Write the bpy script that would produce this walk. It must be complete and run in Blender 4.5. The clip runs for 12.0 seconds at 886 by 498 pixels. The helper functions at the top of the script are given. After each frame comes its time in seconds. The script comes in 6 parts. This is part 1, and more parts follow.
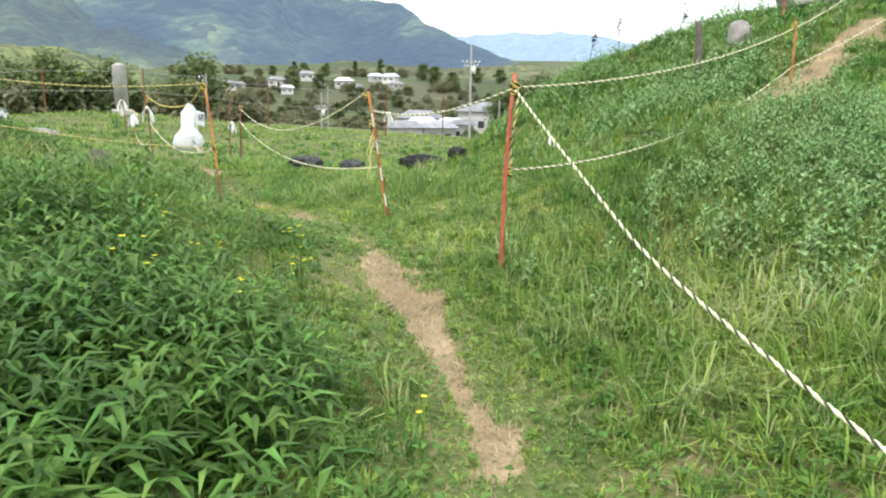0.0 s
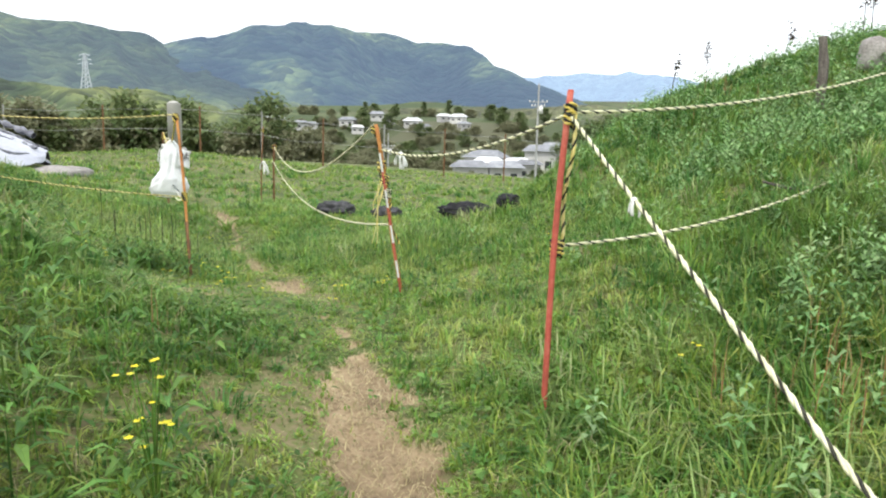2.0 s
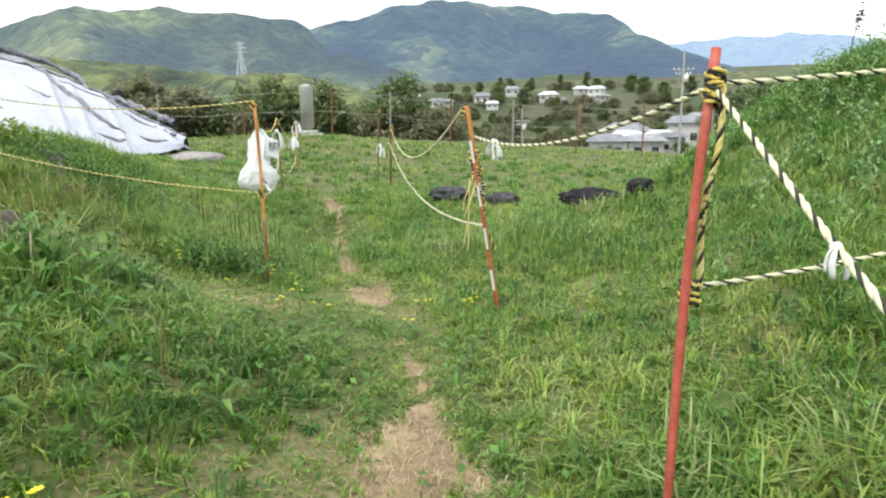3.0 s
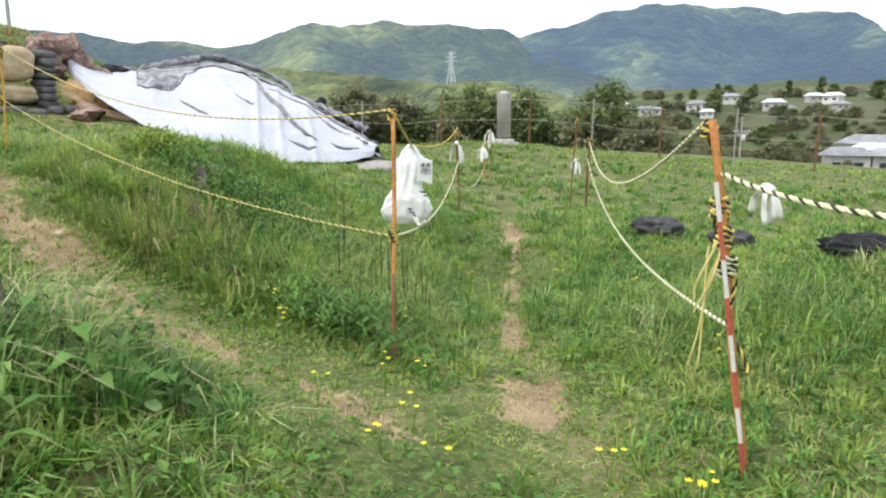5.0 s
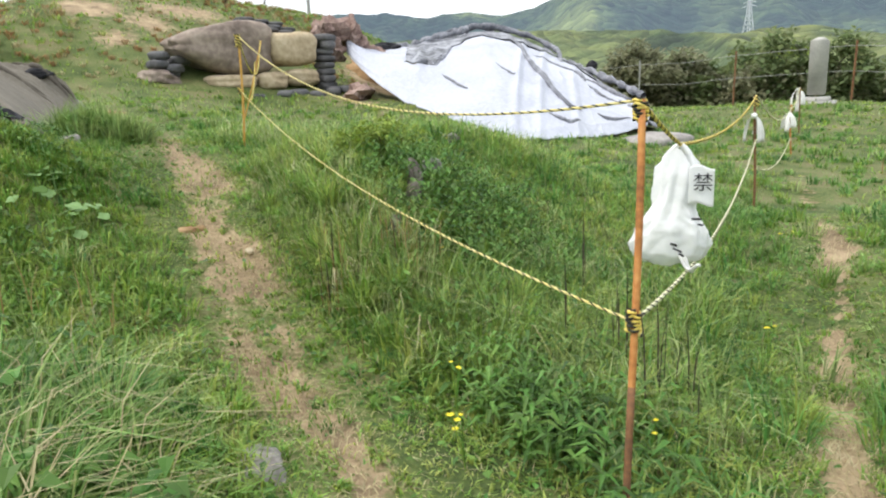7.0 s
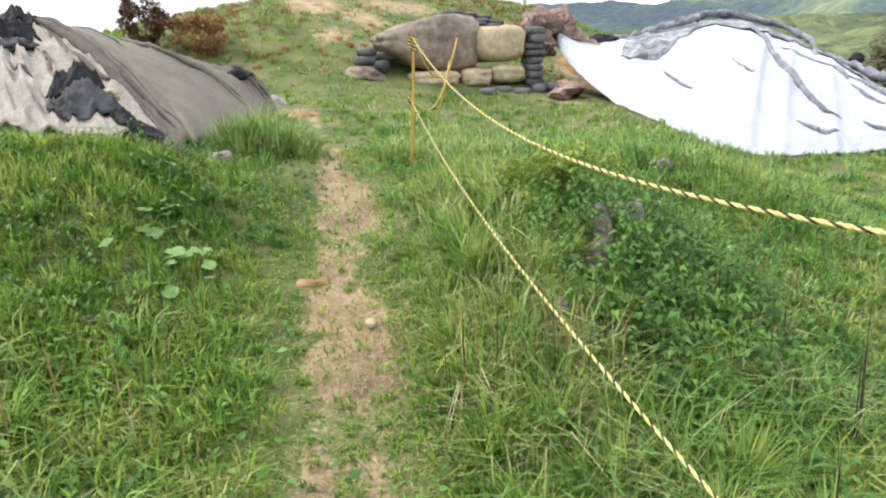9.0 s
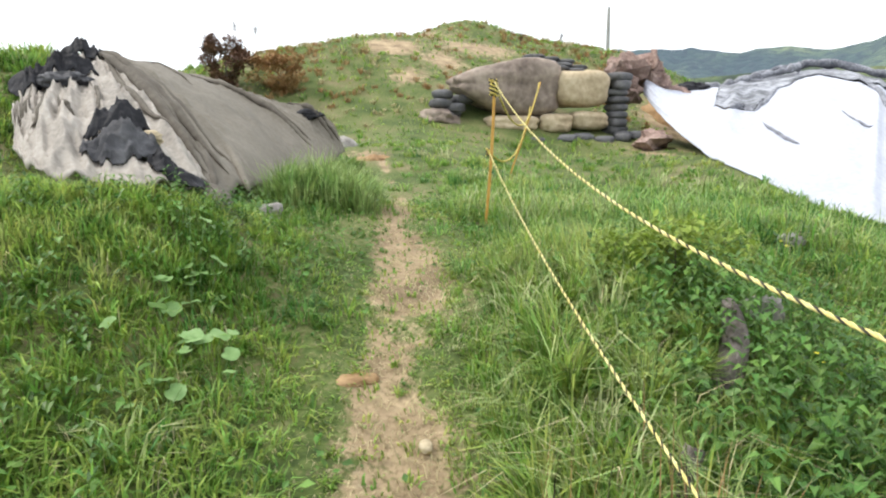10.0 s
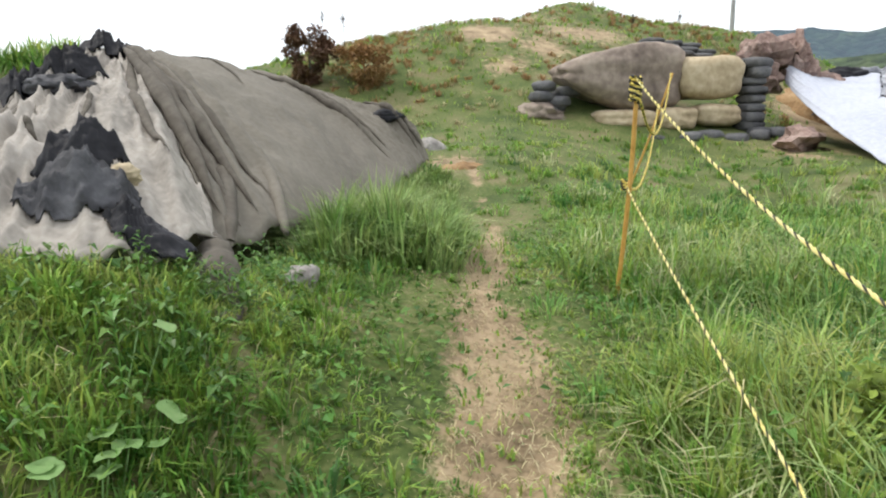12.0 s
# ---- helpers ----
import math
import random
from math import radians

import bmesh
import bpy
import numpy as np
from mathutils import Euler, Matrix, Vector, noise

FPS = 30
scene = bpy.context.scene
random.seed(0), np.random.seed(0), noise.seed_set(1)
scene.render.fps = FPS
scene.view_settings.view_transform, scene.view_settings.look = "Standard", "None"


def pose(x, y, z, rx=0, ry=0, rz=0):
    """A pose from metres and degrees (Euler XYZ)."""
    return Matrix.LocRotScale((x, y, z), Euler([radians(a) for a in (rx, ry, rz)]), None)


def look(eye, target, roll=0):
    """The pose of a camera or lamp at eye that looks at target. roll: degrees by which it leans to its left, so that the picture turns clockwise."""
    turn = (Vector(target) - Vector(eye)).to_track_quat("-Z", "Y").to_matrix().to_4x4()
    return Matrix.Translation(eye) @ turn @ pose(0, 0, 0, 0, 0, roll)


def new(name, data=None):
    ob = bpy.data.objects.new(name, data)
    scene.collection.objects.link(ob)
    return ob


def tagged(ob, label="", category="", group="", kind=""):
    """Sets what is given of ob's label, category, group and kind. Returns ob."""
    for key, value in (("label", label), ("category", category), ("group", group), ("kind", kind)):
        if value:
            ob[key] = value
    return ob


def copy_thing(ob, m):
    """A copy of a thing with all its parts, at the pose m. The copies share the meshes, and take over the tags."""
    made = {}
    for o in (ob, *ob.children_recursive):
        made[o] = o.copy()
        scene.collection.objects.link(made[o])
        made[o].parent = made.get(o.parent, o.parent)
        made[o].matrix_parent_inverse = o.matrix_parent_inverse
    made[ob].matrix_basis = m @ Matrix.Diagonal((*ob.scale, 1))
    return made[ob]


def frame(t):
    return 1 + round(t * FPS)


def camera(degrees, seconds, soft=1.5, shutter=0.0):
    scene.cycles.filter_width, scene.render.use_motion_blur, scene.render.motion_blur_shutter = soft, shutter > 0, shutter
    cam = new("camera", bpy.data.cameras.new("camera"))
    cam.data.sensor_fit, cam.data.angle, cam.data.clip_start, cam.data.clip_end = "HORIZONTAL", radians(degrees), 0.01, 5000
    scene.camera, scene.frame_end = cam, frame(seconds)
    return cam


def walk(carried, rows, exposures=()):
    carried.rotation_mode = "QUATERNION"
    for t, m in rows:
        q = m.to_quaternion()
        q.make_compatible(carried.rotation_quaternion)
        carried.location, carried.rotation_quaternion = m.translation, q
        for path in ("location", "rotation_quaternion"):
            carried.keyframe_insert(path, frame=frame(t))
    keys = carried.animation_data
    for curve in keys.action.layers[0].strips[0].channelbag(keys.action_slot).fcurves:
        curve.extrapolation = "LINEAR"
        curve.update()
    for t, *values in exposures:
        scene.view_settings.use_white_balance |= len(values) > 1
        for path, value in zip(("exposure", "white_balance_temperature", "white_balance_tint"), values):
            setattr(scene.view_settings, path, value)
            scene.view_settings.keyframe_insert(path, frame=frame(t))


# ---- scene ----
cam = camera(67.2, 12.0, soft=2.1)
PATH = [
    (0, (0.006, 0.037, 1.381), (0.013, 1.991, 0.953), 0.9),
    (0.5, (0.122, 0.355, 1.362), (-0.004, 2.313, 0.975), -1.1),
    (1, (0.131, 0.835, 1.372), (0.099, 2.807, 1.038), 0.1),
    (1.5, (0.283, 1.351, 1.37), (0.118, 3.322, 1.072), -0.2),
    (2, (0.248, 1.827, 1.364), (0.057, 3.792, 1.046), 1.1),
    (2.5, (0.28, 2.265, 1.369), (0.001, 4.211, 0.998), 0.8),
    (3, (0.335, 2.724, 1.415), (-0.247, 4.597, 1.025), -0.6),
    (3.2, (0.302, 2.908, 1.4), (-0.335, 4.759, 0.989), -0.4),
    (4.8, (-0.036, 4.068, 1.428), (-1.091, 5.728, 1.067), -0.2),
    (5, (-0.184, 4.211, 1.459), (-1.288, 5.838, 1.093), -0.0),
    (5.5, (-0.383, 4.521, 1.481), (-1.685, 5.992, 1.109), -0.3),
    (6, (-0.536, 4.906, 1.537), (-2.014, 6.21, 1.201), -1.7),
    (6.5, (-0.874, 5.149, 1.57), (-2.46, 6.301, 1.172), -2.5),
    (7, (-1.005, 5.409, 1.588), (-2.656, 6.444, 1.135), -2.9),
    (7.2, (-1.031, 5.565, 1.629), (-2.738, 6.516, 1.2), -3.2),
    (8.8, (-1.898, 6.061, 1.708), (-3.761, 6.603, 1.223), -2.8),
    (9, (-2.013, 6.137, 1.756), (-3.902, 6.614, 1.302), -2.4),
    (9.5, (-2.347, 6.218, 1.745), (-4.282, 6.545, 1.361), -1.6),
    (10, (-2.755, 6.262, 1.827), (-4.706, 6.551, 1.493), -0.5),
    (10.5, (-3.135, 6.371, 1.903), (-5.128, 6.423, 1.737), -0.9),
    (11, (-3.504, 6.344, 1.876), (-5.495, 6.222, 1.727), -0.7),
    (11.5, (-3.885, 6.319, 1.933), (-5.861, 6.269, 1.628), 0.2),
    (12, (-4.266, 6.4, 2.006), (-6.232, 6.41, 1.641), -0.8),
]
walk(cam, [(t, look(eye, target, roll)) for t, eye, target, roll in PATH],
     exposures=[(0.0, 0.80), (1.0, 0.75), (2.0, 0.62), (5.0, 0.56), (6.5, 0.55), (9.0, 0.79), (9.7, 0.79), (10.5, 0.56), (11.5, 0.40), (12.0, 0.49)])

# ---- sky and light ----
world = bpy.data.worlds.new("overcast_sky")
scene.world = world
world.use_nodes = True
wn, wl = world.node_tree.nodes, world.node_tree.links
sky = wn.new("ShaderNodeTexSky")
sky.sky_type, sky.sun_disc = "NISHITA", False
sky.sun_elevation, sky.sun_rotation = radians(56), radians(205)
veil = wn.new("ShaderNodeMix")
veil.data_type, veil.blend_type = "RGBA", "MIX"
veil.inputs[0].default_value = 0.86
veil.inputs[7].default_value = (9.6, 9.9, 10.3, 1)
wl.new(sky.outputs[0], veil.inputs[6])
wl.new(veil.outputs[2], wn["Background"].inputs["Color"])
wn["Background"].inputs["Strength"].default_value = 0.115
sun_data = bpy.data.lights.new("sun", "SUN")
sun_data.energy, sun_data.angle, sun_data.color = 1.5, radians(12), (1.0, 0.95, 0.86)
sun = new("sun", sun_data)
sun.matrix_world = look((0, 0, 60), (-math.sin(radians(205)) * 40, -math.cos(radians(205)) * 40, 0))

# ---- materials ----
rng = np.random.default_rng(7)


def ramp_of(nodes, stops):
    r = nodes.new("ShaderNodeValToRGB")
    el = r.color_ramp.elements
    while len(el) < len(stops):
        el.new(0.5)
    for e, (p, c) in zip(el, stops):
        e.position, e.color = p, (*c, 1)
    return r


def surface(name, colours, scale=3.0, fine=40.0, rough=0.85, metal=0.0, bump=0.25, vary=0.0, island=False,
            through_light=0.0, spec=0.3, stretch=(1, 1, 1), depth=0.02, glow=None, random_hue=0.0, spread=0.34):
    """A node material: three or more colours mixed by two sizes of noise, with fine relief; vary shifts brightness per piece."""
    m = bpy.data.materials.new(name)
    m.use_nodes = True
    n, l = m.node_tree.nodes, m.node_tree.links
    b = n["Principled BSDF"]
    co = n.new("ShaderNodeTexCoord")
    mp = n.new("ShaderNodeMapping")
    mp.inputs["Scale"].default_value = stretch
    l.new(co.outputs["Object"], mp.inputs[0])
    big, small = n.new("ShaderNodeTexNoise"), n.new("ShaderNodeTexNoise")
    big.inputs["Scale"].default_value, small.inputs["Scale"].default_value = scale, fine
    big.inputs["Detail"].default_value, small.inputs["Detail"].default_value = 5, 6
    for t in (big, small):
        l.new(mp.outputs[0], t.inputs["Vector"])
    mix = n.new("ShaderNodeMath")
    mix.operation = "MULTIPLY_ADD"
    mix.inputs[1].default_value = 0.45
    l.new(small.outputs["Fac"], mix.inputs[0])
    sub = n.new("ShaderNodeMath")
    sub.operation = "MULTIPLY"
    sub.inputs[1].default_value = 0.55
    l.new(big.outputs["Fac"], sub.inputs[0])
    l.new(sub.outputs[0], mix.inputs[2])
    k = len(colours)
    r = ramp_of(n, [(0.5 - spread / 2 + spread * i / (k - 1), c) for i, c in enumerate(colours)])
    l.new(mix.outputs[0], r.inputs[0])
    colour = r.outputs[0]
    if vary:
        hsv = n.new("ShaderNodeHueSaturation")
        src = n.new("ShaderNodeNewGeometry") if island else n.new("ShaderNodeObjectInfo")
        out = src.outputs["Random Per Island"] if island else src.outputs["Random"]
        rng_map = n.new("ShaderNodeMapRange")
        rng_map.inputs["To Min"].default_value, rng_map.inputs["To Max"].default_value = 1 - vary, 1 + vary
        l.new(out, rng_map.inputs["Value"])
        l.new(rng_map.outputs[0], hsv.inputs["Value"])
        if random_hue:
            hue_map = n.new("ShaderNodeMapRange")
            hue_map.inputs["To Min"].default_value, hue_map.inputs["To Max"].default_value = 0.5 + random_hue, 0.5 - random_hue
            whirl = n.new("ShaderNodeMath")
            whirl.operation = "FRACT"
            times = n.new("ShaderNodeMath")
            times.operation = "MULTIPLY"
            times.inputs[1].default_value = 17.3
            l.new(out, times.inputs[0])
            l.new(times.outputs[0], whirl.inputs[0])
            l.new(whirl.outputs[0], hue_map.inputs["Value"])
            l.new(hue_map.outputs[0], hsv.inputs["Hue"])
        l.new(colour, hsv.inputs["Color"])
        colour = hsv.outputs[0]
    l.new(colour, b.inputs["Base Color"])
    b.inputs["Roughness"].default_value, b.inputs["Metallic"].default_value = rough, metal
    b.inputs["Specular IOR Level"].default_value = spec
    if bump:
        bp = n.new("ShaderNodeBump")
        bp.inputs["Strength"].default_value, bp.inputs["Distance"].default_value = bump, depth
        l.new(mix.outputs[0], bp.inputs["Height"])
        l.new(bp.outputs[0], b.inputs["Normal"])
    if glow:
        b.inputs["Emission Color"].default_value = (*glow[:3], 1)
        b.inputs["Emission Strength"].default_value = glow[3]
    if through_light:
        tr = n.new("ShaderNodeBsdfTranslucent")
        l.new(colour, tr.inputs["Color"])
        ms = n.new("ShaderNodeMixShader")
        ms.inputs[0].default_value = through_light
        l.new(b.outputs[0], ms.inputs[1])
        l.new(tr.outputs[0], ms.inputs[2])
        l.new(ms.outputs[0], n["Material Output"].inputs["Surface"])
    return m


GRASS = surface("grass_blade", [(0.105, 0.205, 0.036), (0.198, 0.331, 0.059), (0.279, 0.399, 0.081), (0.384, 0.456, 0.132)], scale=0.9, fine=6.0, rough=0.5, bump=0, vary=0.42, island=True, through_light=0.42, random_hue=0.03, spread=0.2)
GRASS_DEEP = surface("deep_grass_blade", [(0.067, 0.173, 0.040), (0.121, 0.265, 0.065), (0.189, 0.345, 0.081), (0.270, 0.398, 0.122)], scale=1.1, fine=6.0, rough=0.45, bump=0, vary=0.4, island=True, through_light=0.42, random_hue=0.02, spread=0.2)
GRASS_PALE = surface("pale_grass_blade", [(0.148, 0.255, 0.062), (0.233, 0.337, 0.100), (0.318, 0.398, 0.150), (0.424, 0.439, 0.237)], scale=1.0, fine=5.0, rough=0.6, bump=0, vary=0.45, island=True, through_light=0.3, random_hue=0.02, spread=0.22)
STRAW = surface("dry_straw", [(0.30, 0.25, 0.13), (0.45, 0.39, 0.22), (0.58, 0.52, 0.33)], scale=2, fine=9, rough=0.7, bump=0, vary=0.35, island=True, through_light=0.2)
RUSSET = surface("russet_seed_grass", [(0.28, 0.15, 0.07), (0.36, 0.22, 0.10), (0.33, 0.26, 0.13)], scale=2, fine=9, rough=0.8, bump=0, vary=0.3, island=True, through_light=0.2)
WEED = surface("weed_leaf", [(0.05, 0.12, 0.025), (0.10, 0.21, 0.04), (0.18, 0.31, 0.07)], scale=2.0, fine=9, rough=0.45, bump=0, vary=0.45, island=True, through_light=0.3, random_hue=0.015)
MUGWORT = surface("mugwort_leaf", [(0.14, 0.27, 0.09), (0.22, 0.37, 0.14), (0.36, 0.48, 0.25)], scale=2.5, fine=9, rough=0.65, bump=0, vary=0.4, island=True, through_light=0.3, random_hue=0.015)
VINE = surface("round_vine_leaf", [(0.16, 0.28, 0.09), (0.22, 0.36, 0.13), (0.28, 0.40, 0.17)], scale=6, fine=40, rough=0.55, bump=0, vary=0.15, island=True, through_light=0.3)
PETAL = surface("yellow_petal", [(0.75, 0.62, 0.02), (0.85, 0.74, 0.04), (0.9, 0.8, 0.1)], scale=20, fine=90, rough=0.6, bump=0, through_light=0.2)
DARK_STEM = surface("dark_dead_stem", [(0.03, 0.028, 0.02), (0.06, 0.05, 0.035), (0.09, 0.075, 0.05)], scale=8, fine=60, rough=0.9, bump=0.2)
BUSH_BROWN = surface("dead_bush_leaf", [(0.09, 0.05, 0.035), (0.15, 0.085, 0.055), (0.22, 0.14, 0.085)], scale=2, fine=9, rough=0.9, bump=0, vary=0.4, island=True, through_light=0.1)
TREE_LEAF = surface("tree_leaf", [(0.10, 0.14, 0.06), (0.17, 0.22, 0.09), (0.25, 0.30, 0.12)], scale=0.25, fine=1.5, rough=0.6, bump=0, vary=0.35, island=True, through_light=0.45, random_hue=0.02)
TREE_YOUNG = surface("young_tree_leaf", [(0.18, 0.26, 0.04), (0.26, 0.34, 0.06), (0.32, 0.40, 0.09)], scale=0.25, fine=1.5, rough=0.6, bump=0, vary=0.35, island=True, through_light=0.3)
BAMBOO = surface("bamboo_leaf", [(0.19, 0.20, 0.12), (0.25, 0.255, 0.15), (0.32, 0.32, 0.18)], scale=0.2, fine=1.5, rough=0.6, bump=0, vary=0.35, island=True, through_light=0.45, random_hue=0.02)
BARK = surface("bark", [(0.06, 0.05, 0.04), (0.11, 0.09, 0.07), (0.17, 0.14, 0.11)], scale=3, fine=22, rough=0.95, bump=0.6, depth=0.05, stretch=(3, 3, 0.6))
OLD_WOOD = surface("weathered_grey_wood", [(0.07, 0.058, 0.05), (0.14, 0.12, 0.105), (0.27, 0.24, 0.215)], scale=9, fine=60, rough=0.95, bump=0.7, depth=0.02, stretch=(4, 4, 0.7))
ROCK = surface("brown_granite", [(0.13, 0.10, 0.085), (0.25, 0.20, 0.165), (0.40, 0.33, 0.27)], scale=0.9, fine=7, rough=0.9, bump=0.7, depth=0.06)
ROCK_TAN = surface("tan_granite", [(0.28, 0.215, 0.135), (0.45, 0.36, 0.235), (0.60, 0.51, 0.36)], scale=1.6, fine=9, rough=0.9, bump=0.6, depth=0.05)
ROCK_RED = surface("reddish_broken_rock", [(0.16, 0.11, 0.09), (0.29, 0.2, 0.17), (0.46, 0.36, 0.31)], scale=2.6, fine=16, rough=0.95, bump=0.8, depth=0.06)
ROCK_GREY = surface("grey_field_stone", [(0.17, 0.15, 0.14), (0.30, 0.28, 0.26), (0.46, 0.43, 0.40)], scale=4, fine=40, rough=0.9, bump=0.6, depth=0.03)
PALE_STONE = surface("pale_sand_stone", [(0.38, 0.31, 0.20), (0.48, 0.40, 0.27), (0.58, 0.50, 0.36)], scale=9, fine=60, rough=0.9, bump=0.4, depth=0.01)
MONUMENT = surface("monument_granite", [(0.30, 0.30, 0.28), (0.42, 0.41, 0.38), (0.52, 0.51, 0.47)], scale=2, fine=45, rough=0.8, bump=0.2)
CONCRETE = surface("pole_concrete", [(0.30, 0.30, 0.29), (0.40, 0.40, 0.39), (0.47, 0.47, 0.46)], scale=1.5, fine=20, rough=0.9, bump=0.2)
SOIL_BANK = surface("orange_bank_soil", [(0.20, 0.12, 0.06), (0.32, 0.20, 0.10), (0.45, 0.31, 0.17)], scale=1.3, fine=12, rough=0.95, bump=0.8, depth=0.08)
TARP_WHITE = surface("white_tarpaulin", [(0.38, 0.40, 0.47), (0.47, 0.49, 0.56), (0.54, 0.56, 0.61)], scale=0.7, fine=14, rough=0.6, bump=0.25, depth=0.05, spec=0.3)
# Silver-grey cloth; also paints the dark shade in the white sheet's creases.
TARP_SILVER_AND_SHADE = surface("silver_tarpaulin_and_crease_shade", [(0.06, 0.065, 0.08), (0.17, 0.175, 0.20), (0.38, 0.39, 0.43)], scale=3, fine=20, rough=0.45, bump=0.5, depth=0.05)
TARP_HEM = surface("silver_hem", [(0.05, 0.055, 0.065), (0.13, 0.135, 0.15), (0.25, 0.26, 0.29), (0.42, 0.43, 0.47)], scale=1.6, fine=7, rough=0.42, bump=0.6, depth=0.06, spread=0.22)
TARP_OLIVE = surface("olive_grey_canvas", [(0.125, 0.112, 0.09), (0.165, 0.148, 0.12), (0.205, 0.185, 0.152)], scale=1.2, fine=24, rough=0.85, bump=0.2, depth=0.02)
TARP_BEIGE = surface("bleached_beige_canvas", [(0.22, 0.20, 0.175), (0.34, 0.31, 0.272), (0.45, 0.415, 0.37)], scale=2.2, fine=24, rough=0.85, bump=0.3, depth=0.03)
# Canvas colours darkened to paint the shade of the folds.
TARP_FOLD_SHADE = surface("shaded_canvas_fold", [(0.085, 0.075, 0.06), (0.115, 0.10, 0.082), (0.15, 0.135, 0.11)], scale=3, fine=24, rough=0.9, bump=0.3, depth=0.02)
SACK_BLACK = surface("black_plastic_sack", [(0.008, 0.008, 0.010), (0.018, 0.018, 0.022), (0.04, 0.04, 0.046)], scale=5, fine=14, rough=0.65, bump=0.7, depth=0.05, spec=0.25)
SACK_GREY = surface("dark_grey_sandbag", [(0.055, 0.055, 0.06), (0.10, 0.10, 0.105), (0.17, 0.165, 0.16)], scale=5, fine=50, rough=0.8, bump=0.5, depth=0.02, vary=0.25)
SACK_GREY_FLAT = surface("old_grey_sheet", [(0.03, 0.03, 0.034), (0.06, 0.06, 0.066), (0.13, 0.13, 0.14)], scale=5, fine=14, rough=0.7, bump=1.0, depth=0.06)
BAG_WHITE = surface("white_plastic_bag", [(0.86, 0.87, 0.88), (0.91, 0.92, 0.92), (0.94, 0.94, 0.94)], scale=10, fine=40, rough=0.4, bump=0.25, depth=0.01, through_light=0.15)
INK = surface("black_ink", [(0.02, 0.02, 0.025), (0.03, 0.03, 0.035), (0.05, 0.05, 0.05)], scale=30, fine=90, rough=0.6, bump=0)
RED_PAINT = surface("worn_red_paint", [(0.30, 0.075, 0.05), (0.48, 0.10, 0.07), (0.56, 0.17, 0.12)], scale=7, fine=50, rough=0.6, bump=0.3, depth=0.004)
ORANGE_RUST = surface("orange_rusty_paint", [(0.24, 0.10, 0.035), (0.48, 0.20, 0.06), (0.60, 0.30, 0.10)], scale=7, fine=50, rough=0.75, bump=0.4, depth=0.004)
BROWN_RUST = surface("brown_rust", [(0.09, 0.05, 0.03), (0.20, 0.10, 0.05), (0.32, 0.16, 0.07)], scale=9, fine=60, rough=0.85, bump=0.4, depth=0.004)
AMBER_PAINT = surface("amber_painted_steel", [(0.40, 0.21, 0.04), (0.55, 0.31, 0.07), (0.62, 0.38, 0.12)], scale=6, fine=50, rough=0.6, bump=0.3, depth=0.004)
WHITE_PAINT = surface("worn_white_paint", [(0.6, 0.58, 0.54), (0.74, 0.73, 0.70), (0.8, 0.8, 0.78)], scale=10, fine=60, rough=0.6, bump=0.2, depth=0.003)
ROPE_YELLOW = surface("yellow_rope_strand", [(0.60, 0.44, 0.06), (0.72, 0.56, 0.13), (0.78, 0.66, 0.26)], scale=14, fine=160, rough=0.7, bump=0.4, depth=0.002)
ROPE_PALE_YELLOW = surface("faded_yellow_rope_strand", [(0.60, 0.48, 0.12), (0.72, 0.62, 0.24), (0.78, 0.71, 0.38)], scale=14, fine=160, rough=0.7, bump=0.4, depth=0.002)
ROPE_PALE = surface("bleached_rope_strand", [(0.62, 0.59, 0.36), (0.74, 0.72, 0.48), (0.80, 0.79, 0.60)], scale=14, fine=160, rough=0.75, bump=0.4, depth=0.002)
ROPE_BLACK = surface("black_rope_strand", [(0.02, 0.02, 0.015), (0.04, 0.04, 0.03), (0.08, 0.075, 0.05)], scale=14, fine=160, rough=0.8, bump=0.4, depth=0.002)
CLOTH = surface("white_cloth_strip", [(0.66, 0.66, 0.62), (0.76, 0.76, 0.73), (0.82, 0.82, 0.8)], scale=20, fine=90, rough=0.85, bump=0.3, depth=0.005)
WIRE = surface("old_wire", [(0.25, 0.25, 0.24), (0.35, 0.35, 0.33), (0.42, 0.42, 0.4)], scale=20, fine=90, rough=0.6, metal=0.4, bump=0)
WALL_LIGHT = surface("house_plaster", [(0.46, 0.455, 0.43), (0.58, 0.57, 0.55), (0.68, 0.67, 0.65)], scale=0.6, fine=5, rough=0.9, bump=0.1, vary=0.15)
ROOF_GREY = surface("grey_roof_tile", [(0.16, 0.17, 0.19), (0.25, 0.26, 0.28), (0.36, 0.37, 0.39)], scale=0.8, fine=5, rough=0.7, bump=0.3, depth=0.1, vary=0.3)
ROOF_WHITE = surface("pale_metal_roof", [(0.6, 0.62, 0.64), (0.72, 0.74, 0.76), (0.8, 0.81, 0.82)], scale=0.6, fine=5, rough=0.5, bump=0.1)
GLASS_DARK = surface("dark_window_pane", [(0.03, 0.035, 0.04), (0.05, 0.055, 0.06), (0.08, 0.085, 0.09)], scale=1, fine=5, rough=0.15, bump=0, spec=0.5)
# The faint bluish emission is distance haze painted onto the steel.
STEEL = surface("pylon_steel_haze_glow", [(0.42, 0.45, 0.48), (0.5, 0.53, 0.56), (0.56, 0.58, 0.6)], scale=0.5, fine=4, rough=0.6, bump=0, glow=(0.5, 0.6, 0.7, 0.1))


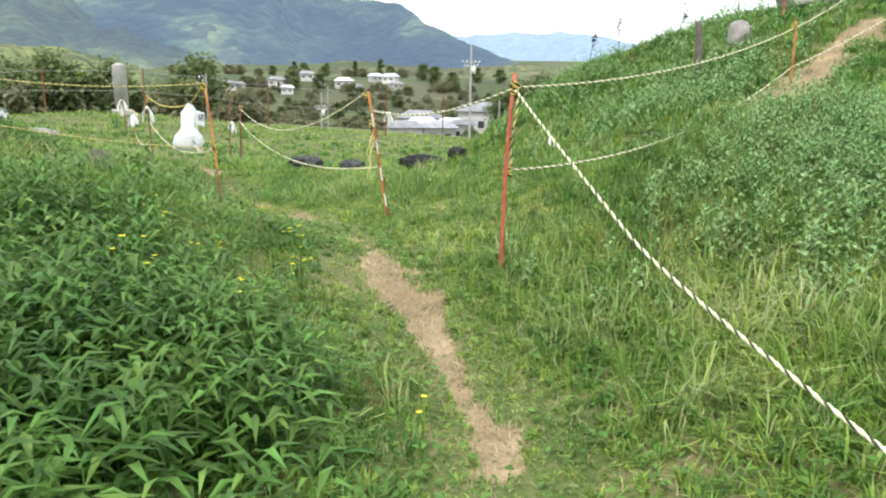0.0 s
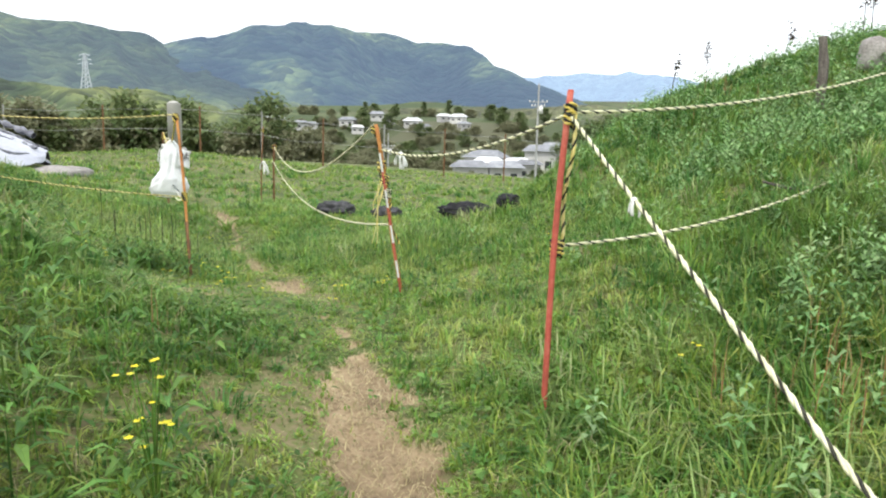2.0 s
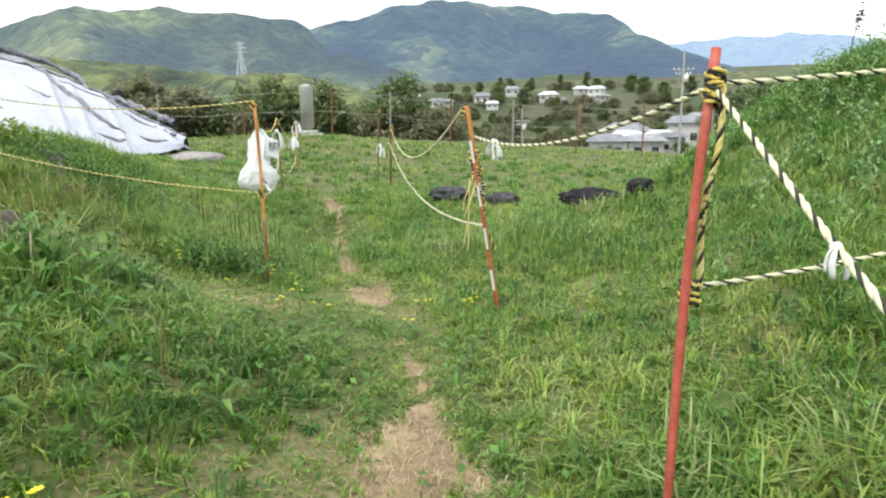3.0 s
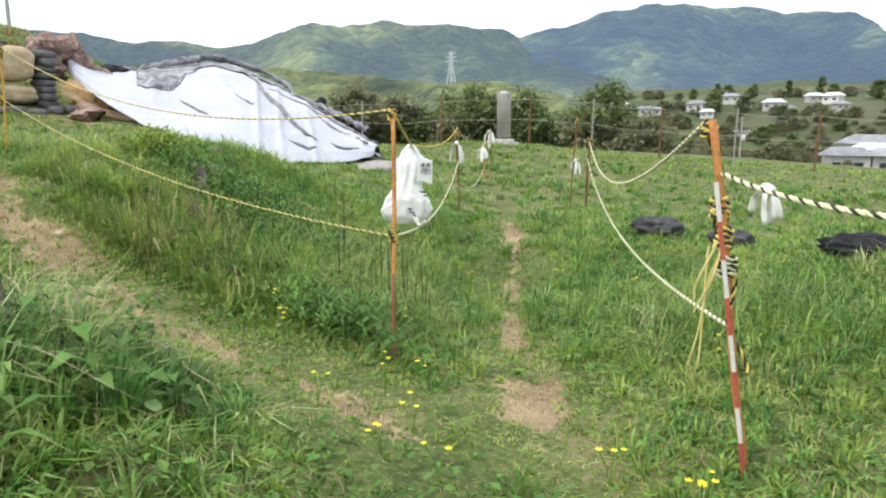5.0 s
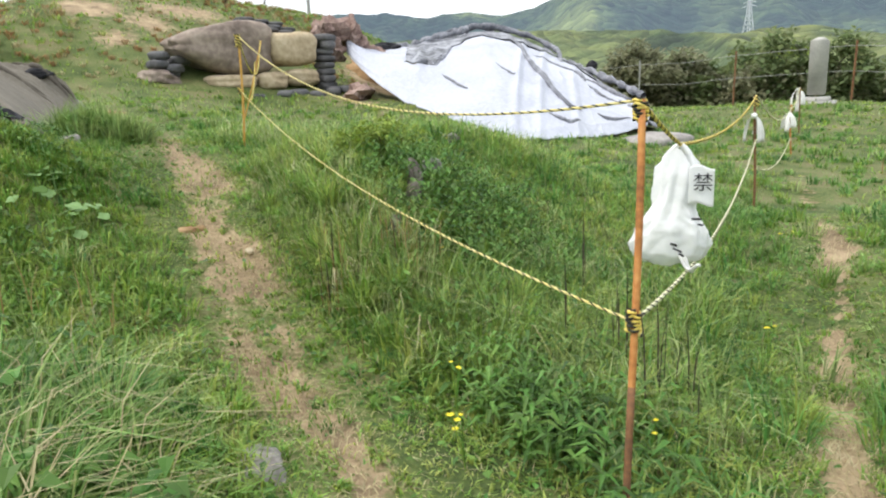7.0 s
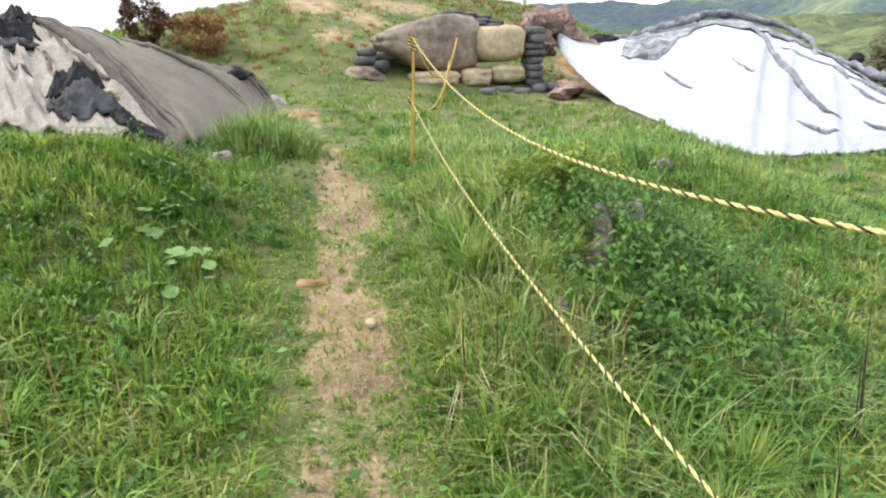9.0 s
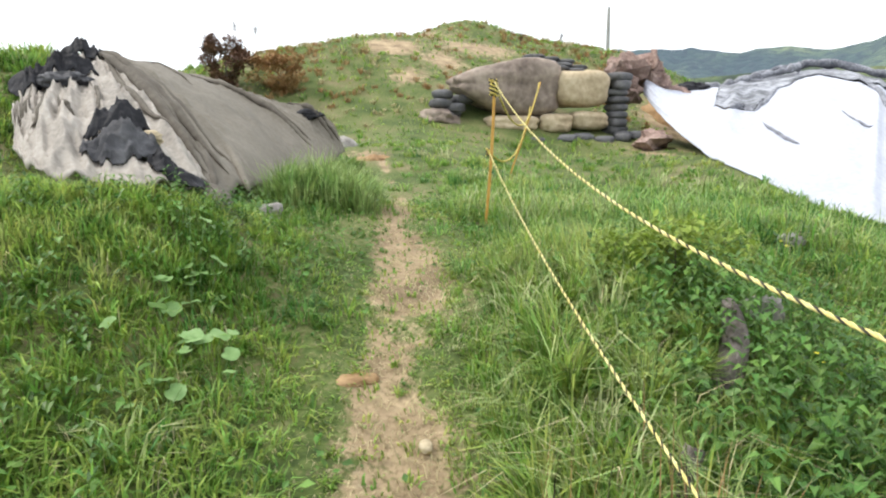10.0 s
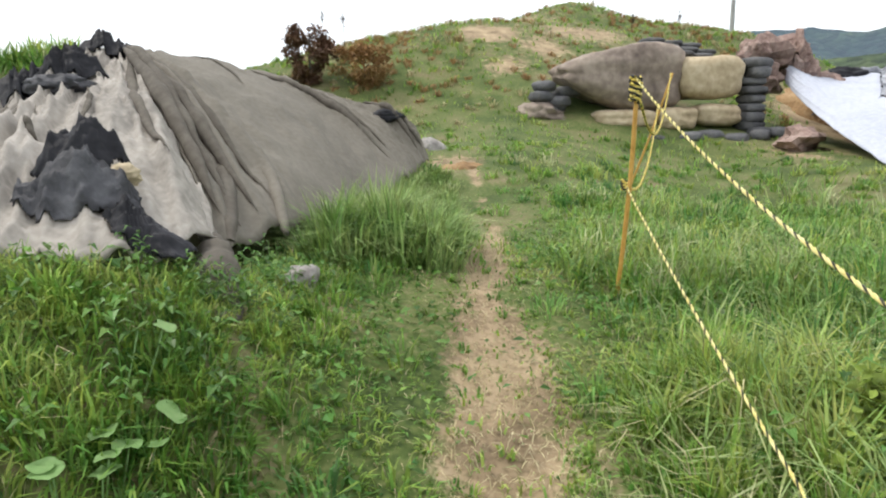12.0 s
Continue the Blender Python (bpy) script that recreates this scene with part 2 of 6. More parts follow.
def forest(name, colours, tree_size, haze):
    """Wooded slope seen from far off: crowns as cells, stands of different green with painted relief shade, and air
    haze put in as bluish emission.
    """
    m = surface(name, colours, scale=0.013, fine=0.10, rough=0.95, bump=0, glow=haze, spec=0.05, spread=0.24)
    n, l = m.node_tree.nodes, m.node_tree.links
    b = n["Principled BSDF"]
    # Tree stands mixed with relief shade that mountain() puts into the colour.
    stands = n.new("ShaderNodeAttribute")
    stands.attribute_name = "stand_shade"
    share = n.new("ShaderNodeMix")
    share.inputs[0].default_value = 0.62
    ramp = b.inputs["Base Color"].links[0].from_node
    l.new(ramp.inputs[0].links[0].from_socket, share.inputs[2])
    l.new(stands.outputs["Fac"], share.inputs[3])
    l.new(share.outputs[0], ramp.inputs[0])
    cells = n.new("ShaderNodeTexVoronoi")
    cells.inputs["Scale"].default_value = 1 / tree_size
    co = n.new("ShaderNodeTexCoord")
    l.new(co.outputs["Object"], cells.inputs["Vector"])
    bp = n.new("ShaderNodeBump")
    bp.invert = True
    bp.inputs["Strength"].default_value, bp.inputs["Distance"].default_value = 1.0, tree_size * 0.9
    l.new(cells.outputs["Distance"], bp.inputs["Height"])
    l.new(bp.outputs[0], b.inputs["Normal"])
    crown = n.new("ShaderNodeSeparateColor")
    l.new(cells.outputs["Color"], crown.inputs[0])
    shade = n.new("ShaderNodeMapRange")
    shade.inputs["To Min"].default_value, shade.inputs["To Max"].default_value = 0.55, 1.45
    l.new(crown.outputs[0], shade.inputs["Value"])
    tint = n.new("ShaderNodeHueSaturation")
    l.new(shade.outputs[0], tint.inputs["Value"])
    l.new(b.inputs["Base Color"].links[0].from_socket, tint.inputs["Color"])
    l.new(tint.outputs[0], b.inputs["Base Color"])
    return m


# The last tuple is distance haze: bluish emission on slopes that give no light.
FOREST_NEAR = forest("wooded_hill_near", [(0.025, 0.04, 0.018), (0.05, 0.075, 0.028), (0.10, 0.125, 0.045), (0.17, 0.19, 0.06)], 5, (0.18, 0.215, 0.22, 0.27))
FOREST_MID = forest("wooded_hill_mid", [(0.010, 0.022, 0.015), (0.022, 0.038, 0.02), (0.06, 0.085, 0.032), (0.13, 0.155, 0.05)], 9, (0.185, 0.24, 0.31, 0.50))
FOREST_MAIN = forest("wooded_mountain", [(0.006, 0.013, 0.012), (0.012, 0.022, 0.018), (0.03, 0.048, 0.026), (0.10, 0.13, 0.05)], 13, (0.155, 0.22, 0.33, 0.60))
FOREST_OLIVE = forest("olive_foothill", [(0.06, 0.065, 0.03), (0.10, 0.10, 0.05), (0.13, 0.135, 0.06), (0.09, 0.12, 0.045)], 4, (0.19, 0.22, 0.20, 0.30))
FOREST_FAR = forest("far_mountain_haze_glow", [(0.03, 0.05, 0.05), (0.04, 0.065, 0.06), (0.06, 0.085, 0.07)], 24, (0.34, 0.45, 0.64, 0.86))


# ---- mesh helpers ----
def part(name, bm, material, parent, label="", smooth=True):
    me = bpy.data.meshes.new(name)
    if smooth:
        for face in bm.faces:
            face.smooth = True
    bm.to_mesh(me)
    bm.free()
    me.materials.append(material)
    ob = new(name, me)
    ob.parent = parent
    return tagged(ob, label)


def sheet_mesh(name, verts, faces, material, smooth=False):
    me = bpy.data.meshes.new(name)
    me.from_pydata(np.asarray(verts, float), [], np.asarray(faces, int))
    me.materials.append(material)
    if smooth:
        me.polygons.foreach_set("use_smooth", np.ones(len(me.polygons), bool))
    me.update()
    return me


def array_part(name, verts, faces, material, parent=None, label="", smooth=True):
    ob = new(name, sheet_mesh(name, verts, faces, material, smooth))
    ob.parent = parent
    return tagged(ob, label)


def thing(name, label, category, group="", at=(0, 0, 0), kind=""):
    ob = new(name)
    ob.location = at
    return tagged(ob, label, category, group, kind)


def lattice(px, py, seed):
    h = (px.astype(np.int64) * 374761393 + py.astype(np.int64) * 668265263 + seed * 974634777) & 0xFFFFFFFF
    h = ((h ^ (h >> 13)) * 1274126177) & 0xFFFFFFFF
    return ((h ^ (h >> 16)) & 0xFFFF) / 65535.0


def vnoise(x, y, size, seed=0, octaves=3):
    """Smooth noise from 0 to 1 on arrays; size is the widest lump in metres."""
    x, y = np.asarray(x, float), np.asarray(y, float)
    total, norm, amp = 0.0, 0.0, 1.0
    for o in range(octaves):
        u, v = x / size * 2 ** o, y / size * 2 ** o
        i, j = np.floor(u), np.floor(v)
        a, b = u - i, v - j
        a, b = a * a * (3 - 2 * a), b * b * (3 - 2 * b)
        s = seed + 31 * o
        top = lattice(i, j, s) * (1 - a) + lattice(i + 1, j, s) * a
        low = lattice(i, j + 1, s) * (1 - a) + lattice(i + 1, j + 1, s) * a
        total, norm, amp = total + amp * (top * (1 - b) + low * b), norm + amp, amp * 0.5
    return total / norm


def step(lo, hi, v):
    t = np.clip((v - lo) / (hi - lo), 0, 1)
    return t * t * (3 - 2 * t)


# ---- the lie of the land: middle x, y, reach x, y, height ----
EAST_SIDE = [(5.5, 9.5, 2.6, 3.0, 1.34), (2.6, 6.6, 1.3, 1.8, 0.64), (3.2, 3.6, 1.5, 1.8, 0.17), (2.6, 0.5, 1.4, 1.8, -0.25),
             (4.2, 12.5, 2.2, 2.4, 1.68), (8.5, 9, 2.5, 3.5, 2.1), (5, 0.5, 2, 2.5, 1.13), (-1.0, 10.5, 2.0, 1.6, 0.1), (1.9, 12.0, 0.9, 1.6, 0.45)]
WALK_SIDE = [(0.2, 1.3, 0.8, 2.2, -0.32), (-2.0, 1.6, 1.1, 1.6, 0.2), (-2.3, 4.5, 0.9, 0.9, 0.42), (-5.3, 7.7, 1.0, 0.8, 0.49), (-3.4, 8.6, 1.2, 1.0, -0.22),
             (-5.9, 4.3, 1.2, 1.1, 0.9), (-7.6, 6.3, 1.3, 1.0, 0.46), (-6.6, 9.3, 1.0, 0.8, 0.43), (-0.3, 4.4, 0.8, 1.2, -0.06), (-7, 13, 2.5, 2.0, -0.03), (-6.5, 5.3, 0.5, 0.42, 0.22)]
WEST_MOUNDS = [(-9.6, 3.6, 1.6, 1.0, 1.03), (-12.0, 4.2, 1.6, 1.0, 1.05), (-8.7, 1.6, 2.2, 1.2, 1.22), (-10.6, 3.3, 1.0, 0.6, 0.27), (-9.5, 9.0, 2.4, 2.0, 0.64), (-13, 7.5, 2.2, 1.6, 0.8),
               (-13, 13, 2.5, 2.2, 0.82), (-11.3, 9.2, 1.6, 1.4, -0.47), (-7, 0, 3, 2.5, 0.11), (-20, 1.0, 3.6, 3.2, 1.25),
               (-22, 7.5, 3.6, 4.0, 1.8), (-29, 10, 6, 7, 3.7), (-26.6, 10.7, 1.25, 1.3, 0.85), (-24, 16, 3.5, 3, 1.71), (-17.5, 12, 2.2, 2.0, -0.08), (-17.6, 10.3, 1.5, 2.2, 0.55)]
# worn tracks: x, y, half width
TRACK_NORTH = [(0.3, 1.4, 0.01), (0.25, 2.25, 0.05), (0.24, 2.65, 0.13), (0.13, 3.0, 0.08), (0.0, 3.5, 0.13), (-0.2, 4.25, 0.28), (-0.46, 4.95, 0.26), (-0.55, 5.3, 0.06), (-1.1, 6.2, 0.05), (-1.4, 6.7, 0.23),
               (-1.7, 7.2, 0.20), (-2.1, 7.8, 0.10), (-2.4, 8.35, 0.16), (-3.0, 9.5, 0.07), (-3.7, 10.8, 0.16), (-4.5, 12.0, 0.06), (-6.5, 15, 0.03)]
TRACK_WEST = [(-1.3, 5.9, 0.03), (-1.9, 6.16, 0.16), (-2.4, 6.2, 0.05), (-3.15, 6.25, 0.14), (-3.65, 6.22, 0.24), (-4.5, 6.33, 0.30), (-5.1, 6.38, 0.30), (-5.5, 6.42, 0.20), (-6.05, 6.62, 0.33), (-6.75, 6.63, 0.28), (-7.3, 6.6, 0.12), (-7.9, 6.64, 0.20), (-8.4, 6.72, 0.16), (-9.6, 6.85, 0.06), (-12, 6.8, 0.02)]
TRACK_EAST = [(2.0, 6.3, 0.10), (2.6, 6.55, 0.2), (3.3, 6.9, 0.32), (4.1, 7.7, 0.38), (5.2, 8.6, 0.35)]


def ground(x, y):
    x, y = np.asarray(x, float), np.asarray(y, float)
    z = 0.118 - 0.674 * np.tanh(x / 12) - 0.32 * np.tanh((y - 6) / 12)
    for a, b, p, q, h in EAST_SIDE + WALK_SIDE + WEST_MOUNDS:
        z = z + h * np.exp(-0.5 * ((x - a) / p) ** 2 - 0.5 * ((y - b) / q) ** 2)
    r = np.hypot(x + 6, y - 6)
    z = z + 0.5 * np.exp(-0.5 * ((x + 12) / 3.0) ** 2 - 0.5 * ((y - 25) / 3.0) ** 2)
    z = z * (1 - step(30, 70, r)) - 6.5 * step(27, 75, r)
    z = z + 20 * step(190, 350, r) + 40 * step(330, 900, r) + 0.8 * (vnoise(x, y, 60, 5) - 0.5) * step(40, 120, r)
    return z + 0.05 * (vnoise(x, y, 0.9, 3) - 0.5) + 0.10 * (vnoise(x, y, 2.6, 4) - 0.5)


def along(track, x, y):
    """Distance to a track and its half width there."""
    best, wide = np.full(np.shape(x), 1e9), np.zeros(np.shape(x))
    for (ax, ay, aw), (bx, by, bw) in zip(track, track[1:]):
        t = np.clip(((x - ax) * (bx - ax) + (y - ay) * (by - ay)) / ((bx - ax) ** 2 + (by - ay) ** 2), 0, 1)
        d = np.hypot(x - ax - t * (bx - ax), y - ay - t * (by - ay))
        wide = np.where(d < best, aw + t * (bw - aw), wide)
        best = np.minimum(best, d)
    return best, wide


def bare(x, y):
    """How worn the turf is: 1 naked soil, 0 closed sward."""
    worn = np.zeros(np.shape(x))
    for track, strong in ((TRACK_NORTH, 1.0), (TRACK_WEST, 0.78), (TRACK_EAST, 0.9)):
        d, w = along(track, x, y)
        edge = w * (0.25 + 0.95 * vnoise(x, y, 0.6, 11)) + 0.10 * (vnoise(x, y, 0.2, 14) - 0.5)
        worn = np.maximum(worn, strong * (1 - step(0.5, 1.35, d / np.maximum(edge, 0.02))))
    for a, b, p, q, k in ((-21.6, 7.7, 0.8, 0.7, 1.5), (-20.6, 8.9, 0.9, 0.7, 0.8), (-22.4, 10.2, 1.0, 1.3, 0.9), (-19.2, 7.9, 0.5, 0.6, 0.9), (-24.5, 9.0, 1.0, 1.2, 0.8), (-14.6, 12.1, 0.9, 0.5, 1.0), (-18.5, 14.6, 1.4, 0.9, 1.1), (-12.4, 6.6, 0.4, 0.3, 0.9), (1.1, 7.0, 0.5, 0.3, 0.6)):
        worn = np.maximum(worn, k * np.exp(-((x - a) / p) ** 2 - ((y - b) / q) ** 2) * (0.5 + vnoise(x, y, 0.8, 12)))
    tufts = step(0.56, 0.70, vnoise(x, y, 0.45, 15)) * step(-16, -14, x)
    return np.clip(worn * (1 - 0.85 * tufts), 0, 1)


def trampled(x, y):
    """Short turf beside the tracks."""
    a, _ = along(TRACK_NORTH, x, y)
    b, _ = along(TRACK_WEST, x, y)
    d = np.minimum(a, b)
    return 1 - step(0.12, 0.75, d * (0.6 + 0.8 * vnoise(x, y, 0.9, 21)))


def spaced(lo, hi, fine, reach, growth):
    inner = list(np.arange(lo, hi, fine))
    out, s, v = [], fine, hi
    while v < hi + reach:
        out.append(v)
        s *= growth
        v += s
    back, s, v = [], fine, lo
    while v > lo - reach:
        s *= growth
        v -= s
        back.append(v)
    return np.array(back[::-1] + inner + out)


def build_ground():
    xs, ys = spaced(-14, 6, 0.10, 4300, 1.08), spaced(-1.5, 13, 0.10, 4300, 1.08)
    gx, gy = np.meshgrid(xs, ys)
    z = ground(gx, gy)
    b = bare(gx, gy)
    z = z - 0.035 * b + 0.02 * b * (vnoise(gx, gy, 0.25, 8) - 0.5)
    nx, ny = len(xs), len(ys)
    idx = np.arange(nx * ny).reshape(ny, nx)
    faces = np.stack([idx[:-1, :-1], idx[:-1, 1:], idx[1:, 1:], idx[1:, :-1]], -1).reshape(-1, 4)
    me = sheet_mesh("ground", np.stack([gx, gy, z], -1).reshape(-1, 3), faces, ground_material(), True)
    att = me.attributes.new("worn", "FLOAT", "POINT")
    att.data.foreach_set("value", b.reshape(-1).astype(np.float32))
    far = me.attributes.new("fields", "FLOAT", "POINT")
    far.data.foreach_set("value", step(40, 90, np.hypot(gx + 6, gy - 6)).reshape(-1).astype(np.float32))
    tagged(new("ground", me), "grassy hillside with worn sandy footpaths", "ground", kind="structure")


def ground_material():
    m = surface("turf_and_soil", [(0.05, 0.075, 0.02), (0.085, 0.12, 0.03), (0.13, 0.15, 0.05), (0.20, 0.17, 0.09)], scale=1.5, fine=32, rough=0.95, bump=0.7, depth=0.03, spread=0.22)
    n, l = m.node_tree.nodes, m.node_tree.links
    b = n["Principled BSDF"]
    turf = b.inputs["Base Color"].links[0].from_socket
    co = n.new("ShaderNodeTexCoord")
    noise_a, noise_b = n.new("ShaderNodeTexNoise"), n.new("ShaderNodeTexNoise")
    noise_a.inputs["Scale"].default_value, noise_b.inputs["Scale"].default_value = 3.5, 45
    noise_a.inputs["Detail"].default_value, noise_b.inputs["Detail"].default_value = 6, 8
    for t in (noise_a, noise_b):
        l.new(co.outputs["Object"], t.inputs["Vector"])
    soil_a = ramp_of(n, [(0.3, (0.21, 0.155, 0.095)), (0.5, (0.35, 0.265, 0.165)), (0.7, (0.51, 0.40, 0.255))])
    l.new(noise_a.outputs["Fac"], soil_a.inputs[0])
    soil_b = ramp_of(n, [(0.3, (0.45, 0.42, 0.38)), (0.5, (0.9, 0.88, 0.85)), (0.72, (1.0, 1.0, 1.0))])
    l.new(noise_b.outputs["Fac"], soil_b.inputs[0])
    soil = n.new("ShaderNodeMix")
    soil.data_type, soil.blend_type = "RGBA", "MULTIPLY"
    soil.inputs[0].default_value = 0.8
    l.new(soil_a.outputs[0], soil.inputs[6])
    l.new(soil_b.outputs[0], soil.inputs[7])
    worn = n.new("ShaderNodeAttribute")
    worn.attribute_name = "worn"
    noise_c = n.new("ShaderNodeTexNoise")
    noise_c.inputs["Scale"].default_value, noise_c.inputs["Detail"].default_value = 9, 5
    l.new(co.outputs["Object"], noise_c.inputs["Vector"])
    patch = n.new("ShaderNodeMath")
    patch.operation = "MULTIPLY_ADD"
    patch.inputs[1].default_value, patch.inputs[2].default_value = 1.3, -0.65
    l.new(noise_c.outputs["Fac"], patch.inputs[0])
    ragged = n.new("ShaderNodeMath")
    crumb = n.new("ShaderNodeMath")
    crumb.operation = "MULTIPLY_ADD"
    crumb.inputs[1].default_value, crumb.inputs[2].default_value = 0.9, -0.45
    l.new(noise_b.outputs["Fac"], crumb.inputs[0])
    both = n.new("ShaderNodeMath")
    l.new(worn.outputs["Fac"], both.inputs[0])
    l.new(crumb.outputs[0], both.inputs[1])
    edge = n.new("ShaderNodeMapRange")
    edge.inputs["From Min"].default_value, edge.inputs["From Max"].default_value = 0.25, 0.6
    l.new(both.outputs[0], ragged.inputs[0])
    l.new(patch.outputs[0], ragged.inputs[1])
    l.new(ragged.outputs[0], edge.inputs["Value"])
    mix = n.new("ShaderNodeMix")
    mix.data_type = "RGBA"
    l.new(edge.outputs[0], mix.inputs[0])
    l.new(turf, mix.inputs[6])
    l.new(soil.outputs[2], mix.inputs[7])
    plots = n.new("ShaderNodeTexVoronoi")
    plots.inputs["Scale"].default_value = 0.022
    l.new(co.outputs["Object"], plots.inputs["Vector"])
    plot_colour = ramp_of(n, [(0.0, (0.06, 0.085, 0.035)), (0.35, (0.10, 0.13, 0.05)), (0.6, (0.10, 0.10, 0.06)), (0.8, (0.055, 0.08, 0.03))])
    sep = n.new("ShaderNodeSeparateColor")
    l.new(plots.outputs["Color"], sep.inputs[0])
    l.new(sep.outputs[0], plot_colour.inputs[0])
    far = n.new("ShaderNodeAttribute")
    far.attribute_name = "fields"
    last = n.new("ShaderNodeMix")
    last.data_type = "RGBA"
    l.new(far.outputs["Fac"], last.inputs[0])
    l.new(mix.outputs[2], last.inputs[6])
    l.new(plot_colour.outputs[0], last.inputs[7])
    l.new(last.outputs[2], b.inputs["Base Color"])
    return m


build_ground()


# ---- mountains ----
def mountain(profile, near, ridge, material, lumps, seed, label):
    """A wooded range: skyline heights in degrees by bearing, from its foot to its ridge and down behind."""
    bearings = np.array([p[0] for p in profile], float)
    heights = np.array([p[1] for p in profile], float)
    az = np.linspace(bearings[0], bearings[-1], 320)
    rr = np.concatenate([np.linspace(near, ridge, 70), np.linspace(ridge, ridge * 1.25, 8)[1:]])
    ga, gr = np.meshgrid(az, rr)
    x, y = np.sin(np.radians(ga)) * gr, np.cos(np.radians(ga)) * gr
    top = 1.5 + ridge * np.tan(np.radians(np.interp(ga, bearings, heights)))
    foot = ground(x, y) - 6
    t = np.clip((gr - near) / (ridge - near), 0, 1)
    spur = vnoise(ga * ridge * 0.0175, gr * 0.28, lumps * 0.7, seed, 4) - 0.5
    shape = np.clip(t ** 1.1 + spur * 1.1 * np.sin(np.pi * t) ** 0.8, 0, 1.0)
    back = np.clip((gr - ridge) / (ridge * 0.25), 0, 1)
    z = foot + (top - foot) * shape * (1 - 0.8 * back)
    z = z + (vnoise(x, y, lumps * 0.1, seed + 3, 3) - 0.5) * lumps * 0.06 * (0.4 + np.minimum(t, 1))
    line = 1.5 + gr * np.tan(np.radians(np.interp(ga, bearings, heights)))
    crown = 0.035 * lumps * (vnoise(ga * ridge * 0.0175, gr * 0.05, lumps * 0.12, seed + 5, 3) - 0.6)
    z = np.where(back > 0, z, np.minimum(z, line + crown))
    n_a = len(az)
    idx = np.arange(ga.size).reshape(ga.shape)
    faces = np.stack([idx[:-1, :-1], idx[:-1, 1:], idx[1:, 1:], idx[1:, :-1]], -1).reshape(-1, 4)
    me = sheet_mesh("backdrop", np.stack([x, y, z], -1).reshape(-1, 3), faces, material, True)
    # Stands by noise; spurs lighter and ravines darker, relief shading put into the colour.
    stand_shade = vnoise(ga * ridge * 0.0175, z * 2.2 + gr * 0.10, lumps * 0.45, seed + 8, 4) * 0.75 + 0.25 * (spur + 0.5)
    me.attributes.new("stand_shade", "FLOAT", "POINT").data.foreach_set("value", stand_shade.reshape(-1).astype(np.float32))
    ob = new("backdrop", me)
    tagged(ob, label, "mountain", kind="structure")


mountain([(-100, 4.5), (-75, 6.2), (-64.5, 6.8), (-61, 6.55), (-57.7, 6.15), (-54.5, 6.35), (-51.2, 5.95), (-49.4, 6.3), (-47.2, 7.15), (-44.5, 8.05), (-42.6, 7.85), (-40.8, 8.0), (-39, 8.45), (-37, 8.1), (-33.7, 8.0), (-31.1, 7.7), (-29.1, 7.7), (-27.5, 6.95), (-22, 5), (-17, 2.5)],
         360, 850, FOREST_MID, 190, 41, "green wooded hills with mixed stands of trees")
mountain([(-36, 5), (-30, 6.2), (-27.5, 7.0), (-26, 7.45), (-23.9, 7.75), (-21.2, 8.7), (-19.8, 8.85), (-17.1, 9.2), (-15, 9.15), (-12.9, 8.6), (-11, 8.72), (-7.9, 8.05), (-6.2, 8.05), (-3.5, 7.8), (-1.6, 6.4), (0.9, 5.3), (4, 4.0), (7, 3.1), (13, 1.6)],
         560, 1350, FOREST_MAIN, 320, 57, "dark green wooded mountain beyond the valley with blue haze glow")
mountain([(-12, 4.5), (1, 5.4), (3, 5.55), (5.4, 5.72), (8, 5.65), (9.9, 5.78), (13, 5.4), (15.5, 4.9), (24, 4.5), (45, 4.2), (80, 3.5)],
         1900, 3600, FOREST_FAR, 700, 71, "far mountain range on the horizon with blue haze put in as glow")
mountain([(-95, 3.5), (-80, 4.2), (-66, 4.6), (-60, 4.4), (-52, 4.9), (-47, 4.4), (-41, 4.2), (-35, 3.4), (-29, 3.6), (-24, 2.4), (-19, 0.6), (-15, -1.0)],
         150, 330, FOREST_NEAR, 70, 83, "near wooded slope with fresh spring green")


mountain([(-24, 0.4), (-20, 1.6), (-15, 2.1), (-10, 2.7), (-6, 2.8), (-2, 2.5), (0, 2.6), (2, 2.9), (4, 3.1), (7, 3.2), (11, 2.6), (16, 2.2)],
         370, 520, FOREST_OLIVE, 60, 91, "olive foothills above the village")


# ---- things: ropes, stakes ----
def high(x, y, dz=0.0):
    return (x, y, float(ground(x, y)) + dz)


def tube(points, radius, sides=6, taper=None):
    """Vertices and faces of a tube along points."""
    p = np.asarray(points, float)
    n = len(p)
    t = np.gradient(p, axis=0)
    t /= np.linalg.norm(t, axis=1)[:, None] + 1e-12
    ref = np.where(np.abs(t[:, 2:3]) > 0.9, [[1.0, 0, 0]], [[0, 0, 1.0]])
    u = np.cross(ref, t)
    u /= np.linalg.norm(u, axis=1)[:, None] + 1e-12
    v = np.cross(t, u)
    r = np.full(n, radius) if taper is None else radius * np.asarray(taper)
    a = np.arange(sides) * 2 * np.pi / sides
    ring = u[:, None] * np.cos(a)[None, :, None] + v[:, None] * np.sin(a)[None, :, None]
    verts = (p[:, None] + ring * r[:, None, None]).reshape(-1, 3)
    i = np.arange(n - 1)[:, None] * sides
    j = np.arange(sides)[None]
    k = (j + 1) % sides
    faces = np.stack([i + j, i + k, i + sides + k, i + sides + j], -1).reshape(-1, 4)
    return verts, faces


def joined(pieces):
    verts, faces, base = [], [], 0
    for v, f in pieces:
        verts.append(v)
        faces.append(f + base)
        base += len(v)
